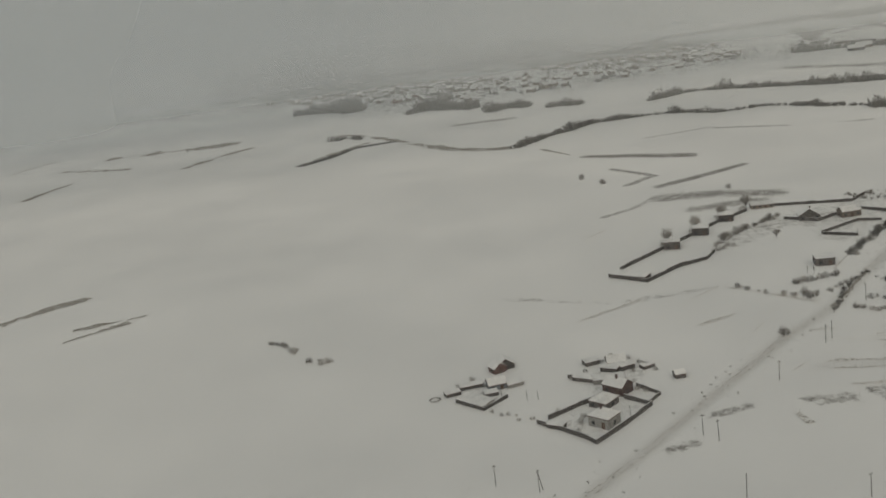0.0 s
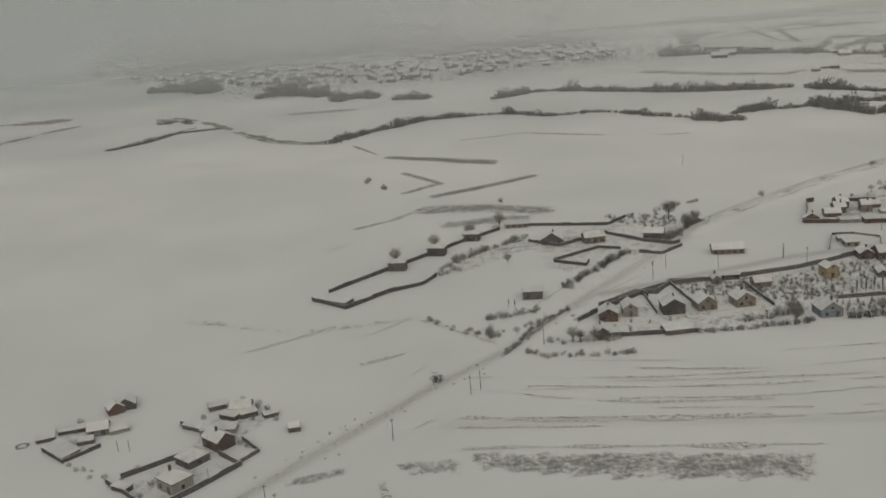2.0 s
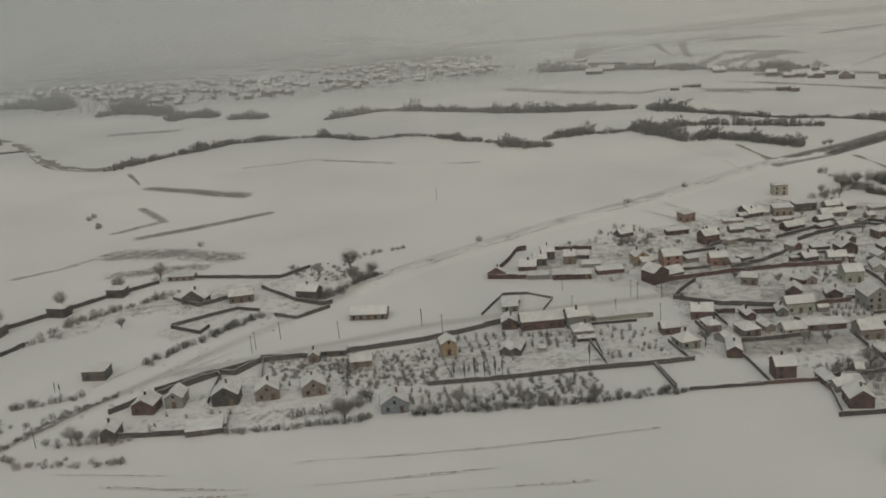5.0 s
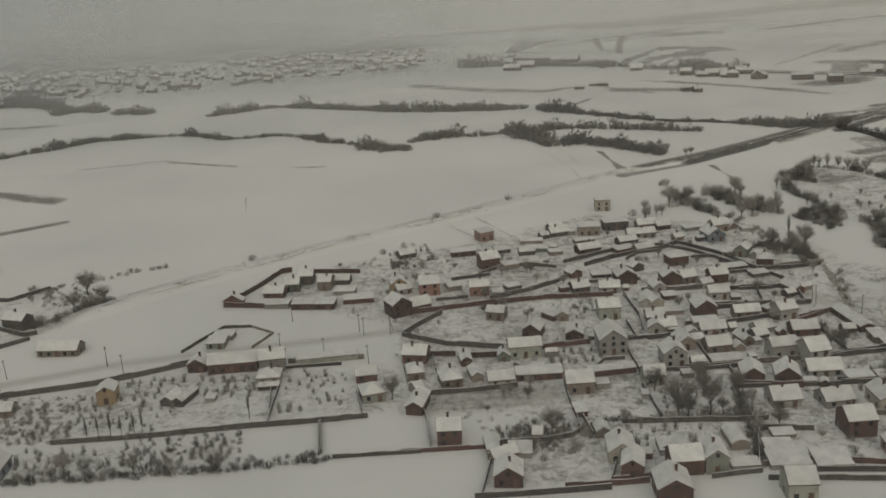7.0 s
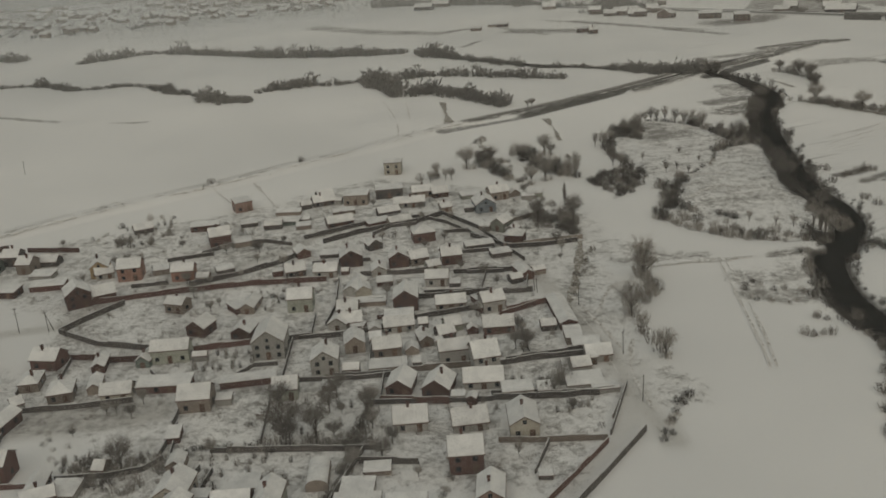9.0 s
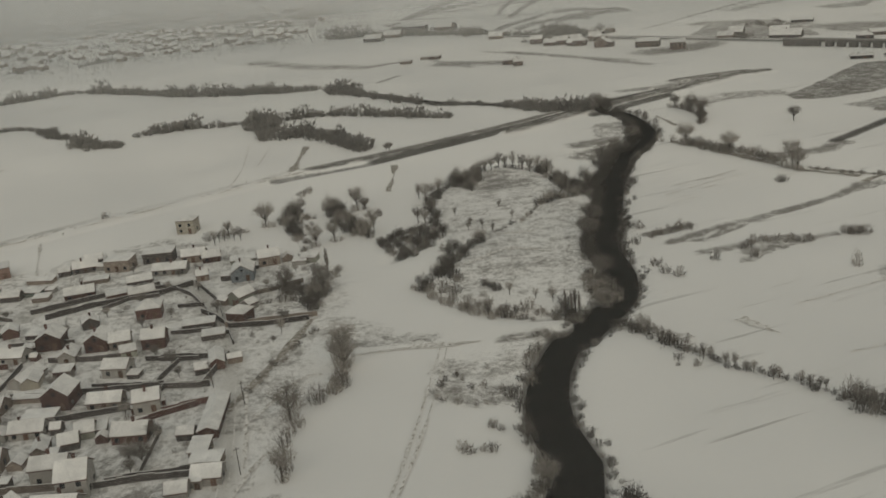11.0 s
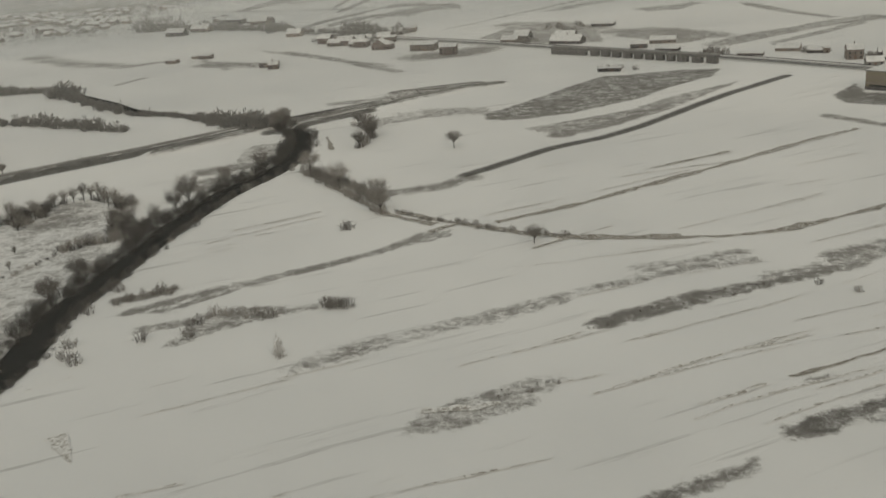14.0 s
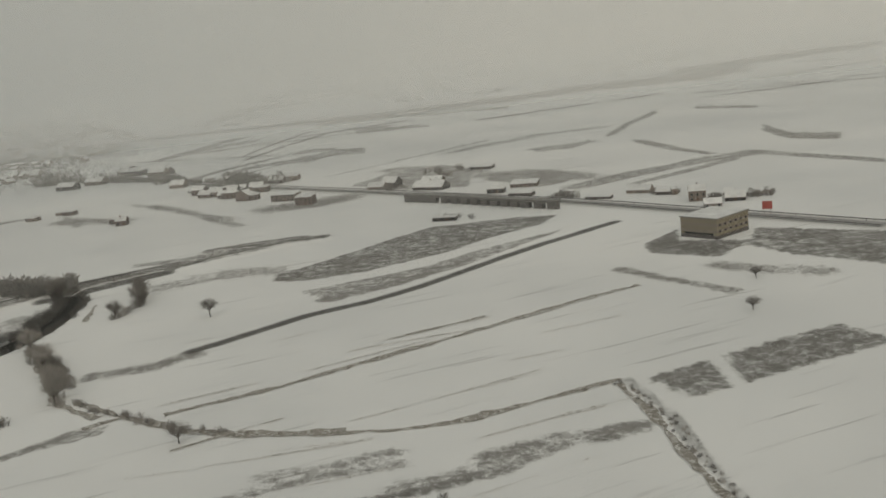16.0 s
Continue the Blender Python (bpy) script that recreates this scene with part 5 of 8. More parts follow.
tree_row([(452.6, 274.4), (453.5, 273.9), (454.5, 274.0), (461.8, 272.8), (457.3, 273.8), (435.2, 287.4), (436.8, 286.2), (438.3, 285.1), (440.5, 282.9), (442.4, 281.5), (444.5, 280.4), (446.0, 279.0), (447.6, 277.0)], 0.6, 0.75, 0.7, "small frosted tree in a field hedge")
row_of([(354.4, 317.6), (355.0, 306.1)], 1.6, 1.9, 0.5, 0.4, 0.4)
row_of([(354.4, 304.0), (351.9, 301.4), (349.2, 300.4)], 2.0, 1.6, 0.4, 0.2, 0.6)
row_of([(348.5, 296.1), (349.2, 287.9), (349.7, 278.2)], 2.6, 1.5, 0.6, 0.25, 0.5)
row_of([(446.3, 468.4), (453.0, 455.5), (458.7, 447.1)], 2.6, 1.75, 0.3, 0.2, 0.5)
row_of([(461.3, 441.8), (466.1, 430.6), (470.7, 421.4)], 3.4, 1.75, 0.5, 0.2, 0.4)
row_of([(456.7, 526.2), (461.9, 516.1), (463.6, 503.9), (460.5, 491.6)], 2.4, 1.7, 0.2, 0.2, 0.4)
patch([(329.9, 402.0), (337.1, 387.7), (334.0, 403.2), (331.2, 422.2), (326.9, 425.9), (326.1, 416.5)], 1.9, 1.5, 0.35)
row_of([(336.7, 387.0), (340.8, 374.1), (343.8, 362.3), (345.0, 352.3), (345.6, 343.2)], 1.6, 1.0, 0.5, 0.0, 1.0)
row_of([(329.7, 443.0), (331.4, 424.7), (333.7, 408.3), (338.0, 390.7)], 2.0, 1.0, 0.6, 0.0, 1.2)
patch([(339.4, 360.1), (344.0, 359.7), (346.5, 350.5), (345.6, 343.2), (341.3, 351.6)], 1.4, 1.1, 0.3)
row_of([(329.4, 356.3), (334.2, 358.6), (339.4, 360.1)], 1.2, 1.0, 0.2, 0.0, 0.6, darker=True)
row_of([(331.7, 350.3), (335.6, 351.2), (340.0, 352.7)], 1.5, 1.0, 0.5, 0.0, 0.9)
tree_row([(312.5, 396.7), (313.1, 399.1), (314.4, 399.6), (316.9, 399.9), (318.6, 399.5)], 0.7, 0.9, 0.7)
row_of([(342.2, 408.5), (346.6, 400.1), (351.1, 393.4), (353.2, 392.1)], 1.6, 1.2, 0.3, 0.0, 0.8, darker=True)
row_of([(104.6, 291.2), (114.2, 301.6), (123.9, 313.7), (129.3, 319.5)], 1.0, 1.15, 0.12, 0.02, 0.6, darker=True)
row_of([(142.1, 328.0), (148.8, 334.9), (158.4, 347.8)], 1.6, 1.6, 0.2, 0.1, 0.6)
row_of([(127.0, 250.0), (135.5, 249.4), (148.0, 249.1), (160.2, 250.2)], 1.0, 0.95, 0.2, 0.02, 0.4, 0.9, darker=True)
row_of([(168.5, 250.5), (181.1, 250.5), (193.7, 250.5), (206.3, 250.3), (223.3, 251.3)], 0.9, 0.9, 0.08, 0.03, 0.4, darker=True)
row_of([(169.3, 252.0), (180.9, 252.2), (193.6, 252.1), (206.3, 251.9), (222.4, 252.9)], 1.5, 0.85, 0.2, 0.0, 0.8, darker=True)
row_of([(170.0, 254.3), (180.6, 254.5), (191.4, 253.9), (199.9, 253.9)], 1.7, 0.8, 0.3, 0.06, 0.9)
row_of([(144.5, 254.1), (151.7, 255.0), (157.6, 257.1), (158.7, 261.9)], 1.5, 1.4, 0.25, 0.06, 0.5)
row_of([(96.0, 249.9), (104.1, 249.6), (111.6, 248.9)], 1.4, 0.9, 0.6, 0.1, 0.5)
row_of([(89.1, 244.6), (94.8, 242.2), (102.0, 241.3), (113.4, 240.0)], 0.9, 0.8, 0.5, 0.02, 0.6, 0.9)
row_of([(84.5, 245.6), (88.7, 253.6), (94.9, 264.0), (103.1, 273.5)], 0.9, 0.7, 0.1, 0.0, 0.4, 0.8, darker=True)
row_of([(282.9, 259.1), (290.4, 258.6), (300.5, 257.3)], 1.3, 1.2, 0.3, 0.08, 0.4)
row_of([(296.0, 243.3), (297.6, 253.9), (299.8, 268.8)], 1.3, 1.1, 0.3, 0.05, 0.3)
row_of([(258.6, 255.9), (263.8, 255.2), (271.0, 254.2)], 1.6, 1.4, 0.4, 0.15, 0.8)
row_of([(328.0, 268.6), (329.9, 271.3), (333.1, 271.7)], 2.0, 1.6, 0.7, 0.3, 1.0)
row_of([(230.3, 372.9), (235.6, 379.9), (241.8, 381.5)], 2.2, 1.1, 0.8, 0.3, 1.6)
row_of([(233.4, 362.3), (241.1, 360.9), (245.1, 365.1)], 2.4, 1.0, 0.8, 0.2, 1.2)
row_of([(310.3, 401.6), (318.0, 406.8), (325.9, 412.2)], 2.4, 1.3, 0.6, 0.3, 1.2)
row_of([(331.7, 414.6), (338.7, 413.1), (345.4, 419.2), (354.1, 409.8)], 2.4, 1.3, 0.5, 0.4, 1.0)
row_of([(336.3, 392.9), (340.4, 388.9), (346.0, 390.9)], 2.4, 1.1, 0.7, 0.3, 1.0)
row_of([(337.4, 355.8), (343.7, 357.1), (346.7, 351.6)], 1.4, 1.7, 0.1, 0.2, 1.0)
row_of([(435.2, 289.1), (437.2, 285.6), (440.1, 282.9)], 1.6, 1.35, 0.4, 0.0, 0.7)
row_of([(398.1, 267.4), (398.0, 263.0), (398.2, 259.6)], 0.55, 1.3, 0.0, 0.0, 0.45, 0.9, darker=True)

row_of([(269.7, 258.0), (275.2, 259.1), (282.6, 257.7), (289.0, 257.3), (297.3, 256.9)], 0.8, 0.75, 0.15, 0.0, 0.4, darker=True)
row_of([(298.9, 265.2), (297.0, 252.0), (294.9, 239.5)], 0.8, 0.8, 0.2, 0.0, 0.4, darker=True)
row_of([(277.5, 319.9), (282.5, 317.3), (287.7, 321.6)], 0.9, 0.6, 0.4, 0.0, 0.4, darker=True)
row_of([(312.6, 248.1), (310.2, 238.7)], 1.0, 0.6, 0.4, 0.0, 0.4, darker=True)
patch([(252.1, 256.3), (254.8, 259.6), (267.0, 257.6), (267.6, 249.1), (260.2, 245.5), (256.8, 252.2)], 1.9, 0.95, 0.6, darker=False)
for p, size in zip([(286.7, 260.5), (293.3, 267.7), (234.4, 274.6), (318.1, 244.0), (303.7, 256.6)], (1.45, 0.95, 0.95, 0.75, 0.7)):
    tree(*p, size, broad=1.15)
patch([(132.9, 288.9), (171.6, 286.0), (175.4, 264.7), (155.6, 265.1), (150.4, 274.9), (139.2, 272.8)], 1.5, 0.5, 0.6, darker=False)
row_of([(184.9, 266.6), (187.3, 254.7)], 1.1, 0.5, 0.3, 0.0, 0.35, darker=True)
row_of([(187.5, 266.6), (189.7, 255.3)], 1.1, 0.5, 0.3, 0.0, 0.35, darker=True)
row_of([(190.1, 266.6), (192.1, 255.9)], 1.1, 0.5, 0.3, 0.0, 0.35, darker=True)
row_of([(192.8, 266.7), (194.5, 256.5)], 1.1, 0.5, 0.3, 0.0, 0.35, darker=True)
row_of([(195.4, 266.7), (196.9, 257.1)], 1.1, 0.5, 0.3, 0.0, 0.35, darker=True)
row_of([(198.0, 266.7), (199.4, 257.7)], 1.1, 0.5, 0.3, 0.0, 0.35, darker=True)
row_of([(200.7, 266.7), (201.8, 258.3)], 1.1, 0.5, 0.3, 0.0, 0.35, darker=True)
row_of([(203.3, 266.7), (204.3, 258.9)], 1.1, 0.5, 0.3, 0.0, 0.35, darker=True)
row_of([(205.9, 266.7), (206.8, 259.5)], 1.1, 0.5, 0.3, 0.0, 0.35, darker=True)
row_of([(147.7, 336.2), (153.7, 341.8), (159.7, 346.7)], 0.9, 0.8, 0.15, 0.0, 0.4, darker=True)
patch([(128.7, 365.7), (145.4, 368.2), (153.7, 356.4), (155.1, 346.8), (138.3, 348.0)], 2.0, 0.6, 0.5, darker=False)
row_of([(387.6, 275.0), (383.8, 267.7), (380.2, 259.7)], 1.5, 1.35, 0.6, 0.0, 0.8)
row_of([(343.8, 252.0), (347.1, 258.5), (350.4, 263.7)], 1.1, 0.9, 0.2, 0.0, 0.5, darker=True)
row_of([(148.6, 366.5), (157.1, 373.4), (166.5, 378.0)], 1.6, 0.9, 0.5, 0.0, 0.6)

# scrub on the banks of the ditches and the waste ground
for pts, gap, size, pale in (
    ([(438.3, 359.1), (444.3, 363.7), (451.2, 362.9)], 1.6, 1.0, 0.7),
    ([(420.8, 374.6), (425.7, 376.1), (430.0, 378.9)], 1.0, 1.1, 0.2),
    ([(491.0, 326.3), (496.9, 326.9), (500.1, 327.5)], 1.3, 0.28, 0.6),
    ([(474.5, 284.5), (483.0, 287.7), (497.2, 292.0), (504.6, 294.7)], 1.2, 0.24, 0.5),
    ([(507.9, 346.3), (518.4, 350.6), (528.3, 354.2), (541.9, 359.7)], 1.6, 0.35, 0.5),
    ([(474.5, 421.3), (485.6, 410.7), (510.8, 393.4)], 1.6, 0.8, 0.4),
    ([(585.8, 399.8), (590.2, 378.6), (590.8, 363.3), (592.2, 348.6)], 0.9, 0.4, 0.5),
    ([(448.6, 464.4), (459.9, 449.4), (469.4, 430.6)], 1.2, 1.6, 0.2),
    ([(490.8, 324.2), (496.2, 325.9), (500.6, 328.4)], 1.2, 0.3, 0.3),
    ([(-70.0, 269.7), (-64.1, 265.0), (-60.0, 260.5)], 1.8, 0.9, 0.5),
    ([(-55.8, 252.6), (-52.0, 250.1), (-48.8, 249.5)], 1.5, 0.95, 0.4),
    ([(-5.8, 205.7), (1.7, 199.0), (6.9, 194.3)], 1.8, 0.6, 0.9),
    ([(23.9, 227.3), (29.2, 225.1), (31.7, 219.8)], 1.0, 0.7, 0.4),
    ([(81.6, 269.5), (89.5, 271.2), (94.8, 273.7)], 1.2, 1.1, 0.4),
    ([(83.2, 257.4), (90.4, 262.3), (98.0, 267.5)], 1.8, 0.8, 0.5),
    ([(69.7, 311.7), (75.5, 316.0)], 1.6, 1.0, 0.5),
    ([(74.2, 325.7), (83.4, 334.0), (96.7, 341.8)], 1.6, 1.3, 0.5),
    ([(70.2, 319.0), (80.5, 329.3), (100.0, 346.9)], 2.2, 1.0, 0.6),
    ([(65.8, 274.3), (77.8, 258.6), (80.5, 258.0)], 1.8, 0.8, 0.3),
    ([(339.5, 307.8), (340.9, 314.9), (343.5, 322.3), (346.2, 333.4)], 1.8, 0.8, 0.6),
    ([(345.4, 346.5), (347.4, 356.9), (347.5, 368.8)], 1.6, 1.2, 0.5),
    ([(412.7, 306.4), (414.9, 303.8)], 1.5, 0.8, 0.5),
    ([(377.1, 283.6), (379.5, 281.6), (381.2, 283.0)], 1.4, 0.9, 0.5),
    ([(380.6, 289.1), (383.1, 287.8)], 1.4, 0.9, 0.5),
    ([(373.5, 309.3), (379.2, 301.8), (383.8, 301.0)], 2.0, 0.7, 0.7),
    ([(371.8, 307.1), (374.9, 297.5), (380.5, 296.6)], 2.0, 0.7, 0.7),
):
    row_of(pts, gap, size, pale, 0.0, 0.7)

# ---------------------------------------------------------------- buildings
GLAZED = Build().box(-0.36, -0.05, 0, 0.36, 0.02, 0.8).done("window", M_GLASS)
DOOR = Build().box(-0.42, -0.06, 0, 0.42, 0.02, 1.55).done("door", M_DOOR)
CHIMNEY = Build().box(-0.2, -0.2, -0.6, 0.2, 0.2, 0.75).box(-0.26, -0.26, 0.75, 0.26, 0.26, 0.9).done("chimney", WALLS["brick"])
KINDS = {"g": "gabled house", "f": "gabled house", "h": "hipped house", "s": "flat-roofed outbuilding", "m": "long low barn", "t": "rounded garden tunnel", "o": "hipped house", "u": "unfinished block of flats"}


def roof_profile(half, rise, drop, thick):
    """Chevron of a gabled roof, seen from its end."""
    return [(-half, -drop), (0, rise - 0.02), (half, -drop), (half, -drop + thick), (0, rise + thick), (-half, -drop + thick)][::-1]


def house(x, y, w, rot, d, h, kind, wall, r):
    root = new("house" if kind in "gfhou" and h > 1.35 else "shed")
    root.matrix_world = Matrix.Translation((x, y, gz(x, y) - 0.05)) @ pose(0, 0, 0, 0, 0, rot)
    tone = WALL_WORDS[wall]
    tagged(root, "%s %s with a snow-covered roof" % (tone, KINDS[kind] if h > 1.35 else "low outbuilding"), "house" if root.name.startswith("house") else "shed", "village buildings")
    wm = WALLS[wall]
    b = Build().box(-w / 2, 0, -0.2, w / 2, d, h)
    over = 0.22 if h > 1.35 else 0.12
    if kind in "gfm":
        span, axis = (d, "x") if kind == "g" else (w, "y")
        rise = span * (0.33 if kind != "m" else 0.2) * r.uniform(0.85, 1.1)
        mid = d / 2 if kind == "g" else 0.0
        half = span / 2
        lo, hi = (-w / 2, w / 2) if kind == "g" else (0, d)
        b.prism([(mid - half, h), (mid + half, h), (mid, h + rise)], lo, hi, axis)
        part("body", b.done("body", wm), root)
        slope = rise / half
        prof = roof_profile(half + over, rise, over * slope, 0.10)
        roof = part("roof", Build().prism([(u + mid, z + h + 0.02) for u, z in prof], lo - over, hi + over, axis).done("roof", M_TILE), root, "dark tiled roof edge")
        prof = roof_profile(half + over - 0.07, rise, (over - 0.07) * slope, 0.09 + 0.05 * r.random())
        part("snow", Build().prism([(u + mid, z + h + 0.125) for u, z in prof], lo - over + 0.06, hi + over - 0.06, axis).done("snow", M_SNOW), roof, "smooth snow layer")
        top = h + rise
    elif kind == "t":
        part("body", Build().box(-w / 2, 0.05, -0.2, w / 2, d - 0.05, h).done("body", wm), root)
        arc = [(w * 0.52 * math.cos(math.pi * k / 10), h + w * 0.34 * math.sin(math.pi * k / 10)) for k in range(11)]
        roof = part("roof", Build().prism([(u, z) for u, z in arc][::-1], 0, d, "y").done("roof", WALLS["tan"]), root, "rounded tunnel roof")
        part("snow", Build().prism([(u * 0.98, z + 0.09) for u, z in arc][::-1], 0.15, d - 0.1, "y").done("snow", M_SNOW), roof, "smooth snow layer")
        top = h
    elif kind in "hou":
        rise = min(w, d) * (0.34 if kind == "h" else 0.22)
        part("body", b.done("body", wm), root)
        for name, grow_by, z0, thick, material in (("roof", over, h, 0.10, M_TILE), ("snow", over - 0.08, h + 0.105, 0.12, M_SNOW)):
            hw, lo, hi = w / 2 + grow_by, -grow_by, d + grow_by
            run = min(hw, (hi - lo) / 2) * 0.98
            rx, ry0, ry1 = hw - run, lo + run, hi - run
            vv = [(-hw, lo, z0), (hw, lo, z0), (hw, hi, z0), (-hw, hi, z0), (-hw, lo, z0 + thick), (hw, lo, z0 + thick), (hw, hi, z0 + thick), (-hw, hi, z0 + thick),
                  (-rx, ry0, z0 + rise), (rx, ry0, z0 + rise), (rx, ry1, z0 + rise), (-rx, ry1, z0 + rise)]
            ff = [(3, 2, 1, 0), (0, 1, 5, 4), (1, 2, 6, 5), (2, 3, 7, 6), (3, 0, 4, 7), (4, 5, 9, 8), (5, 6, 10, 9), (6, 7, 11, 10), (7, 4, 8, 11), (8, 9, 10, 11)]
            ob = part(name, mesh_of(name, vv, ff, material), root if name == "roof" else roof)
            if name == "roof":
                roof = ob
        top = h + rise
    else:
        part("body", b.done("body", wm), root)
        fall = 0.12 * d * r.uniform(0.3, 1.0)
        prof = [(-over, h + 0.0), (d + over, h + fall), (d + over, h + fall + 0.09), (-over, h + 0.09)]
        roof = part("roof", Build().prism(prof, -w / 2 - over, w / 2 + over, "x").done("roof", M_TILE), root, "dark roof edge")
        prof = [(-over + 0.06, h + 0.095), (d + over - 0.06, h + fall + 0.095), (d + over - 0.06, h + fall + 0.22), (-over + 0.06, h + 0.2)]
        part("snow", Build().prism(prof, -w / 2 - over + 0.06, w / 2 + over - 0.06, "x").done("snow", M_SNOW), roof, "smooth snow layer")
        top = h
    if h > 1.35:
        n = max(1, int(w / 1.9))
        for s in range(1 + (h > 3.1)):
            for k in range(n):
                wx = (k + 0.5) / n * w - w / 2
                if s == 0 and k == n // 2:
                    q = part("door", DOOR, root)
                    q.location = (wx, -0.02, 0.02)
                    q.scale = (1, 1, min(1.0, h / 1.9))
                else:
                    q = part("window", GLAZED, root)
                    q.location = (wx, -0.02, 0.62 + 1.55 * s if h > 1.7 else 0.45)
        for sx in (-1, 1):
            for k in range(max(1, int(d / 2.6))):
                q = part("window", GLAZED, root)
                q.location = (sx * (w / 2 + 0.02), (k + 0.5) * d / max(1, int(d / 2.6)), 0.62 if h > 1.7 else 0.45)
                q.rotation_euler = (0, 0, radians(90))
        if kind == "f" and w > 3.5 and h > 2.0:
            q = part("window", GLAZED, root)
            q.location = (0, -0.02, h + 0.1)
            q.scale = (0.8, 1, 0.8)
        if kind in "gfh" and r.random() < 0.7:
            q = part("chimney", CHIMNEY, root)
            q.location = (r.uniform(-0.15, 0.15) * w, d / 2 + r.uniform(-0.15, 0.15) * d, top - 0.05)
    return root


HOMES = []
HOMES += [  # compound by the lane
    (193.0, 336.7, 5.1, -9, 2.0, 2.0, "f", "brick"),
    (202.4, 342.2, 5.2, -10, 4.5, 1.6, "g", "brick"),
    (206.8, 346.7, 3.9, -3, 4.5, 2.4, "g", "green"),
    (209.9, 352.2, 4.0, -4, 4.5, 2.8, "g", "slate"),
    (215.4, 345.9, 3.6, -10, 4.5, 2.8, "g", "tan"),
    (219.4, 350.0, 4.9, -9, 3.5, 1.2, "g", "slate"),
    (220.9, 340.9, 5.5, -9, 3.5, 1.0, "s", "grey"),
    (204.4, 333.4, 6.2, -8, 3.5, 1.2, "s", "grey"),
    (211.1, 331.5, 5.5, -8, 3.5, 1.8, "s", "brick"),
    (216.4, 330.7, 5.2, -9, 4.0, 1.5, "s", "brick"),
    (225.1, 333.5, 7.7, 2, 3.5, 1.2, "s", "brick"),
]
HOMES += [  # middle of the village
    (235.4, 339.1, 4.0, 9, 5.0, 3.0, "f", "ochre"),
    (236.4, 321.4, 5.1, 25, 5.5, 3.8, "f", "brick"),
    (241.1, 323.7, 4.8, 22, 4.5, 2.2, "g", "brick"),
    (243.2, 335.4, 5.2, 4, 5.0, 3.6, "g", "coral"),
    (255.7, 332.8, 4.9, 0, 4.0, 2.8, "g", "coral"),
    (261.6, 383.4, 4.6, 25, 4.0, 3.2, "s", "rose"),
    (260.4, 354.9, 5.1, 17, 4.5, 3.4, "g", "brick"),
    (253.7, 368.6, 7.2, 6, 3.0, 1.5, "s", "brick"),
    (265.9, 354.1, 4.4, 14, 3.5, 1.2, "s", "tan"),
    (265.0, 369.4, 4.4, 11, 3.0, 1.0, "s", "slate"),
    (274.7, 368.4, 6.3, -10, 3.5, 1.0, "s", "green"),
    (283.6, 382.4, 6.0, 16, 4.0, 1.6, "g", "slate"),
    (289.2, 363.1, 6.6, 16, 4.0, 1.5, "g", "brick"),
    (292.0, 380.7, 6.4, -5, 5.0, 3.2, "s", "tan"),
]
HOMES += [  # middle of the village
    (301.0, 384.9, 7.4, 2, 4.5, 3.0, "s", "slate"),
    (281.9, 342.8, 3.2, 22, 4.0, 1.6, "f", "brick"),
    (293.4, 334.4, 5.0, 5, 5.0, 2.8, "f", "brick"),
    (287.8, 328.9, 5.1, -6, 4.0, 1.8, "g", "grey"),
    (281.2, 330.9, 4.4, 12, 4.0, 1.6, "g", "slate"),
    (284.2, 310.4, 5.0, -1, 5.0, 3.4, "g", "sage"),
    (273.3, 311.3, 2.8, -8, 6.0, 1.4, "f", "tan"),
    (257.8, 314.4, 4.2, -22, 3.6, 2.4, "g", "tan"),
    (264.8, 301.8, 4.0, -22, 4.5, 2.2, "f", "brick"),
    (274.0, 298.9, 3.9, -12, 4.5, 1.5, "f", "brick"),
    (280.7, 289.2, 5.8, -1, 7.0, 4.0, "f", "grey"),
    (262.4, 290.9, 6.9, 1, 4.0, 3.0, "g", "sage"),
    (294.1, 317.1, 3.6, -14, 7.0, 1.2, "f", "grey"),
    (293.9, 306.8, 4.1, -4, 4.0, 1.6, "g", "tan"),
]
HOMES += [  # middle of the village
    (292.4, 300.1, 3.7, -13, 4.0, 1.6, "f", "grey"),
]
HOMES += [  # upper right of the village
    (310.1, 346.9, 5.2, 10, 4.5, 2.6, "h", "brick"),
    (304.1, 331.6, 4.5, 1, 5.0, 2.6, "f", "brick"),
    (308.8, 332.0, 4.1, 14, 4.0, 2.0, "g", "tan"),
    (315.9, 330.6, 4.5, 5, 4.0, 2.6, "g", "brick"),
    (312.0, 327.4, 3.0, 21, 3.0, 1.4, "g", "sage"),
    (326.1, 366.4, 5.1, 7, 6.5, 2.6, "f", "blue"),
    (330.6, 376.4, 5.1, 15, 4.0, 2.6, "g", "tan"),
    (327.6, 350.5, 3.4, -36, 4.5, 2.6, "f", "sage"),
    (330.3, 339.3, 4.2, -20, 4.0, 3.0, "h", "brick"),
    (339.7, 376.3, 4.1, -11, 3.0, 1.2, "s", "sage"),
    (331.4, 318.5, 2.7, 15, 6.0, 1.4, "f", "brick"),
    (335.9, 292.4, 3.2, 4, 13.0, 1.6, "m", "brick"),
    (335.9, 285.9, 2.9, 0, 4.0, 1.6, "s", "tan"),
    (305.6, 307.1, 4.9, -1, 5.5, 3.2, "f", "brick"),
]
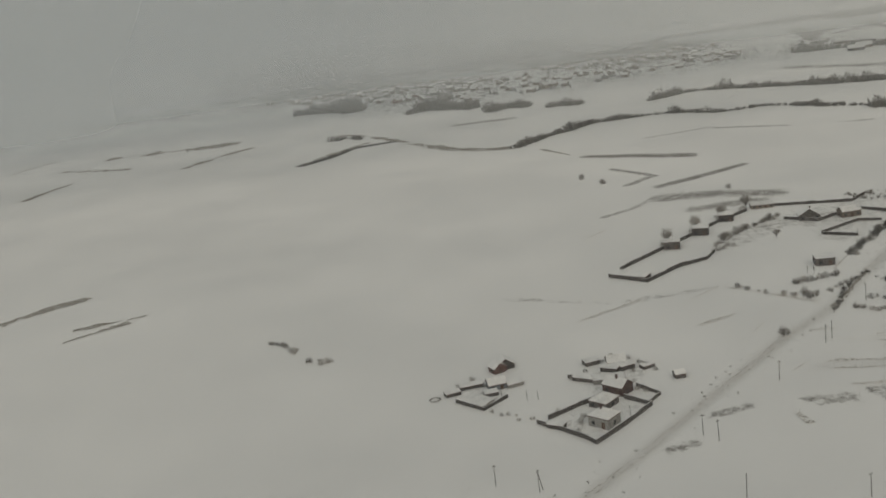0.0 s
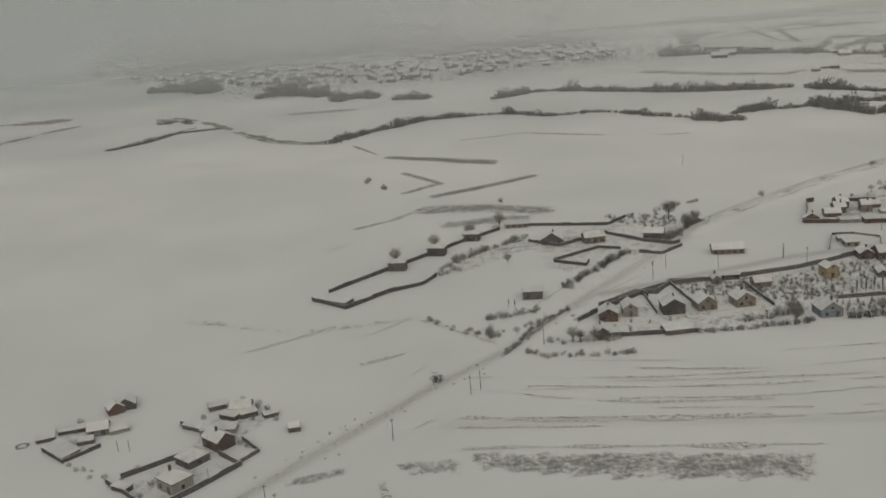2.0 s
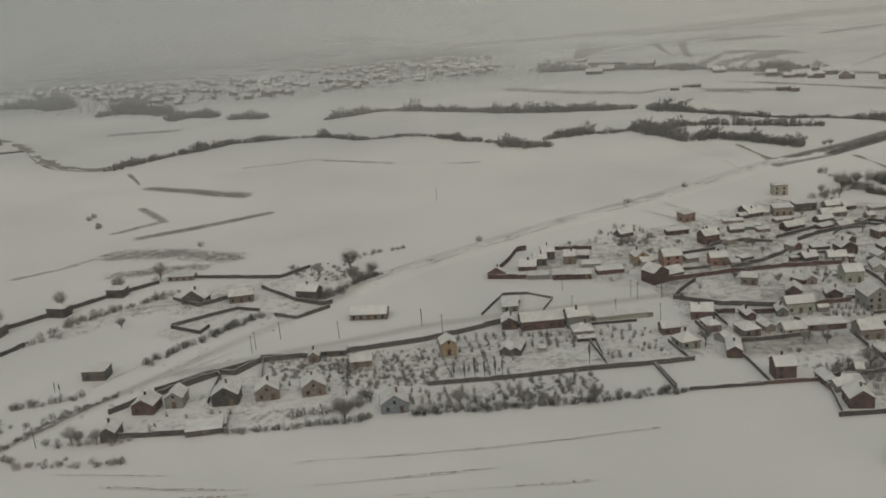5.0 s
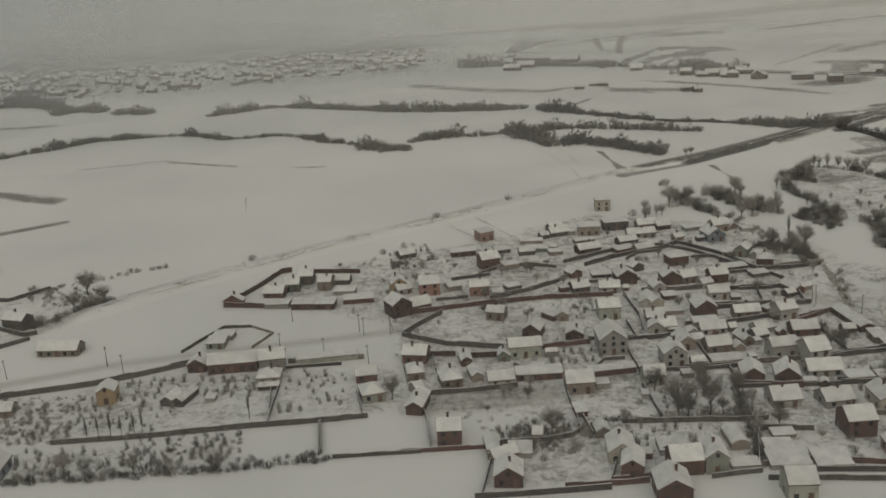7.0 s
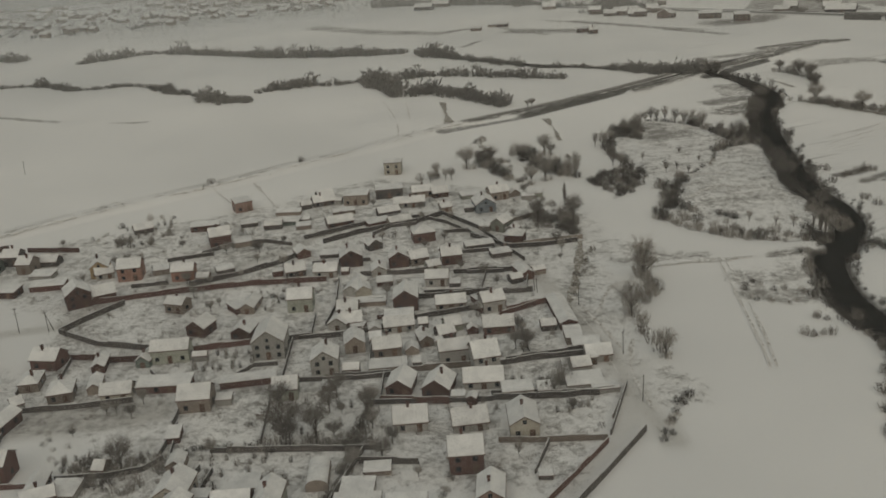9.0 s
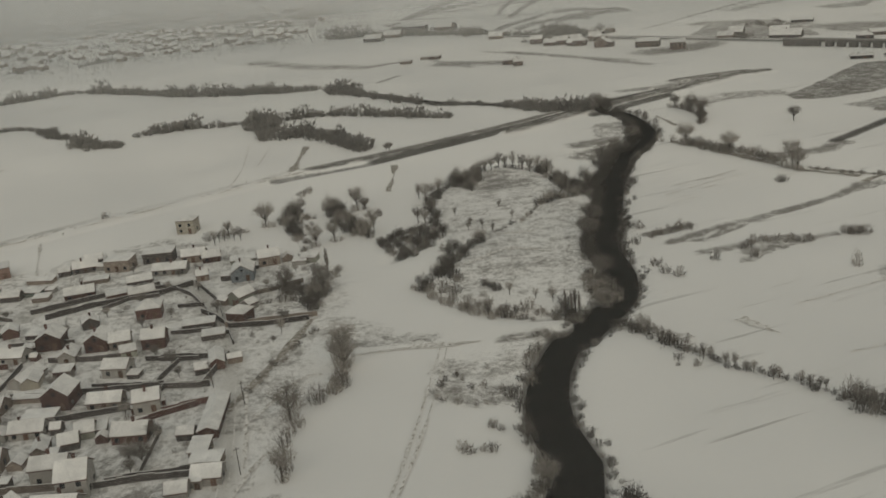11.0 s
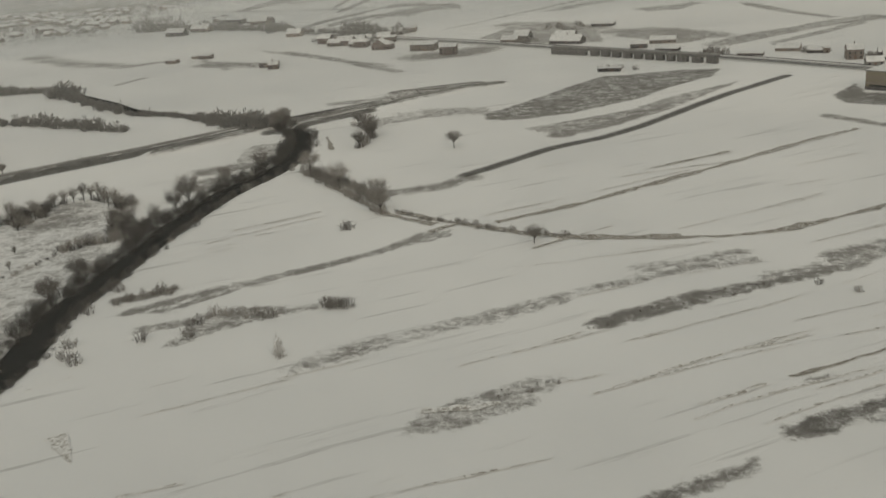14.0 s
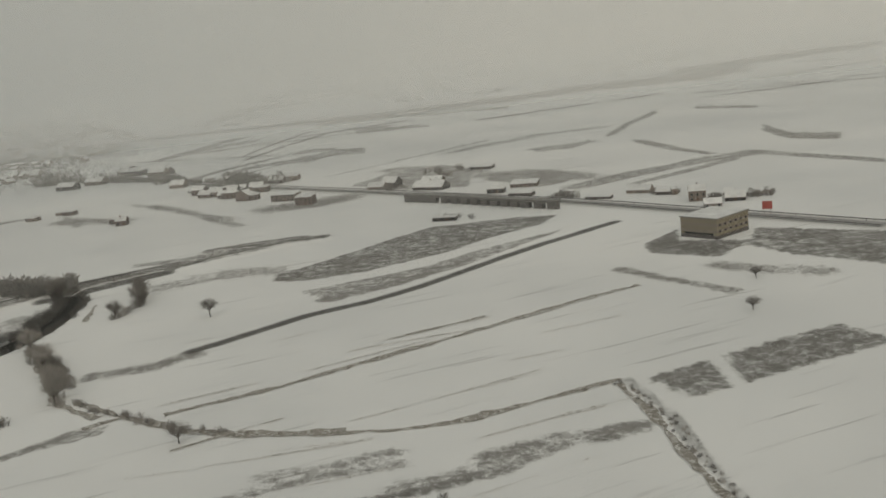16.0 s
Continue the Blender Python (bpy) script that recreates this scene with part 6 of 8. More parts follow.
HOMES += [  # upper right of the village
    (312.1, 318.6, 4.8, -5, 4.0, 2.2, "g", "grey"),
    (314.6, 305.6, 5.9, 1, 3.5, 1.8, "g", "tan"),
    (304.3, 302.4, 5.8, 1, 3.0, 1.2, "s", "grey"),
    (304.4, 297.3, 5.7, 4, 3.5, 1.4, "g", "grey"),
    (309.5, 290.1, 2.4, 12, 4.5, 1.6, "f", "tan"),
    (314.8, 295.8, 3.2, 13, 3.5, 1.2, "g", "sage"),
    (323.0, 302.9, 4.4, 12, 4.5, 2.8, "g", "grey"),
    (323.0, 293.0, 5.7, 0, 4.0, 1.8, "g", "brick"),
    (314.4, 282.1, 5.5, 5, 4.0, 3.2, "g", "grey"),
    (319.7, 277.6, 4.5, 9, 5.5, 3.6, "g", "grey"),
    (296.4, 289.5, 3.7, 5, 5.0, 2.2, "f", "tan"),
    (291.6, 280.8, 4.7, 1, 5.0, 3.6, "f", "grey"),
    (302.4, 286.6, 5.0, 5, 4.0, 2.2, "g", "tan"),
    (302.6, 281.1, 6.6, 1, 3.5, 0.8, "s", "tan"),
]
HOMES += [  # lower right of the village
    (304.4, 272.1, 4.3, -11, 5.5, 1.6, "f", "brick"),
    (310.5, 270.4, 4.6, -15, 5.5, 1.8, "f", "brick"),
    (314.1, 268.5, 2.3, -7, 1.8, 1.0, "s", "grey"),
    (316.2, 267.0, 1.6, -15, 1.8, 1.2, "f", "brick"),
    (318.6, 272.1, 6.6, -2, 4.5, 1.6, "g", "grey"),
    (306.5, 259.8, 5.2, 1, 5.0, 1.8, "g", "grey"),
    (315.7, 258.6, 5.4, 5, 5.0, 1.6, "g", "grey"),
    (323.6, 255.4, 4.4, -1, 6.5, 2.8, "f", "cream"),
    (314.4, 246.8, 4.9, 0, 5.5, 3.6, "g", "brick"),
    (293.2, 245.3, 3.1, 0, 6.5, 0.8, "t", "tan"),
    (323.9, 268.2, 5.1, 0, 3.5, 1.2, "s", "grey"),
    (339.0, 278.2, 4.4, 1, 4.0, 1.4, "g", "grey"),
    (335.1, 268.9, 6.1, 1, 4.0, 1.0, "s", "grey"),
    (337.6, 283.0, 4.9, -2, 3.0, 1.2, "s", "tan"),
]
HOMES += [  # lower right of the village
    (273.4, 238.4, 3.6, -14, 5.5, 2.8, "f", "brick"),
    (282.4, 238.4, 5.1, 0, 5.0, 3.0, "g", "brick"),
    (287.0, 238.1, 3.6, -5, 6.0, 3.4, "f", "sage"),
    (278.2, 230.2, 5.3, -4, 6.0, 3.0, "f", "brick"),
    (297.0, 228.2, 4.4, -4, 5.0, 3.4, "g", "sage"),
    (291.9, 238.6, 4.6, -1, 2.5, 0.8, "s", "grey"),
    (298.9, 237.8, 6.5, -4, 4.5, 0.8, "s", "grey"),
    (305.6, 236.8, 5.7, -3, 4.5, 0.8, "s", "grey"),
]
HOMES += [  # middle front rows
    (272.9, 243.8, 4.5, -6, 6.0, 2.4, "f", "cream"),
    (271.6, 253.2, 2.6, 0, 3.5, 1.2, "f", "tan"),
    (269.3, 261.8, 2.2, 3, 3.5, 1.0, "s", "brick"),
    (270.8, 271.3, 5.3, 0, 5.0, 2.8, "g", "tan"),
    (282.2, 267.1, 1.4, -8, 2.0, 1.0, "s", "grey"),
    (285.6, 272.9, 4.1, 1, 4.0, 2.4, "g", "sage"),
    (292.6, 275.3, 2.2, 0, 2.0, 1.0, "s", "tan"),
    (200.3, 292.9, 10.4, 2, 5.0, 2.6, "g", "brick"),
    (208.9, 292.0, 5.4, 6, 4.5, 3.4, "g", "grey"),
    (208.9, 285.2, 4.8, 0, 4.5, 1.8, "h", "grey"),
    (220.1, 295.8, 13.2, 5, 2.5, 1.2, "s", "sage"),
    (238.8, 292.0, 5.2, -13, 4.5, 2.4, "g", "brick"),
    (229.1, 283.5, 4.3, 3, 3.5, 2.0, "g", "brick"),
    (231.0, 273.8, 4.5, 13, 5.0, 2.0, "h", "sage"),
]
HOMES += [  # middle front rows
    (239.2, 283.4, 3.4, 5, 5.0, 1.8, "h", "tan"),
    (246.4, 278.4, 4.2, 10, 5.0, 2.0, "h", "tan"),
    (238.6, 267.0, 3.2, -14, 7.0, 2.0, "f", "brick"),
    (244.7, 253.5, 4.2, -3, 4.5, 3.6, "g", "brick"),
    (249.8, 288.9, 2.3, 5, 5.0, 1.6, "f", "brick"),
    (257.6, 289.9, 2.6, -9, 4.0, 1.6, "f", "green"),
    (251.5, 280.8, 2.4, 9, 5.0, 1.2, "f", "tan"),
    (256.1, 277.6, 5.2, 3, 4.0, 1.6, "g", "cream"),
    (263.8, 279.2, 9.2, -2, 3.5, 1.4, "s", "brick"),
    (278.5, 279.1, 9.7, 5, 2.5, 1.2, "s", "brick"),
    (252.4, 247.9, 2.6, 4, 6.0, 1.6, "f", "brick"),
]
HOMES += [  # street front to the west
    (128.9, 262.7, 5.6, 0, 5.0, 2.8, "f", "slate"),
    (137.7, 263.5, 5.0, 7, 5.0, 2.4, "f", "tan"),
    (147.6, 263.7, 5.1, 7, 5.0, 2.4, "f", "tan"),
    (164.9, 251.9, 5.6, 2, 5.5, 2.3, "f", "blue"),
    (128.8, 251.7, 4.6, 6, 4.0, 1.0, "s", "grey"),
    (145.8, 282.9, 2.5, -2, 3.5, 1.8, "f", "tan"),
    (150.2, 285.9, 5.8, -2, 2.5, 1.6, "s", "slate"),
    (157.0, 278.0, 4.8, 2, 4.0, 1.4, "g", "tan"),
    (177.1, 281.2, 3.6, 6, 4.5, 3.2, "f", "ochre"),
    (189.7, 278.4, 2.6, -13, 5.0, 1.2, "f", "slate"),
    (192.0, 277.8, 2.3, -18, 6.5, 1.2, "f", "slate"),
    (192.4, 294.5, 3.9, -4, 4.5, 2.2, "f", "brick"),
    (198.2, 278.8, 1.9, -6, 2.0, 0.8, "s", "grey"),
    (111.8, 261.6, 4.8, -8, 5.0, 2.4, "f", "brick"),
]
HOMES += [  # street front to the west
    (117.9, 263.8, 3.7, -3, 5.0, 2.6, "f", "grey"),
    (108.1, 249.4, 3.0, -2, 5.0, 2.4, "f", "slate"),
    (127.0, 249.3, 7.3, 5, 4.0, 1.2, "s", "slate"),
    (253.5, 238.3, 4.6, -7, 5.0, 2.4, "f", "brick"),
    (251.4, 247.2, 2.9, -68, 4.5, 1.4, "f", "tan"),
    (251.2, 214.5, 3.5, -7, 5.0, 2.8, "f", "tan"),
]
HOMES += [  # farmsteads north of the lane
    (139.4, 330.9, 6.3, -22, 4.0, 3.0, "g", "slate"),
    (157.4, 310.1, 9.5, -7, 4.5, 1.8, "g", "tan"),
    (121.1, 332.9, 6.8, 8, 4.0, 2.4, "g", "tan"),
    (107.3, 334.6, 7.1, -12, 4.0, 2.0, "f", "slate"),
    (95.0, 283.2, 5.5, -6, 4.5, 2.6, "s", "slate"),
    (56.9, 319.4, 5.3, -10, 4.0, 3.0, "o", "slate"),
    (69.3, 333.1, 5.5, -16, 4.0, 3.0, "o", "slate"),
    (81.8, 347.2, 5.2, -11, 4.0, 2.8, "o", "slate"),
    (98.3, 359.4, 8.1, -4, 4.0, 1.4, "s", "tan"),
    (38.0, 293.3, 12.0, -37, 4.0, 1.2, "s", "slate"),
    (193.9, 307.5, 4.1, -3, 4.0, 1.4, "s", "sage"),
    (194.4, 313.1, 4.9, -11, 3.0, 1.0, "s", "tan"),
]
HOMES += [  # field compounds beside the track
    (-2.2, 230.9, 4.4, 14, 4.0, 1.2, "f", "slate"),
    (-15.2, 217.3, 3.8, 20, 2.0, 0.8, "s", "slate"),
    (-10.9, 220.8, 5.7, 13, 2.0, 0.8, "s", "slate"),
    (-4.6, 218.6, 4.3, 13, 3.5, 1.6, "g", "blue"),
    (-11.4, 210.4, 8.6, -43, 4.0, 0.9, "s", "slate"),
    (16.0, 192.0, 5.1, -42, 4.6, 2.6, "h", "grey"),
    (17.0, 201.6, 4.6, -42, 5.0, 1.5, "h", "slate"),
    (21.2, 208.1, 5.5, -45, 4.2, 2.4, "g", "brick"),
    (21.4, 214.6, 7.5, -3, 3.0, 1.0, "s", "grey"),
    (24.6, 223.7, 4.8, 2, 3.6, 1.3, "g", "slate"),
    (19.1, 226.7, 3.7, 19, 2.5, 1.0, "s", "slate"),
    (37.6, 212.6, 2.5, 7, 2.2, 1.0, "g", "slate"),
    (-3.6, 229.1, 3.5, 31, 3.0, 1.6, "f", "brick"),
]
HOMES += [  # houses between the fields and the highway
    (301.5, 409.3, 5.0, -6, 4.5, 4.2, "u", "cream"),
    (403.9, 677.6, 7.3, -6, 5.0, 3.0, "s", "brick"),
    (358.1, 731.7, 7.0, -17, 4.0, 1.8, "s", "tan"),
    (479.4, 695.4, 12.7, -18, 8.0, 4.2, "s", "tan"),
    (491.9, 675.5, 8.0, -10, 8.0, 5.0, "s", "brick"),
    (424.0, 755.7, 7.5, -20, 6.0, 4.0, "g", "brick"),
    (436.9, 740.0, 8.7, -22, 6.0, 3.6, "g", "brick"),
    (446.2, 727.0, 7.3, -20, 6.0, 4.0, "h", "brick"),
    (456.8, 711.4, 7.7, -21, 6.0, 3.8, "f", "brick"),
    (458.1, 744.8, 7.5, -5, 6.0, 4.0, "g", "tan"),
    (466.8, 785.1, 12.8, -28, 8.0, 4.0, "s", "tan"),
    (447.8, 752.1, 6.9, -2, 6.0, 2.2, "g", "slate"),
    (555.9, 596.2, 9.3, -15, 3.0, 1.6, "s", "slate"),
    (650.2, 582.2, 6.1, -12, 6.0, 4.4, "g", "tan"),
]
HOMES += [  # houses between the fields and the highway
    (651.5, 566.8, 6.3, -13, 5.0, 1.4, "g", "grey"),
    (661.8, 574.3, 7.3, -17, 6.0, 1.6, "g", "slate"),
    (579.8, 653.5, 7.6, -14, 6.0, 2.6, "h", "slate"),
    (593.3, 664.3, 12.2, -15, 9.0, 2.2, "s", "tan"),
    (549.5, 683.8, 16.2, -31, 8.0, 2.0, "g", "slate"),
    (634.8, 614.6, 9.8, -29, 6.0, 1.6, "g", "tan"),
    (617.8, 611.1, 10.6, -28, 4.0, 1.2, "s", "slate"),
    (662.8, 585.5, 4.0, -19, 5.0, 1.6, "g", "slate"),
    (523.8, 704.6, 9.0, -26, 6.0, 1.6, "g", "tan"),
    (333.4, 925.0, 16.2, -29, 8.0, 3.0, "s", "tan"),
    (366.4, 891.4, 15.1, -29, 8.0, 3.0, "g", "slate"),
]
HOMES += [  # crowded sheds and cottages
    (283.5, 388.6, 4.5, 21, 3.5, 1.2, "g", "slate"),
    (289.4, 373.1, 5.8, 11, 3.0, 1.0, "s", "tan"),
    (279.6, 363.9, 3.8, 5, 3.0, 1.0, "s", "tan"),
    (299.1, 361.6, 6.0, 24, 3.0, 1.1, "s", "brick"),
    (274.1, 376.8, 6.6, -6, 2.5, 0.9, "s", "tan"),
    (298.5, 344.4, 3.5, 22, 3.0, 1.4, "f", "slate"),
    (288.2, 341.3, 5.1, 0, 3.0, 0.9, "s", "slate"),
    (236.9, 338.0, 4.0, 21, 3.5, 1.4, "g", "grey"),
    (306.5, 375.1, 8.2, 1, 4.0, 1.4, "g", "grey"),
    (316.1, 369.1, 2.8, 13, 3.0, 1.4, "g", "tan"),
    (299.8, 327.1, 3.3, 5, 4.5, 1.4, "f", "grey"),
    (296.8, 316.8, 3.3, 9, 4.5, 1.2, "f", "cream"),
    (301.1, 321.3, 3.4, 3, 3.0, 1.0, "s", "brick"),
    (322.7, 339.1, 6.7, 9, 3.0, 1.1, "s", "slate"),
]
HOMES += [  # the corner by the lane
    (317.0, 237.6, 3.7, -6, 5.5, 2.3, "f", "rose"),
    (325.2, 244.0, 2.0, -3, 1.6, 0.7, "s", "slate"),
]
HOMES += [  # more sheds
    (327.2, 332.9, 4.6, 11, 3.0, 1.0, "s", "slate"),
    (298.6, 311.1, 5.7, -2, 2.5, 0.9, "s", "tan"),
    (321.1, 308.1, 3.1, 25, 2.5, 1.0, "s", "brick"),
    (295.1, 300.6, 4.2, 4, 4.0, 1.6, "g", "tan"),
    (300.1, 292.4, 2.4, 5, 3.0, 1.2, "s", "grey"),
    (313.4, 292.4, 3.3, 16, 3.5, 1.2, "g", "slate"),
    (298.8, 242.2, 4.7, -6, 4.0, 0.9, "s", "grey"),
    (301.6, 248.1, 3.9, -1, 2.5, 0.7, "s", "tan"),
    (256.4, 247.9, 4.1, -6, 4.0, 0.9, "s", "grey"),
    (260.1, 253.7, 1.9, -9, 3.0, 1.2, "g", "tan"),
    (282.2, 245.2, 5.2, -3, 4.5, 1.0, "s", "grey"),
    (209.2, 282.8, 4.3, 1, 2.0, 0.8, "s", "slate"),
    (240.0, 276.6, 2.1, 31, 3.0, 1.2, "g", "grey"),
]
HOMES += [  # more sheds
    (237.7, 370.2, 4.8, 22, 3.5, 1.2, "g", "slate"),
    (249.7, 338.0, 3.6, 11, 3.0, 1.2, "s", "tan"),
    (264.9, 335.9, 4.0, 21, 3.0, 1.0, "s", "slate"),
    (271.6, 365.8, 4.6, 2, 3.0, 1.2, "g", "slate"),
    (304.4, 360.9, 5.9, 21, 3.0, 1.2, "g", "tan"),
    (310.2, 383.6, 5.8, 6, 4.0, 2.0, "g", "tan"),
]
HOMES += [  # by the stream
    (323.5, 379.5, 6.1, 11, 3.0, 1.0, "s", "sage"),
    (301.4, 368.9, 5.8, 16, 3.5, 1.2, "g", "slate"),
    (315.0, 382.6, 4.3, 12, 3.5, 1.4, "g", "brick"),
    (273.1, 312.8, 4.9, 37, 4.0, 1.2, "s", "brick"),
    (327.1, 354.4, 4.0, -1, 2.5, 0.9, "s", "grey"),
    (337.9, 374.9, 3.4, 0, 3.0, 1.0, "s", "grey"),
    (335.5, 274.9, 3.3, 7, 3.5, 1.2, "g", "grey"),
    (337.9, 277.5, 1.2, 0, 3.0, 1.4, "s", "grey"),
    (338.1, 267.3, 4.4, 3, 2.5, 0.8, "s", "grey"),
    (322.9, 304.1, 5.7, 26, 2.5, 1.2, "s", "brick"),
]
HOMES += [  # along the highway
    (430.8, 741.0, 7.9, -23, 6.0, 2.6, "g", "tan"),
    (443.1, 730.5, 6.8, -21, 6.0, 2.4, "g", "brick"),
    (459.5, 711.6, 7.3, -23, 6.0, 3.4, "h", "brick"),
    (460.6, 741.5, 7.9, -10, 6.0, 3.6, "s", "tan"),
    (463.8, 775.0, 8.5, -11, 6.0, 2.6, "g", "brick"),
    (471.6, 781.0, 7.7, -8, 8.0, 3.4, "s", "tan"),
    (443.4, 747.5, 8.0, -10, 6.0, 2.6, "g", "slate"),
    (530.2, 707.9, 7.9, -25, 8.0, 3.0, "g", "slate"),
    (551.4, 699.0, 10.2, -19, 8.0, 2.6, "g", "tan"),
    (577.6, 740.8, 12.1, -23, 8.0, 2.0, "s", "slate"),
    (589.2, 639.0, 10.5, -28, 5.0, 1.6, "s", "slate"),
    (643.3, 603.9, 7.8, -27, 5.0, 1.6, "g", "slate"),
    (646.6, 601.5, 2.2, 0, 3.0, 3.0, "s", "tan"),
]
HOMES += [  # further along
    (343.9, 901.1, 17.7, -15, 9.0, 4.5, "s", "slate"),
    (366.5, 884.2, 12.2, -17, 8.0, 3.6, "g", "tan"),
    (329.6, 867.5, 13.2, -18, 8.0, 3.2, "g", "tan"),
    (317.0, 850.4, 12.9, -17, 8.0, 3.2, "g", "slate"),
    (401.2, 800.8, 9.0, -12, 7.0, 2.8, "g", "tan"),
    (362.7, 727.4, 6.3, -18, 5.0, 2.6, "s", "brick"),
    (346.3, 720.2, 5.9, -17, 5.0, 2.2, "s", "tan"),
    (408.1, 670.2, 4.9, 0, 5.0, 3.0, "g", "brick"),
]
HOMES += [  # clutter of the field compounds
    (22.1, 221.2, 4.2, -30, 3.0, 1.0, "s", "slate"),
    (26.9, 221.6, 3.7, 22, 3.0, 1.0, "s", "slate"),
    (15.7, 217.2, 6.1, -32, 2.5, 0.9, "s", "slate"),
    (-0.2, 219.2, 4.0, 23, 2.5, 0.8, "s", "grey"),
    (-6.1, 214.9, 3.3, 14, 2.0, 0.8, "s", "slate"),
    (6.8, 193.6, 3.8, -32, 2.0, 0.9, "s", "slate"),
    (31.8, 220.7, 3.1, 25, 2.0, 0.8, "s", "slate"),
]
hr = random.Random(8)
for x, y, w, rot, d, h, kind, wall in HOMES:
    # beyond y 600 brick takes a duller colour that imitates haze
    house(x, y, w, rot, d, h * (0.75 if y > 600 else 0.88 if h > 1.5 else 1.0), kind, {"brick": "umber"}.get(wall, wall) if y > 600 else wall, hr)


# ---------------------------------------------------------------- boundary walls
def boundary(pts, high=1.0, thick=0.22, wall="brick", label=""):
    b, cap = Build(), Build()
    r = random.Random(len(pts) * 7 + int(pts[0][0]))
    for (ax, ay), (bx, by) in zip(pts, pts[1:]):
        d = math.hypot(bx - ax, by - ay)
        n = max(1, round(d / 3.0))
        ux, uy = (bx - ax) / d, (by - ay) / d
        for k in range(n):
            hgt = high * 1.12 * r.uniform(0.88, 1.1)
            x0, y0, x1, y1 = ax + ux * d * k / n, ay + uy * d * k / n, ax + ux * d * (k + 1) / n, ay + uy * d * (k + 1) / n
            z = gz((x0 + x1) / 2, (y0 + y1) / 2)
            for bb, t, za, zb in ((b, thick / 2, z - 0.4, z + hgt), (cap, thick / 2 - 0.055, z + hgt + 0.004, z + hgt + 0.06)):
                bb.add([(x0 + s * uy * t, y0 - s * ux * t, zz) for zz in (za, zb) for s in (1, -1)] + [(x1 + s * uy * t, y1 - s * ux * t, zz) for zz in (za, zb) for s in (1, -1)],
                       [(0, 4, 6, 2), (5, 1, 3, 7), (2, 6, 7, 3), (1, 0, 2, 3), (4, 5, 7, 6)])
    ob = tagged(new("boundary_wall", b.done("boundary_wall", WALLS[wall])), label or "%s yard wall capped with snow" % WALL_WORDS[wall], "wall", "yard walls")
    part("snow_cap", cap.done("snow_cap", M_SNOW), ob, "strip of snow")
    return ob


YARD_WALLS = [
    (1.1, "slate", [(43.1, 288.0), (55.0, 299.1), (64.8, 303.7), (69.0, 311.0)]),
    (1.1, "slate", [(32.7, 297.9), (43.1, 288.0)]),
    (1.1, "slate", [(37.1, 303.7), (51.0, 317.7), (66.3, 333.9), (78.5, 347.2), (92.1, 358.4)]),
    (1.0, "slate", [(102.2, 361.2), (129.0, 354.6), (137.3, 363.7)]),
    (1.0, "slate", [(100.3, 340.7), (109.1, 332.1), (121.3, 340.3)]),
    (1.0, "slate", [(125.0, 345.4), (136.4, 330.9), (144.3, 325.1), (147.0, 326.5)]),
    (0.9, "slate", [(105.3, 316.9), (121.0, 326.9), (127.5, 323.9)]),
    (0.9, "slate", [(105.3, 315.8), (114.2, 309.3), (115.8, 313.9)]),
    (0.9, "slate", [(132.2, 318.7), (138.5, 315.3), (146.6, 322.7)]),
    (1.2, "slate", [(104.2, 263.2), (110.0, 268.9), (124.1, 280.0), (125.4, 277.2)]),
]
YARD_WALLS += [
    (1.2, "slate", [(111.4, 273.4), (124.1, 280.8), (133.0, 285.1), (133.1, 287.2), (144.7, 286.3), (152.9, 287.2), (155.3, 288.7)]),
    (1.0, "slate", [(108.4, 251.1), (119.1, 250.6), (131.6, 249.7)]),
    (0.8, "slate", [(133.7, 285.7), (135.7, 267.5)]),
    (0.8, "slate", [(124.7, 277.8), (124.8, 264.7)]),
    (0.8, "slate", [(152.9, 282.8), (154.5, 262.9)]),
    (1.2, "slate", [(116.4, 276.4), (123.0, 281.0), (128.4, 279.3), (133.1, 285.6), (143.3, 286.6)]),
    (1.2, "slate", [(153.0, 287.7), (171.2, 291.5), (181.1, 295.1), (191.2, 299.6)]),
    (1.0, "slate", [(171.6, 264.8), (188.4, 265.1), (205.4, 266.0), (224.8, 266.5)]),
    (1.1, "slate", [(194.0, 295.5), (205.1, 297.4)]),
    (1.0, "tan", [(211.6, 296.3), (228.0, 296.6)]),
    (0.6, "slate", [(209.4, 286.3), (211.2, 267.4)]),
    (0.6, "slate", [(220.8, 266.0), (221.9, 253.4)]),
]
YARD_WALLS += [
    (0.7, "slate", [(224.4, 251.9), (239.8, 252.0)]),
    (0.9, "slate", [(247.9, 235.6), (258.7, 235.7), (269.6, 236.0)]),
    (0.9, "brick", [(270.0, 238.4), (285.8, 239.2)]),
    (1.3, "brick", [(192.8, 341.4), (198.4, 354.4), (201.7, 364.0), (204.8, 364.9)]),
    (1.2, "brick", [(210.3, 362.5), (224.3, 359.1)]),
    (1.3, "brick", [(190.5, 337.1), (201.3, 334.6)]),
    (1.1, "slate", [(236.2, 308.5), (239.3, 313.5), (243.5, 318.9), (245.7, 321.7)]),
    (1.1, "slate", [(236.4, 308.5), (245.7, 301.4), (258.9, 296.6)]),
    (1.1, "brick", [(237.9, 322.9), (253.0, 325.3), (271.2, 327.6), (288.2, 327.1)]),
    (1.1, "slate", [(295.6, 328.6), (305.4, 327.4), (310.7, 327.3)]),
    (1.1, "slate", [(257.9, 329.3), (268.4, 334.3), (276.6, 340.3), (281.7, 346.8)]),
    (1.1, "slate", [(285.5, 352.1), (294.6, 357.6), (308.6, 362.1), (314.6, 366.7)]),
]
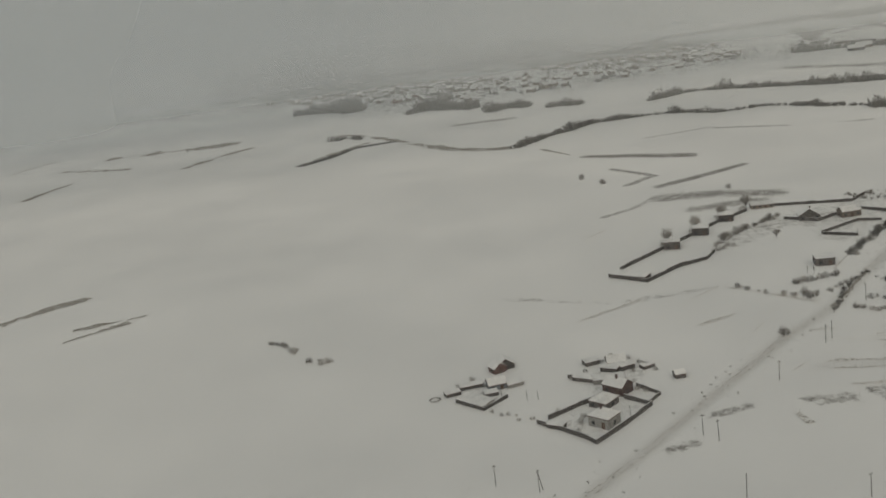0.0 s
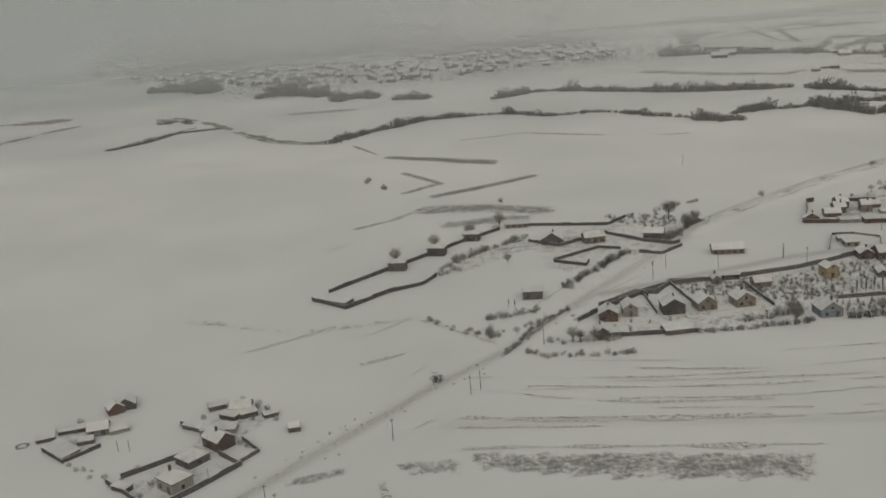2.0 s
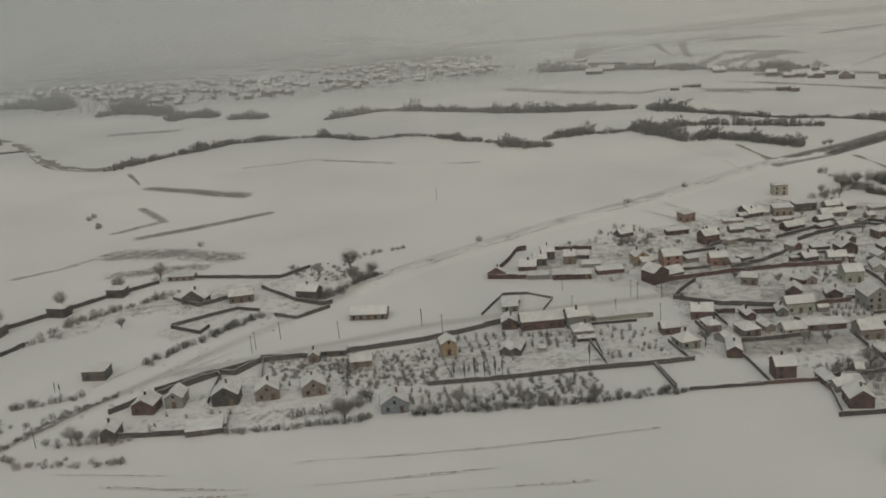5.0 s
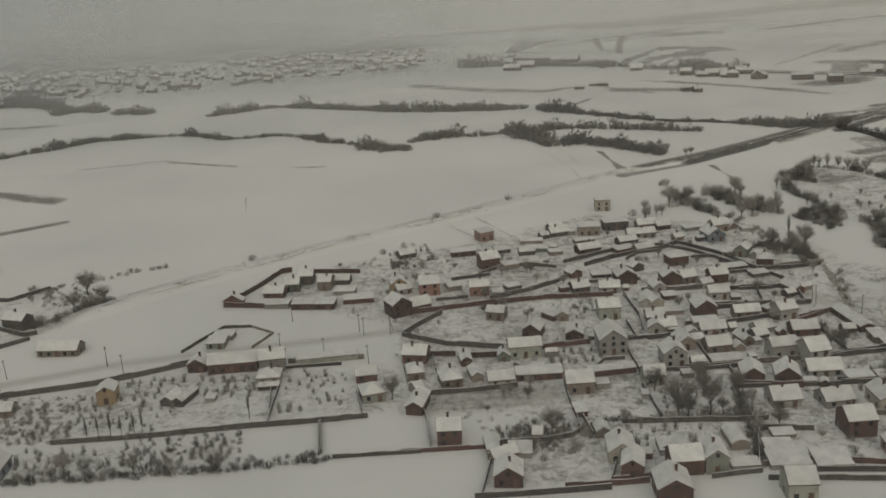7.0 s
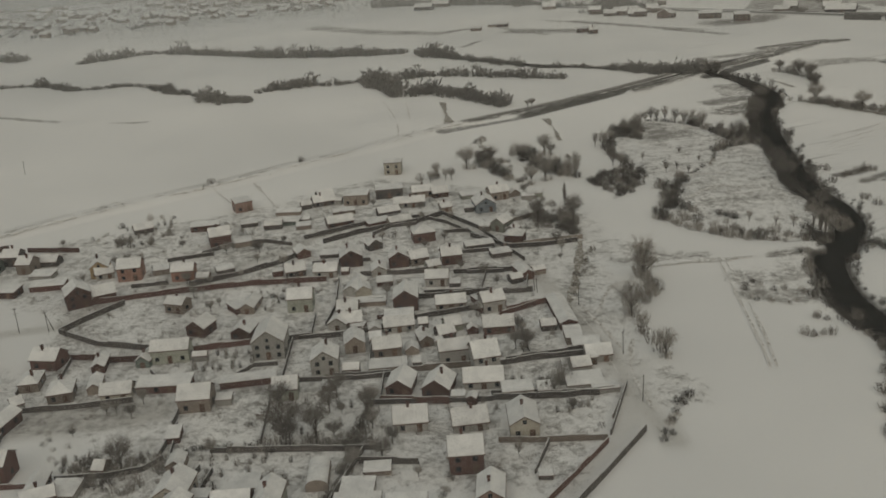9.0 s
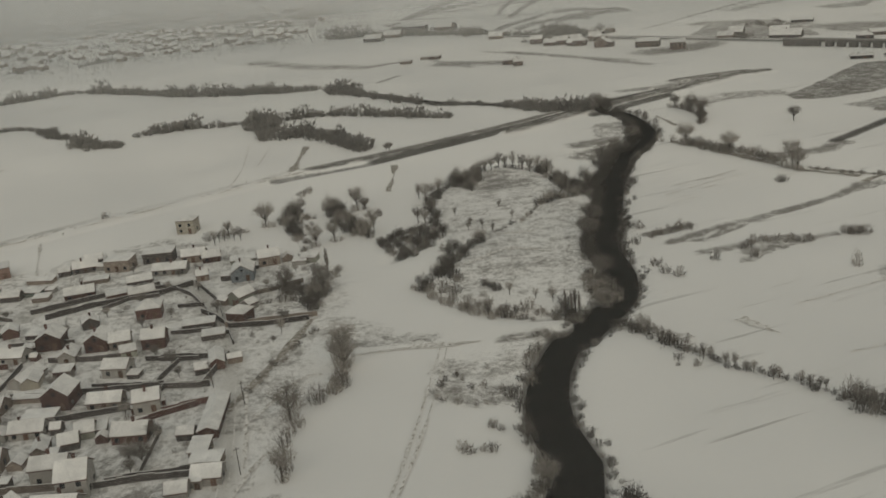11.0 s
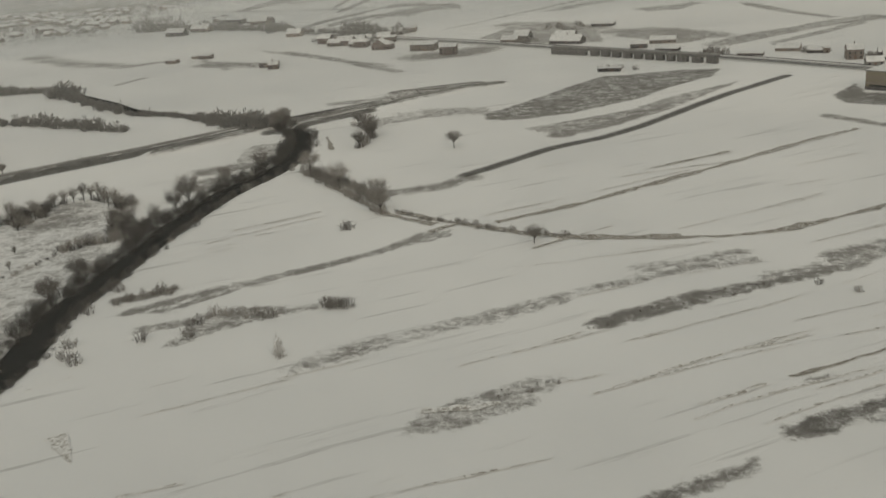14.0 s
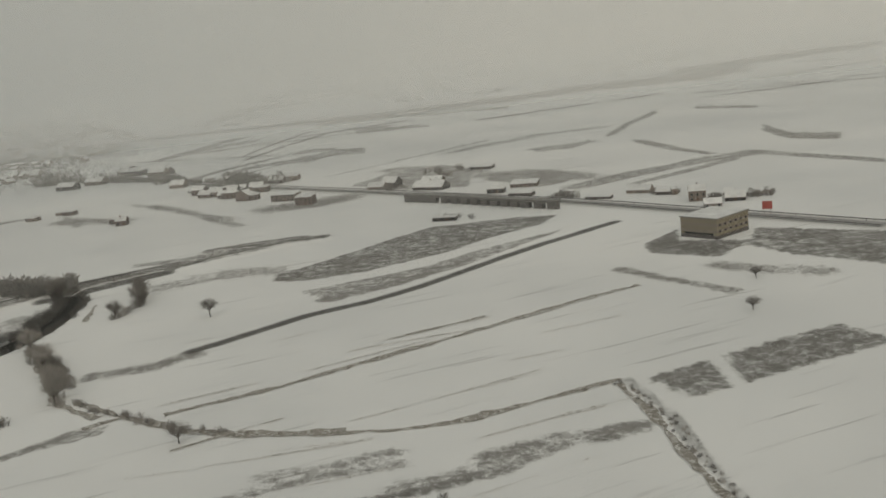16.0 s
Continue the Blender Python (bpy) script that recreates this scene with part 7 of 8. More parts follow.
YARD_WALLS += [
    (1.0, "slate", [(280.5, 356.3), (295.1, 363.6), (306.3, 368.3)]),
    (1.1, "brick", [(265.8, 295.1), (277.1, 296.6)]),
    (1.1, "brick", [(238.4, 297.0), (247.7, 294.8)]),
    (1.1, "brick", [(250.7, 293.3), (259.1, 292.7)]),
    (1.0, "slate", [(283.4, 297.1), (287.7, 297.7)]),
    (1.0, "slate", [(289.7, 296.8), (298.0, 298.5), (301.6, 299.5)]),
    (1.0, "slate", [(204.2, 266.0), (218.5, 266.2), (229.9, 267.2)]),
    (0.8, "slate", [(222.3, 253.9), (221.1, 266.5)]),
    (0.8, "slate", [(241.3, 252.0), (240.9, 264.7), (239.4, 275.9)]),
    (0.9, "slate", [(239.4, 275.9), (249.0, 276.0), (259.2, 277.0)]),
    (0.9, "slate", [(268.1, 267.4), (268.3, 276.8)]),
    (0.9, "slate", [(283.0, 273.2), (283.3, 259.4)]),
    (0.8, "brick", [(236.1, 252.3), (242.3, 252.2), (251.2, 252.2)]),
    (1.2, "brick", [(301.4, 270.1), (312.7, 268.0)]),
    (1.0, "slate", [(319.6, 269.5), (336.9, 267.0)]),
]
YARD_WALLS += [
    (0.9, "tan", [(319.5, 255.0), (326.7, 254.1), (335.6, 253.4)]),
    (1.0, "slate", [(298.7, 251.9), (307.5, 250.5)]),
    (1.1, "slate", [(323.1, 281.1), (339.5, 283.5)]),
    (1.0, "tan", [(305.4, 280.5), (318.2, 280.8)]),
    (1.0, "slate", [(293.1, 279.7), (303.1, 279.6)]),
    (1.0, "brick", [(325.3, 303.1), (334.0, 305.7)]),
    (1.0, "slate", [(306.8, 302.7), (320.5, 305.5)]),
    (1.0, "slate", [(309.3, 314.6), (322.8, 313.5)]),
    (1.0, "slate", [(315.9, 325.3), (325.3, 324.5), (331.1, 323.9)]),
    (1.0, "slate", [(322.3, 312.6), (331.5, 311.8)]),
    (1.0, "tan", [(328.1, 339.2), (338.0, 340.6), (346.7, 341.7)]),
    (0.9, "slate", [(314.8, 367.7), (323.6, 353.4), (328.0, 339.7)]),
    (0.9, "tan", [(330.6, 357.0), (340.7, 362.8)]),
    (1.0, "slate", [(294.8, 313.4), (300.9, 312.5)]),
    (1.0, "brick", [(321.7, 299.0), (326.1, 302.0), (331.2, 304.5)]),
]
YARD_WALLS += [
    (1.0, "slate", [(319.0, 279.9), (328.0, 281.3), (338.6, 281.6)]),
    (1.0, "slate", [(319.8, 268.3), (330.7, 267.1), (339.5, 267.8)]),
    (0.8, "tan", [(340.4, 266.4), (337.5, 259.2)]),
    (1.0, "slate", [(323.7, 312.3), (330.1, 311.7), (332.2, 324.4)]),
    (1.1, "slate", [(307.6, 313.0), (322.1, 312.6)]),
    (1.0, "slate", [(321.0, 348.2), (325.4, 343.9), (329.2, 338.6), (336.4, 338.4), (345.2, 339.9)]),
    (1.0, "slate", [(3.3, 197.4), (8.2, 192.6), (13.1, 187.0), (14.7, 184.5)]),
    (1.0, "slate", [(14.7, 184.5), (21.9, 192.0), (28.8, 200.2)]),
    (1.0, "slate", [(5.9, 198.7), (13.2, 204.1), (16.5, 205.9)]),
    (1.0, "slate", [(23.4, 205.3), (28.3, 200.3)]),
    (0.8, "slate", [(28.3, 201.1), (31.5, 205.1), (27.1, 211.1)]),
    (0.8, "slate", [(-7.9, 207.5), (-2.5, 213.4)]),
    (0.8, "slate", [(-14.6, 213.3), (-8.0, 206.9)]),
]
YARD_WALLS += [
    (0.8, "slate", [(12.3, 220.8), (18.9, 217.0)]),
    (0.9, "slate", [(256.6, 350.3), (263.6, 356.0), (270.9, 356.1), (277.9, 352.5)]),
    (0.8, "slate", [(249.1, 346.7), (259.6, 349.3)]),
    (0.8, "slate", [(244.6, 331.1), (252.7, 331.7)]),
    (0.8, "slate", [(284.1, 338.2), (297.4, 337.6)]),
    (0.8, "slate", [(287.5, 308.2), (287.5, 297.1)]),
    (0.9, "slate", [(290.9, 327.4), (291.2, 311.6), (290.0, 302.8)]),
    (0.9, "slate", [(323.0, 312.4), (321.7, 302.7)]),
    (0.9, "slate", [(301.9, 281.0), (301.4, 270.1)]),
    (0.8, "slate", [(323.9, 245.8), (326.9, 253.7)]),
    (0.7, "slate", [(259.5, 287.8), (262.1, 283.9), (265.1, 284.0)]),
    (0.7, "slate", [(274.9, 282.1), (278.2, 286.8), (282.6, 286.7)]),
    (0.8, "slate", [(284.2, 297.0), (284.0, 272.8)]),
    (0.7, "slate", [(243.3, 286.9), (242.8, 295.5)]),
    (0.8, "slate", [(237.4, 282.3), (236.6, 290.4)]),
    (0.7, "slate", [(210.9, 265.9), (211.2, 282.4)]),
]
YARD_WALLS += [
    (0.7, "slate", [(229.0, 267.7), (227.2, 279.3)]),
    (0.8, "slate", [(299.2, 294.0), (299.1, 279.4)]),
    (0.8, "slate", [(297.4, 354.7), (301.6, 359.8), (308.4, 360.6)]),
    (0.8, "slate", [(314.7, 352.6), (320.5, 352.5), (325.3, 340.1)]),
    (0.8, "slate", [(319.8, 337.2), (325.5, 337.9)]),
    (0.8, "slate", [(325.6, 334.9), (329.8, 335.5), (331.8, 329.8)]),
    (0.9, "slate", [(322.8, 323.4), (320.8, 312.8)]),
    (0.9, "slate", [(296.6, 313.1), (301.5, 312.0)]),
    (0.8, "brick", [(299.9, 304.4), (307.1, 304.6)]),
    (0.8, "slate", [(268.0, 257.5), (268.9, 267.3)]),
    (0.8, "slate", [(261.8, 253.6), (266.3, 254.4), (268.9, 257.4)]),
    (0.8, "slate", [(253.7, 253.7), (261.8, 253.6)]),
    (0.8, "slate", [(276.1, 245.6), (277.2, 252.7)]),
    (0.8, "slate", [(252.6, 253.0), (249.1, 236.5)]),
    (0.7, "slate", [(269.2, 265.2), (270.0, 254.4)]),
    (0.8, "slate", [(275.2, 253.6), (270.3, 239.1)]),
]
YARD_WALLS += [
    (0.8, "slate", [(299.3, 255.2), (294.0, 238.6)]),
    (0.9, "slate", [(275.8, 258.2), (295.4, 255.8), (301.4, 255.5)]),
    (0.9, "slate", [(294.2, 235.3), (311.6, 232.5)]),
    (0.9, "brick", [(262.4, 237.3), (271.3, 237.1), (275.9, 237.2)]),
    (0.8, "slate", [(285.8, 237.0), (289.5, 237.4), (294.1, 237.7)]),
    (0.7, "slate", [(186.5, 306.5), (193.2, 321.1), (200.1, 320.7)]),
    (0.6, "tan", [(200.1, 320.7), (205.9, 315.4), (202.3, 306.6)]),
    (0.7, "slate", [(210.6, 293.5), (223.3, 293.9)]),
    (0.8, "slate", [(276.9, 298.7), (285.6, 297.3), (294.1, 298.3)]),
    (0.8, "slate", [(285.7, 279.6), (296.7, 278.9), (303.7, 279.3)]),
    (0.8, "slate", [(299.5, 269.7), (314.0, 268.4), (319.9, 268.0)]),
    (0.7, "tan", [(298.6, 264.8), (299.5, 269.7)]),
    (0.8, "slate", [(327.7, 282.7), (327.1, 296.5)]),
    (0.8, "slate", [(301.3, 365.3), (309.2, 366.3), (315.9, 359.4), (320.4, 351.8)]),
]
YARD_WALLS += [
    (0.8, "slate", [(317.4, 337.5), (324.5, 337.6), (328.7, 333.8)]),
    (0.8, "slate", [(318.7, 324.6), (326.7, 323.7)]),
]
for high, wall, pts in YARD_WALLS:
    boundary(pts, high, 0.22, wall)

# ---------------------------------------------------------------- gardens
VILLAGE = [(200.5, 337.4), (210.1, 366.4), (230.3, 372.9), (257.7, 384.2), (296.9, 407.8), (333.4, 387.2), (346.4, 343.1), (332.0, 312.8), (339.4, 289.6), (341.6, 268.9), (328.5, 236.8), (259.9, 244.6), (238.0, 280.3), (231.1, 318.1)]
HOME_X, HOME_Y = np.array([q[0] for q in HOMES]), np.array([q[1] for q in HOMES])
gr = random.Random(33)


for high, wall, pts in (  # the corner by the lane
    (1.0, "slate", [(341.6, 254.8), (331.0, 240.7), (322.7, 229.8)]),
    (0.9, "brick", [(335.5, 252.5), (322.7, 235.7), (315.6, 237.1), (309.0, 238.7), (308.0, 240.1), (294.8, 239.6)]),
    (0.9, "slate", [(300.3, 237.0), (310.3, 235.6), (320.2, 234.2)]),
    (0.8, "slate", [(341.8, 269.5), (336.3, 254.6)]),
    (0.5, "slate", [(319.5, 255.3), (335.3, 253.8)]),
    (0.5, "slate", [(298.8, 252.3), (307.6, 250.5)]),
):
    boundary(pts, high, 0.22, wall)


def clear_of_homes(x, y, gap):
    return float(np.min(np.hypot(HOME_X - x, HOME_Y + 2 - y))) > gap


n = 0
while n < 30:                                  # lean-tos and sheds beside the houses
    q = gr.choice(HOMES[11:95])
    side, a = gr.choice((-1, 1)), radians(q[3])
    w, d = gr.uniform(1.5, 3.0), gr.uniform(1.6, 2.8)
    off = side * (q[2] / 2 + w / 2 + gr.uniform(0.1, 1.0))
    back = gr.uniform(-1.0, 2.0)
    x, y = q[0] + math.cos(a) * off - math.sin(a) * back, q[1] + math.sin(a) * off + math.cos(a) * back
    if inside(np.array([x]), np.array([y]), VILLAGE)[0] and clear_of_homes(x, y, 2.3):
        house(x, y, w, q[3] + gr.uniform(-4, 4), d, gr.uniform(0.8, 1.25), gr.choice("ssgf"), gr.choice(("brick", "slate", "tan", "grey", "slate")), gr)
        HOME_X, HOME_Y = np.append(HOME_X, x), np.append(HOME_Y, y)
        n += 1
n = 0
while n < 75:
    x, y = gr.uniform(215, 350), gr.uniform(235, 380)
    if inside(np.array([x]), np.array([y]), VILLAGE)[0] and clear_of_homes(x, y, 3.6):
        tree(x, y, gr.uniform(0.35, 0.75), gr.random() < 0.7, label="small bare garden tree beside the houses")
        n += 1
spots_a, spots_b = [], []
while len(spots_a) < 300:
    x, y = gr.uniform(215, 350), gr.uniform(235, 380)
    if inside(np.array([x]), np.array([y]), VILLAGE)[0] and clear_of_homes(x, y, 2.8) and noise.noise(Vector((x * 0.11, y * 0.11, 2))) > 0.05:
        (spots_a if gr.random() < 0.7 else spots_b).append((x, y, gr.uniform(0.3, 0.75), gr.uniform(0.8, 1.3)))
mass("garden_shrubs", spots_a, M_FROST, "frosted shrubs and weeds in the village gardens", WEEDS, "shrubs")
mass("garden_shrubs", spots_b, M_TWIG, "dark shrubs and heaps in the village gardens", WEEDS, "shrubs")
orchard, dark_rows = [], []
for corners, lines, per in (
    ([(173.6, 267.7), (192.8, 267.7), (191.6, 292.4), (171.2, 291.5)], 9, 14), ([(193.5, 279.2), (206.8, 279.7), (206.9, 289.4), (193.6, 290.4)], 7, 7), ([(211.3, 270.7), (224.7, 271.1), (226.3, 286.4), (211.9, 287.6)], 6, 8), ([(149.5, 265.1), (174.8, 265.9), (172.5, 282.3), (148.8, 279.7)], 12, 8),
    ([(167.7, 255.3), (193.5, 254.3), (193.1, 261.8), (166.6, 261.3)], 14, 5), ([(193.5, 254.3), (208.5, 254.7), (208.7, 262.8), (193.1, 262.9)], 9, 6), ([(219.7, 273.6), (228.0, 274.3), (223.8, 291.7), (214.9, 291.8)], 5, 7), ([(198.6, 283.1), (211.3, 282.6), (208.8, 290.3), (195.8, 290.3)], 7, 5),
    ([(266.6, 286.3), (280.2, 286.0), (280.4, 293.0), (266.4, 293.9)], 8, 4), ([(284.0, 260.3), (296.2, 259.4), (297.8, 271.3), (284.7, 271.8)], 6, 6), ([(316.1, 263.4), (334.9, 261.5), (336.6, 266.2), (317.2, 268.1)], 8, 4), ([(271.8, 248.1), (289.2, 246.8), (290.3, 257.4), (271.7, 258.5)], 9, 7),
    ([(324.5, 267.5), (333.9, 267.0), (332.8, 274.1), (322.9, 274.5)], 7, 6), ([(253.5, 255.2), (267.2, 255.0), (267.0, 259.1), (253.0, 259.7)], 10, 3), ([(271.3, 312.0), (282.3, 311.6), (282.9, 324.2), (271.2, 323.8)], 5, 4), ([(157.4, 253.5), (169.0, 254.1), (176.1, 283.1), (165.0, 281.8)], 6, 6),
    ([(135.9, 269.3), (152.1, 268.3), (154.0, 280.5), (136.9, 280.7)], 7, 4), ([(111.6, 251.1), (131.7, 250.9), (132.3, 259.4), (114.1, 261.9)], 8, 3), ([(232.6, 357.6), (247.1, 359.8), (243.5, 381.2), (231.1, 378.0)], 7, 7),
):
    c = [Vector(p) for p in corners]
    for i in range(lines):
        for k in range(per):
            u, w = (i + 0.5 + gr.gauss(0, 0.12)) / lines, (k + 0.5 + gr.gauss(0, 0.15)) / per
            p = c[0].lerp(c[1], u).lerp(c[3].lerp(c[2], u), w)
            if gr.random() < 0.46:
                (orchard if gr.random() < 0.75 else dark_rows).append((p.x, p.y, gr.uniform(0.55, 1.0), gr.uniform(0.8, 1.2)))
mass("orchard", orchard, M_FROST, "rows of young bare orchard trees in snowy gardens", SAPLINGS, "orchard")
mass("orchard", dark_rows, M_TWIG, "rows of young dark orchard trees in snowy gardens", SAPLINGS, "orchard")
for p in [(177.5, 267.1), (179.8, 266.8), (182.0, 267.0), (184.1, 266.8), (186.4, 267.0), (188.0, 267.0), (207.4, 269.8)]:
    tree(*p, 0.85, False, "poplar", "narrow bare poplar at the edge of a garden")
ring_spot = [(-19.7, 216.1)][0]
mass("hay_ring", [(ring_spot[0] + 1.2 * math.cos(a * 0.45), ring_spot[1] + 1.2 * math.sin(a * 0.45), 0.33, 0.8) for a in range(14)], M_TWIG, "round feeding ring of dark brushwood in the snow", category="feeding ring")

# ---------------------------------------------------------------- far village
fr = random.Random(21)
# far walls are coloured pale to imitate the haze in front of them
FAR_HOMES = []
for i in range(5):
    w, d, h = 9 + i, 8, 3.2 + 0.4 * i
    prof = roof_profile(d / 2 + 0.3, 2.6, 0.2, 0.4)
    FAR_HOMES.append((Build().box(-w / 2, -d / 2, -0.3, w / 2, d / 2, h).prism([(-d / 2, h), (d / 2, h), (0, h + 2.6)], -w / 2, w / 2, "x").done("body", WALLS[("tan", "grey", "grey", "rose", "tan")[i]]),
                      Build().prism([(u, z + h + 0.05) for u, z in prof], -w / 2 - 0.3, w / 2 + 0.3, "x").done("roof", M_SNOW)))


def far_house(x, y):
    k = fr.randrange(5)
    root = new("far_house")
    root.matrix_world = Matrix.Translation((x, y, 0)) @ pose(0, 0, 0, 0, 0, fr.choice((-24, 66)) + fr.uniform(-12, 12)) @ Matrix.Scale(fr.uniform(0.42, 0.72), 4)
    part("body", FAR_HOMES[k][0], root)
    part("roof", FAR_HOMES[k][1], root)
    tagged(root, "distant village house under a snowy roof", "house", "houses of the far village")


AREA = [(-299.4, 1147.0), (-163.7, 996.0), (-22.5, 854.7), (78.4, 860.0), (193.9, 902.9), (258.8, 941.3), (242.9, 1285.1), (-8.2, 1919.1), (-719.3, 2685.1)]
spots = []
while len(spots) < 290:
    x, y = fr.uniform(-800, 450), fr.uniform(850, 2300)
    if inside(np.array([x]), np.array([y]), AREA)[0] and all((x - a) ** 2 + (y - c) ** 2 > 70 for a, c in spots):
        spots.append((x, y))
        far_house(x, y)
rb, wb = Build(), Build()
k = 0
while k < 520:
    x, y = fr.uniform(-900, 480), 850 + 1400 * fr.random() ** 1.6
    if not inside(np.array([x]), np.array([y]), AREA)[0]:
        continue
    k += 1
    a, w, d, h = radians(fr.choice((-24, 66)) + fr.uniform(-12, 12)), fr.uniform(4.5, 8.0), fr.uniform(4.0, 5.5), fr.uniform(1.6, 3.0)
    turn = lambda q: [(x + u * math.cos(a) - v * math.sin(a), y + u * math.sin(a) + v * math.cos(a), z) for u, v, z in q]
    one = Build().box(-w / 2, -d / 2, -0.3, w / 2, d / 2, h).prism([(-d / 2, h), (d / 2, h), (0, h + 1.5)], -w / 2, w / 2, "x")
    wb.add(turn(one.v), one.f)
    one = Build().prism([(u, z + h + 0.05) for u, z in roof_profile(d / 2 + 0.25, 1.5, 0.15, 0.25)], -w / 2 - 0.2, w / 2 + 0.2, "x")
    rb.add(turn(one.v), one.f)
# same here: pale wall colour in place of haze
tagged(new("far_cottages", wb.done("far_cottages", WALLS["tan"])), "pale brown walls of crowded far cottages", "cottages", kind="stuff")
tagged(new("far_roofs", rb.done("far_roofs", M_SNOW)), "snowy roofs of crowded far cottages", "roofs", kind="stuff")
tb = Build()
near_spots = [q for q in spots if q[1] < 1450]
for k in range(30000):
    x, y = fr.choice(near_spots)
    x, y = x + fr.gauss(0, 38), y + fr.gauss(0, 38)
    h = fr.uniform(0.8, 3.6) * (0.6 + noise.noise(Vector((x * 0.02, y * 0.02, 3))) ** 2 * 2)
    tb.twig((x, y, -0.1), (x + fr.gauss(0, 1.0), y + fr.gauss(0, 1.0), h), 0.28)
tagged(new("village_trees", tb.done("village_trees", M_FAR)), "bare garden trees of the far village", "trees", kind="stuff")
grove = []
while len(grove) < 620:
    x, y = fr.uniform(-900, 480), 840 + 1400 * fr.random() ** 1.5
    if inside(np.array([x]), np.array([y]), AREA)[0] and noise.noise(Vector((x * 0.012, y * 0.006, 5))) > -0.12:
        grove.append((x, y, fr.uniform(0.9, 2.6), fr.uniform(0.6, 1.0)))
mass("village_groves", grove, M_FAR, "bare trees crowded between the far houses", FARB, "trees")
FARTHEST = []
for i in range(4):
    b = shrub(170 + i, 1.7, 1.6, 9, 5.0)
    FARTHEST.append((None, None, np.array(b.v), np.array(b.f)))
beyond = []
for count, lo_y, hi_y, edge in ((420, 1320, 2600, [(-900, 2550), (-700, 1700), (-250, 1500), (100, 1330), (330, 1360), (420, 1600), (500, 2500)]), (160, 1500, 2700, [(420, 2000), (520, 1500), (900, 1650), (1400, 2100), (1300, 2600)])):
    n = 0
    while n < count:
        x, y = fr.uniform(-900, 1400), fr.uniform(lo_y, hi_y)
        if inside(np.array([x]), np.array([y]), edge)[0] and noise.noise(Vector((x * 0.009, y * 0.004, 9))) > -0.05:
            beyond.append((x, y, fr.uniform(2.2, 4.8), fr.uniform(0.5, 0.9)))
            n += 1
mass("distant_groves", beyond, M_FAR, "far groves of bare trees coloured pale like haze", FARTHEST, "trees")
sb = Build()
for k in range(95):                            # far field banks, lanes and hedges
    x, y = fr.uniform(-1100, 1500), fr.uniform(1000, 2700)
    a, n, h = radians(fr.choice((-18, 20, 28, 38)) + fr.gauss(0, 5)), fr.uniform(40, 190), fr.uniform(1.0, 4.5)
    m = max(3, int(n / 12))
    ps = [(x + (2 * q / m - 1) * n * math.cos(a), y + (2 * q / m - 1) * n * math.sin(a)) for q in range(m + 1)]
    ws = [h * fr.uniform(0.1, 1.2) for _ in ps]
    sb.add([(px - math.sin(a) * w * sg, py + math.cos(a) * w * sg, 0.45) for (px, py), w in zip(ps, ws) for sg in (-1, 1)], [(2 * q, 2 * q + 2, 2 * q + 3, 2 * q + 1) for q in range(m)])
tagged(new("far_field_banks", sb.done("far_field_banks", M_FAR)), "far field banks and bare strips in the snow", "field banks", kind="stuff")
for k in range(60):
    x, y = fr.choice(spots)
    a = fr.choice((-24, 62)) + fr.gauss(0, 8)
    n = fr.uniform(8, 26)
    tb = Build()
    for _ in range(int(n * 9)):
        u = fr.uniform(-n, n)
        px, py = x + u * math.cos(radians(a)) + fr.gauss(0, 0.7), y + u * math.sin(radians(a)) + fr.gauss(0, 0.7)
        tb.twig((px, py, -0.1), (px + fr.gauss(0, 0.4), py + fr.gauss(0, 0.4), fr.uniform(0.8, 2.6)), 0.2)
    tagged(new("garden_hedge", tb.done("garden_hedge", M_FAR)), "bare hedge between gardens of the far village", "hedge", kind="stuff")


# ---------------------------------------------------------------- the yellow hall and the highway
def hall():
    root = new("commercial_hall")
    a, b, c = [Vector((*p, 0)) for p in ((628.7, 522.4), (637.1, 512.3), (650.1, 522.8))]
    root.matrix_world = Matrix.Translation(a)
    tagged(root, "pale yellow hall with brown bands and a flat snowy roof", "hall")
    u, w = b - a, c - b
    w = w - u * (w.dot(u) / u.length_squared)
    ang = math.degrees(math.atan2(u.y, u.x))
    root.matrix_world = Matrix.Translation(a) @ pose(0, 0, 0, 0, 0, ang)
    L, D, H = u.length, w.length, 6.4
    part("body", Build().box(0, 0, -0.3, L, D, H).done("body", M_HALL), root)
    part("plinth", Build().box(-0.05, -0.05, -0.3, L + 0.05, D + 0.05, 1.3).done("plinth", WALLS["slate"]), root, "dark ground floor")
    for z in (2.2, 4.1):
        part("band", Build().box(-0.04, -0.04, z, L + 0.04, D + 0.04, z + 0.8).done("band", WALLS["tan"]), root, "pale brown cladding band")
        for k in range(6):
            q = part("window", GLAZED, root)
            q.location, q.scale = (L + 0.08, (k + 0.5) * D / 6, z + 0.1), (1.3, 1, 0.7)
            q.rotation_euler = (0, 0, radians(90))
    part("shop_window", Build().box(L * 0.1, -0.09, 1.4, L * 0.9, -0.01, 2.0).done("shop_window", M_GLASS), root, "long dark shop window")
    roof = part("roof", Build().box(-0.3, -0.3, H + 0.004, L + 0.3, D + 0.3, H + 0.3).done("roof", M_CONCRETE), root)
    part("snow", Build().box(-0.1, -0.1, H + 0.304, L + 0.1, D + 0.1, H + 0.42).done("snow", M_SNOW), roof)


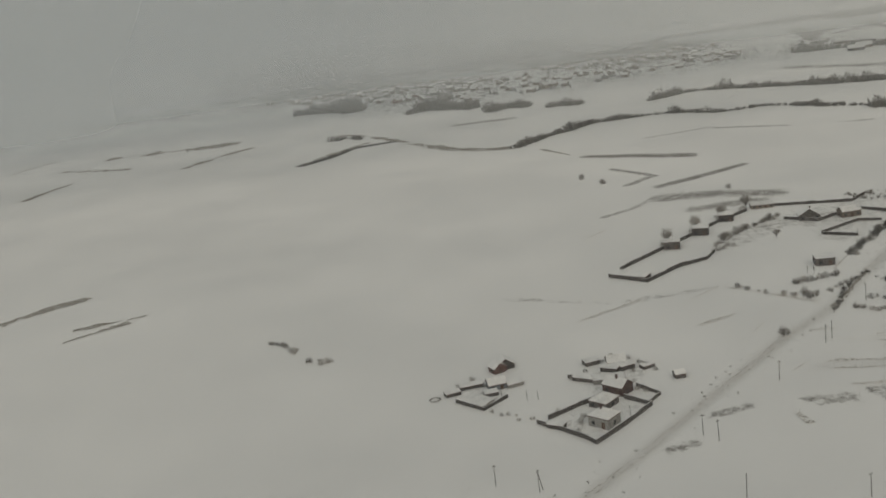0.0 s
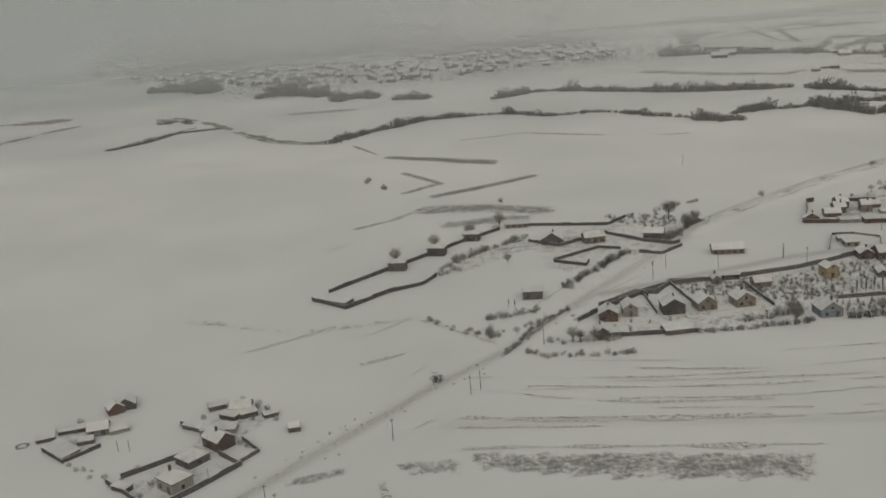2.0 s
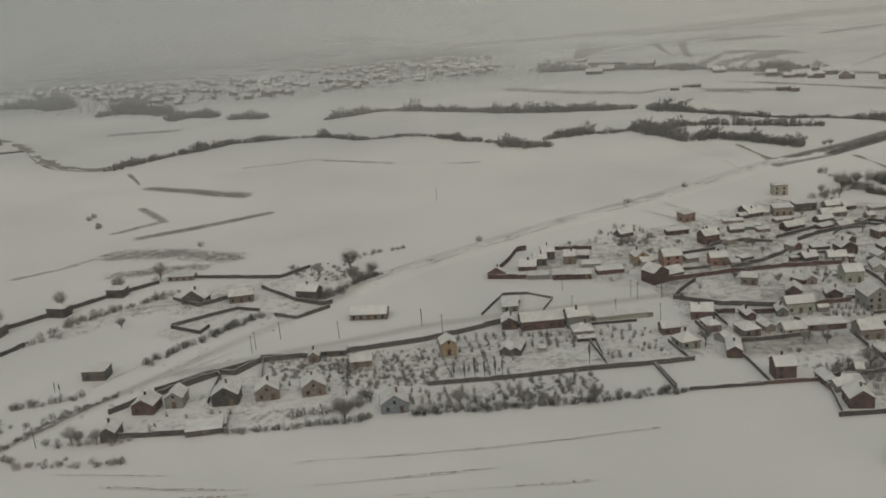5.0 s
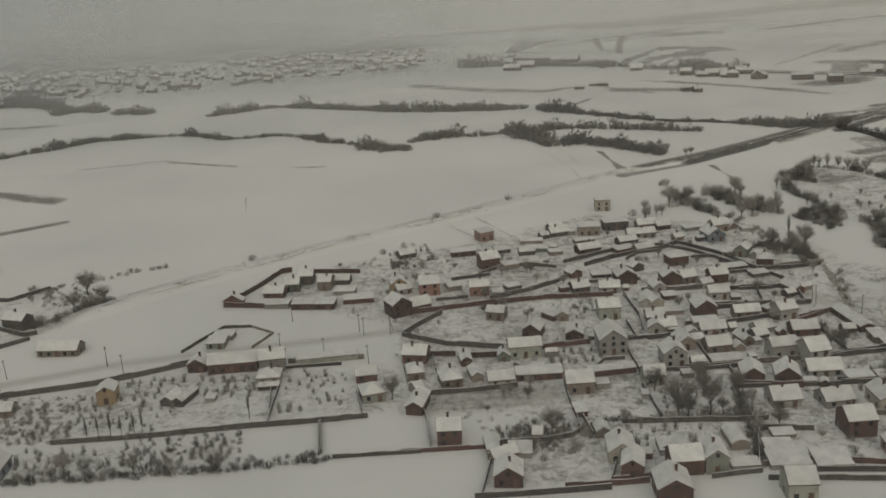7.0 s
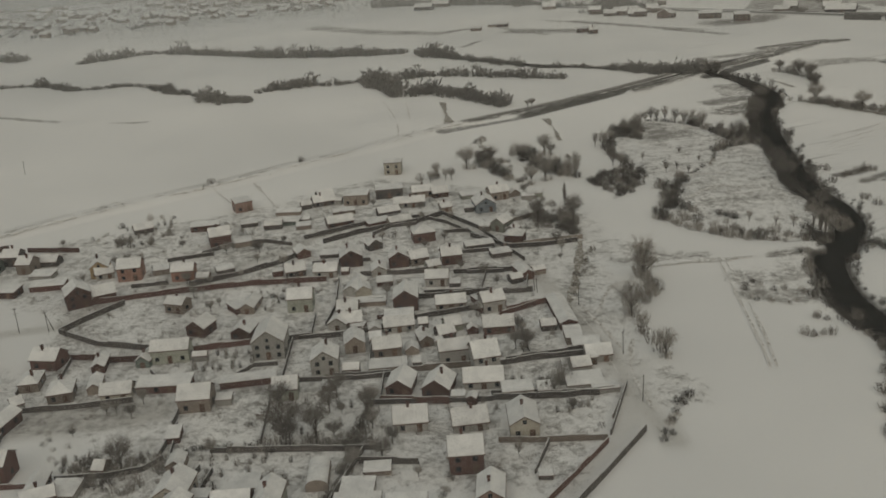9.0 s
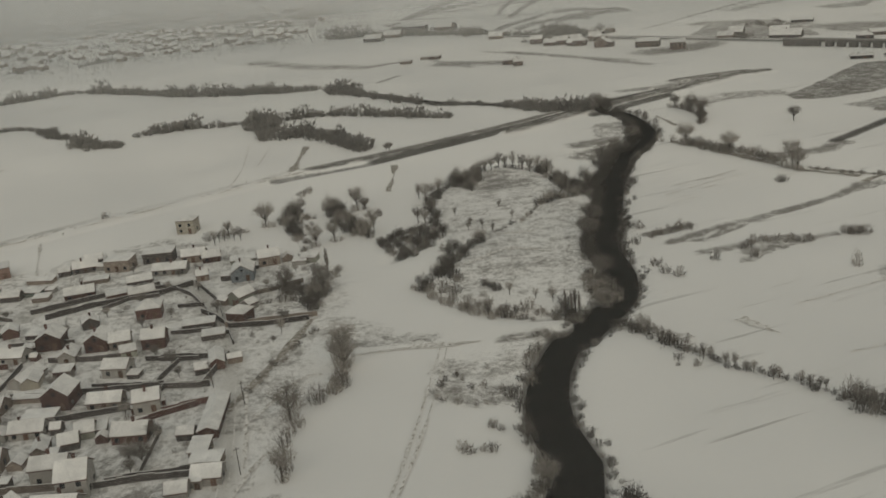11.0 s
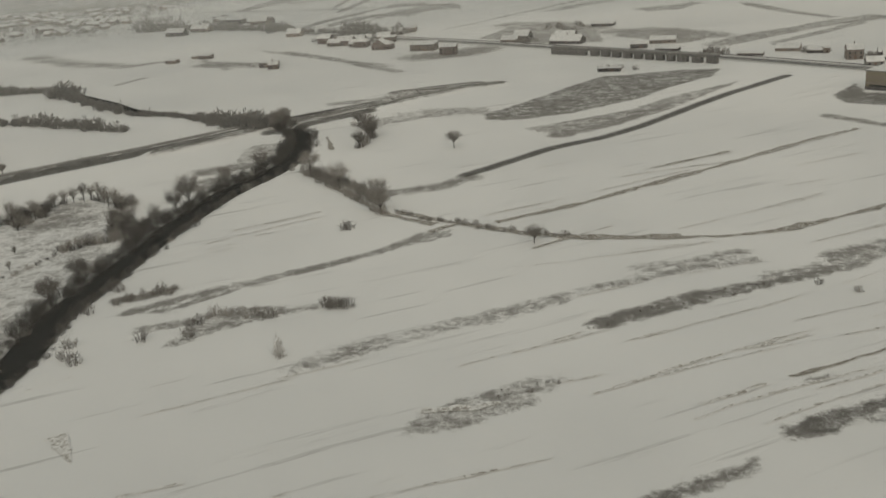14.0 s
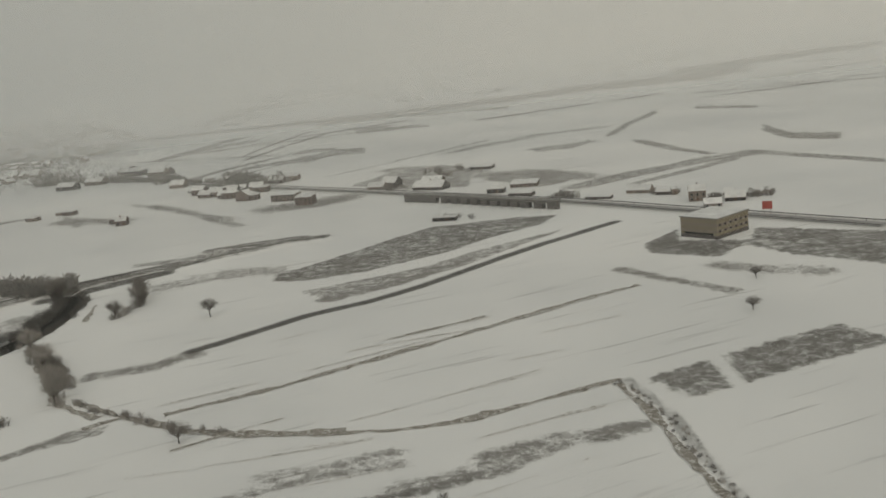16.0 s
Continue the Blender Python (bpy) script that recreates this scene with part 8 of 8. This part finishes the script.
hall()
v, f = ribbon(smooth(HIGHWAY, 10.0), 3.2, lambda x, y: gz(x, y) + 0.12)
tagged(new("highway", mesh_of("highway", v, f, M_ASPHALT)), "wet dark highway with slush at its edges", "road", kind="structure")
for off in (-3.4, 3.4):
    b = Build()
    rail = beside(smooth(HIGHWAY, 10.0), off)
    for (ax, ay), (bx, by) in zip(rail, rail[1:]):
        b.stick((ax, ay, gz(ax, ay) + 0.75), (bx, by, gz(bx, by) + 0.75), 0.16, 0.16, 4)
        b.box(ax - 0.08, ay - 0.08, gz(ax, ay) - 0.2, ax + 0.08, ay + 0.08, gz(ax, ay) + 0.75)
    tagged(new("guard_rail", b.done("guard_rail", WALLS["slate"])), "long dark steel guard rail beside the highway", "guard rail", kind="structure")
via = smooth([(539.4, 654.6), (555.3, 640.7), (571.4, 623.7), (586.3, 608.1), (599.3, 595.4)], 5.3)
# dark concrete tone for the beams and piers
M_DARK_CONCRETE = plain("dark_concrete", (0.085, 0.080, 0.076), (0.16, 0.152, 0.145), 0.6, 0.9, 6.0)
bridge = tagged(new("road_bridge"), "long low concrete road bridge on broad dark piers", "bridge", kind="structure")
cap = Build()
for i, ((ax, ay), (bx, by)) in enumerate(zip(via, via[1:])):
    t = Vector((bx - ax, by - ay)).normalized()

    def slab(bb, u0, u1, z0, z1, out, back):
        p = [(ax + (bx - ax) * u0 + t.y * out, ay + (by - ay) * u0 - t.x * out), (ax + (bx - ax) * u1 + t.y * out, ay + (by - ay) * u1 - t.x * out),
             (ax + (bx - ax) * u1 - t.y * back, ay + (by - ay) * u1 + t.x * back), (ax + (bx - ax) * u0 - t.y * back, ay + (by - ay) * u0 + t.x * back)]
        return bb.add([(*q, z) for z in (z0, z1) for q in p], [(3, 2, 1, 0), (0, 1, 5, 4), (1, 2, 6, 5), (2, 3, 7, 6), (3, 0, 4, 7), (4, 5, 6, 7)])

    part("beam", slab(Build(), 0.0, 1.0, 2.35, 3.3, 0.0, 3.0).done("beam", M_DARK_CONCRETE), bridge)
    for u0, u1 in ((0.0, 0.66),) if 1 < i < len(via) - 2 else ((0.0, 1.0),):
        part("pier", slab(Build(), u0, u1, -0.3, 2.346, -0.12, 2.2).done("pier", M_DARK_CONCRETE), bridge)
    slab(cap, 0.0, 1.0, 3.304, 3.75, 0.15, 3.2)
part("parapet", cap.done("parapet", M_CONCRETE), bridge, "pale concrete deck edge with snow")

# ---------------------------------------------------------------- single trees and bushes
for x, y, s in ([(*p, 1.0) for p in [(489.5, 483.8)]] + [(*p, 0.9) for p in [(503.7, 391.4)]] + [(*p, 0.75) for p in [(622.9, 436.4), (632.8, 464.3)]] + [(*p, 1.55) for p in [(150.5, 355.1)]]
                + [(*p, 0.9) for p in [(287.2, 259.9), (284.8, 270.7), (302.2, 252.4), (294.1, 272.9), (327.4, 285.8)]]):
    tree(x, y, s, broad=1.3)
for p in [(325.3, 286.1), (141.4, 351.9), (91.4, 319.3), (352.4, 487.6), (351.2, 490.5)]:
    tree(*p, 0.8, True)
for p in [(87.9, 278.0), (89.4, 276.8)]:
    tree(*p, 0.5, False, "poplar", "narrow bare poplar beside a shed")
for p in [(396.5, 331.3), (397.6, 330.6), (398.4, 331.5), (399.1, 330.8)]:
    tree(*p, 1.05, False, "poplar", "tall narrow bare poplar in the snow")
for p in [(421.7, 347.0), (416.6, 369.6), (419.4, 380.5), (430.9, 354.4), (418.4, 354.0), (419.3, 349.2), (463.5, 364.2), (462.4, 364.5), (464.6, 364.0), (452.7, 360.9), (439.4, 354.2), (463.5, 411.2), (462.1, 411.6), (469.5, 285.6), (434.5, 288.8)]:
    bush(*p, 1.45)
bush(456.6, 343.5, 1.25, True, 1.9)
for p in [(463.7, 363.9), (466.2, 363.6)]:
    bush(*p, 1.9, squash=0.75)
for p in [(556.2, 353.8), (551.1, 358.6)]:
    bush(*p, 0.9)
for p in [(247.1, 412.5), (272.5, 429.4), (191.3, 380.0), (67.2, 232.4), (42.1, 458.1), (49.2, 440.8), (81.2, 257.8), (81.4, 261.1), (82.6, 256.9), (67.6, 233.6), (49.6, 438.6), (41.5, 453.9), (96.1, 400.7)]:
    bush(*p, 1.4)


# ---------------------------------------------------------------- utility poles
SHAFT = Build().stick((0, 0, -0.3), (0, 0, 4.6), 0.085, 0.055, 7).done("utility_pole", M_WOOD)
ARM = Build().box(-0.42, -0.04, 4.17, 0.42, 0.04, 4.25).done("crossarm", M_WOOD)
CUP = Build().stick((0, 0, 4.25), (0, 0, 4.42), 0.04, 0.03, 6).done("insulator", M_CONCRETE)
BRACE = Build().stick((1.1, 0, -0.3), (0.05, 0, 3.9), 0.08, 0.06, 6).done("brace", M_WOOD)
for i, (x, y) in enumerate([(-6.4, 171.1), (1.8, 167.0), (36.0, 183.3), (38.4, 180.1), (37.8, 157.8), (57.8, 153.5), (58.0, 205.9), (74.6, 224.3), (76.9, 226.6), (93.8, 249.5), (130.2, 291.9), (136.0, 300.4), (179.2, 445.4), (176.1, 296.9), (171.1, 302.3),
                            (209.6, 322.7), (227.3, 310.8), (233.5, 310.2), (229.1, 293.6), (219.3, 298.8), (209.1, 303.4), (331.9, 312.1), (332.3, 311.0), (343.5, 280.6), (343.1, 263.7), (339.5, 303.2), (150.7, 298.1), (130.8, 294.3), (171.1, 302.0), (226.2, 313.3)]):
    root = new("utility_pole", SHAFT)
    root.matrix_world = Matrix.Translation((x, y, gz(x, y))) @ pose(0, 0, 0, rng.uniform(-2.5, 2.5), rng.uniform(-2.5, 2.5), rng.uniform(0, 90))
    tagged(root, "weathered wooden utility pole with a short crossarm", "pole", "utility poles")
    part("crossarm", ARM, root)
    for dx in (-0.34, 0.34):
        part("insulator", CUP, root).location = (dx, 0, 0)
    if i in (1, 17):
        part("brace", BRACE, root)

for p in [(56.6, 321.2), (69.1, 334.8), (81.6, 348.8), (92.3, 355.7)]:
    tree(p[0], p[1] + 4.3, 1.15, True, label="round frosted tree behind a small farm shed", broad=1.1)
    bush(p[0] - 1.5, p[1] + 4.2, 1.5, True)

lane_a, lane_b = [], []
for line, n, spread_by in ((LANE, 110, 6.0), (RAIL_LINE, 220, 4.5)):
    pts = smooth(line, 3.0)
    for _ in range(n):
        x, y = rng.choice(pts)
        (lane_a if rng.random() < 0.6 else lane_b).append((x + rng.choice((-1, 1)) * rng.uniform(1.8, spread_by), y + rng.gauss(0, 1.5), rng.uniform(0.15, 0.45), rng.uniform(0.6, 1.1)))
mass("verge_scrub", lane_a, M_FROST, "frosted weeds and scrub on the verges", WEEDS, "scrub")
mass("verge_scrub", lane_b, M_TWIG, "dark weeds and scrub on the verges", WEEDS, "scrub")

bx, by = [(663.6, 545.6)][0]
sign = tagged(new("billboard"), "red roadside billboard on two posts beside the highway", "billboard")
sign.matrix_world = Matrix.Translation((bx, by, gz(bx, by))) @ pose(0, 0, 0, 0, 0, -20)
part("panel", Build().box(-1.6, -0.08, 1.6, 1.6, 0.08, 4.3).done("panel", M_RED), sign, "plain red panel")
for dx in (-1.0, 1.0):
    part("post", Build().box(dx - 0.08, -0.06, -0.3, dx + 0.08, 0.06, 1.6).done("post", M_WOOD), sign)
for p in [(553.5, 601.5), (556.9, 602.1), (559.1, 600.8), (561.7, 601.7), (566.6, 596.1)]:
    bush(p[0], p[1], 1.5)
mass("roadside_trees", [(p[0] + rng.gauss(0, 3), p[1] + rng.gauss(0, 3), rng.uniform(1.2, 2.4), 0.9) for p in [(531.1, 702.1), (534.0, 700.0), (554.0, 750.9), (559.7, 734.0), (569.3, 750.4), (661.2, 580.3), (669.5, 580.1), (673.2, 581.8), (430.5, 754.7), (444.8, 744.5), (326.4, 960.3), (344.0, 928.1), (360.3, 898.5), (401.8, 822.8), (603.0, 623.7), (606.6, 624.4), (641.7, 608.9)] for _ in range(4)],
     M_TWIG, "bare trees round the houses by the highway", FARB, "trees")

for q, size, pale in [(p, 0.9, True) for p in [(13.1, 220.0), (14.4, 218.5), (23.9, 230.7), (27.9, 228.1), (30.7, 222.5), (25.2, 211.5), (27.1, 209.3), (28.9, 207.8), (-6.2, 222.3), (-4.4, 223.8), (-14.1, 222.1), (-10.7, 225.8), (6.6, 196.8), (8.6, 201.6), (12.6, 195.2), (13.6, 198.0)]] + [(p, 0.7, False) for p in [(-8.1, 221.5), (-5.4, 220.9), (16.7, 223.0), (21.2, 227.9), (25.2, 221.2), (27.8, 220.0), (10.6, 190.7), (11.7, 191.0), (6.6, 194.3)]]:
    bush(q[0], q[1], size, pale)
for p in [(23.3, 195.7), (-3.9, 214.6), (1.9, 210.5), (4.4, 210.0)]:
    root = new("post", Build().stick((0, 0, -0.2), (0, 0, 2.6), 0.07, 0.05, 6).done("post", M_WOOD))
    root.location = (p[0], p[1], gz(*p))
    tagged(root, "bare wooden post standing in the snowy yard", "post", "yard posts")
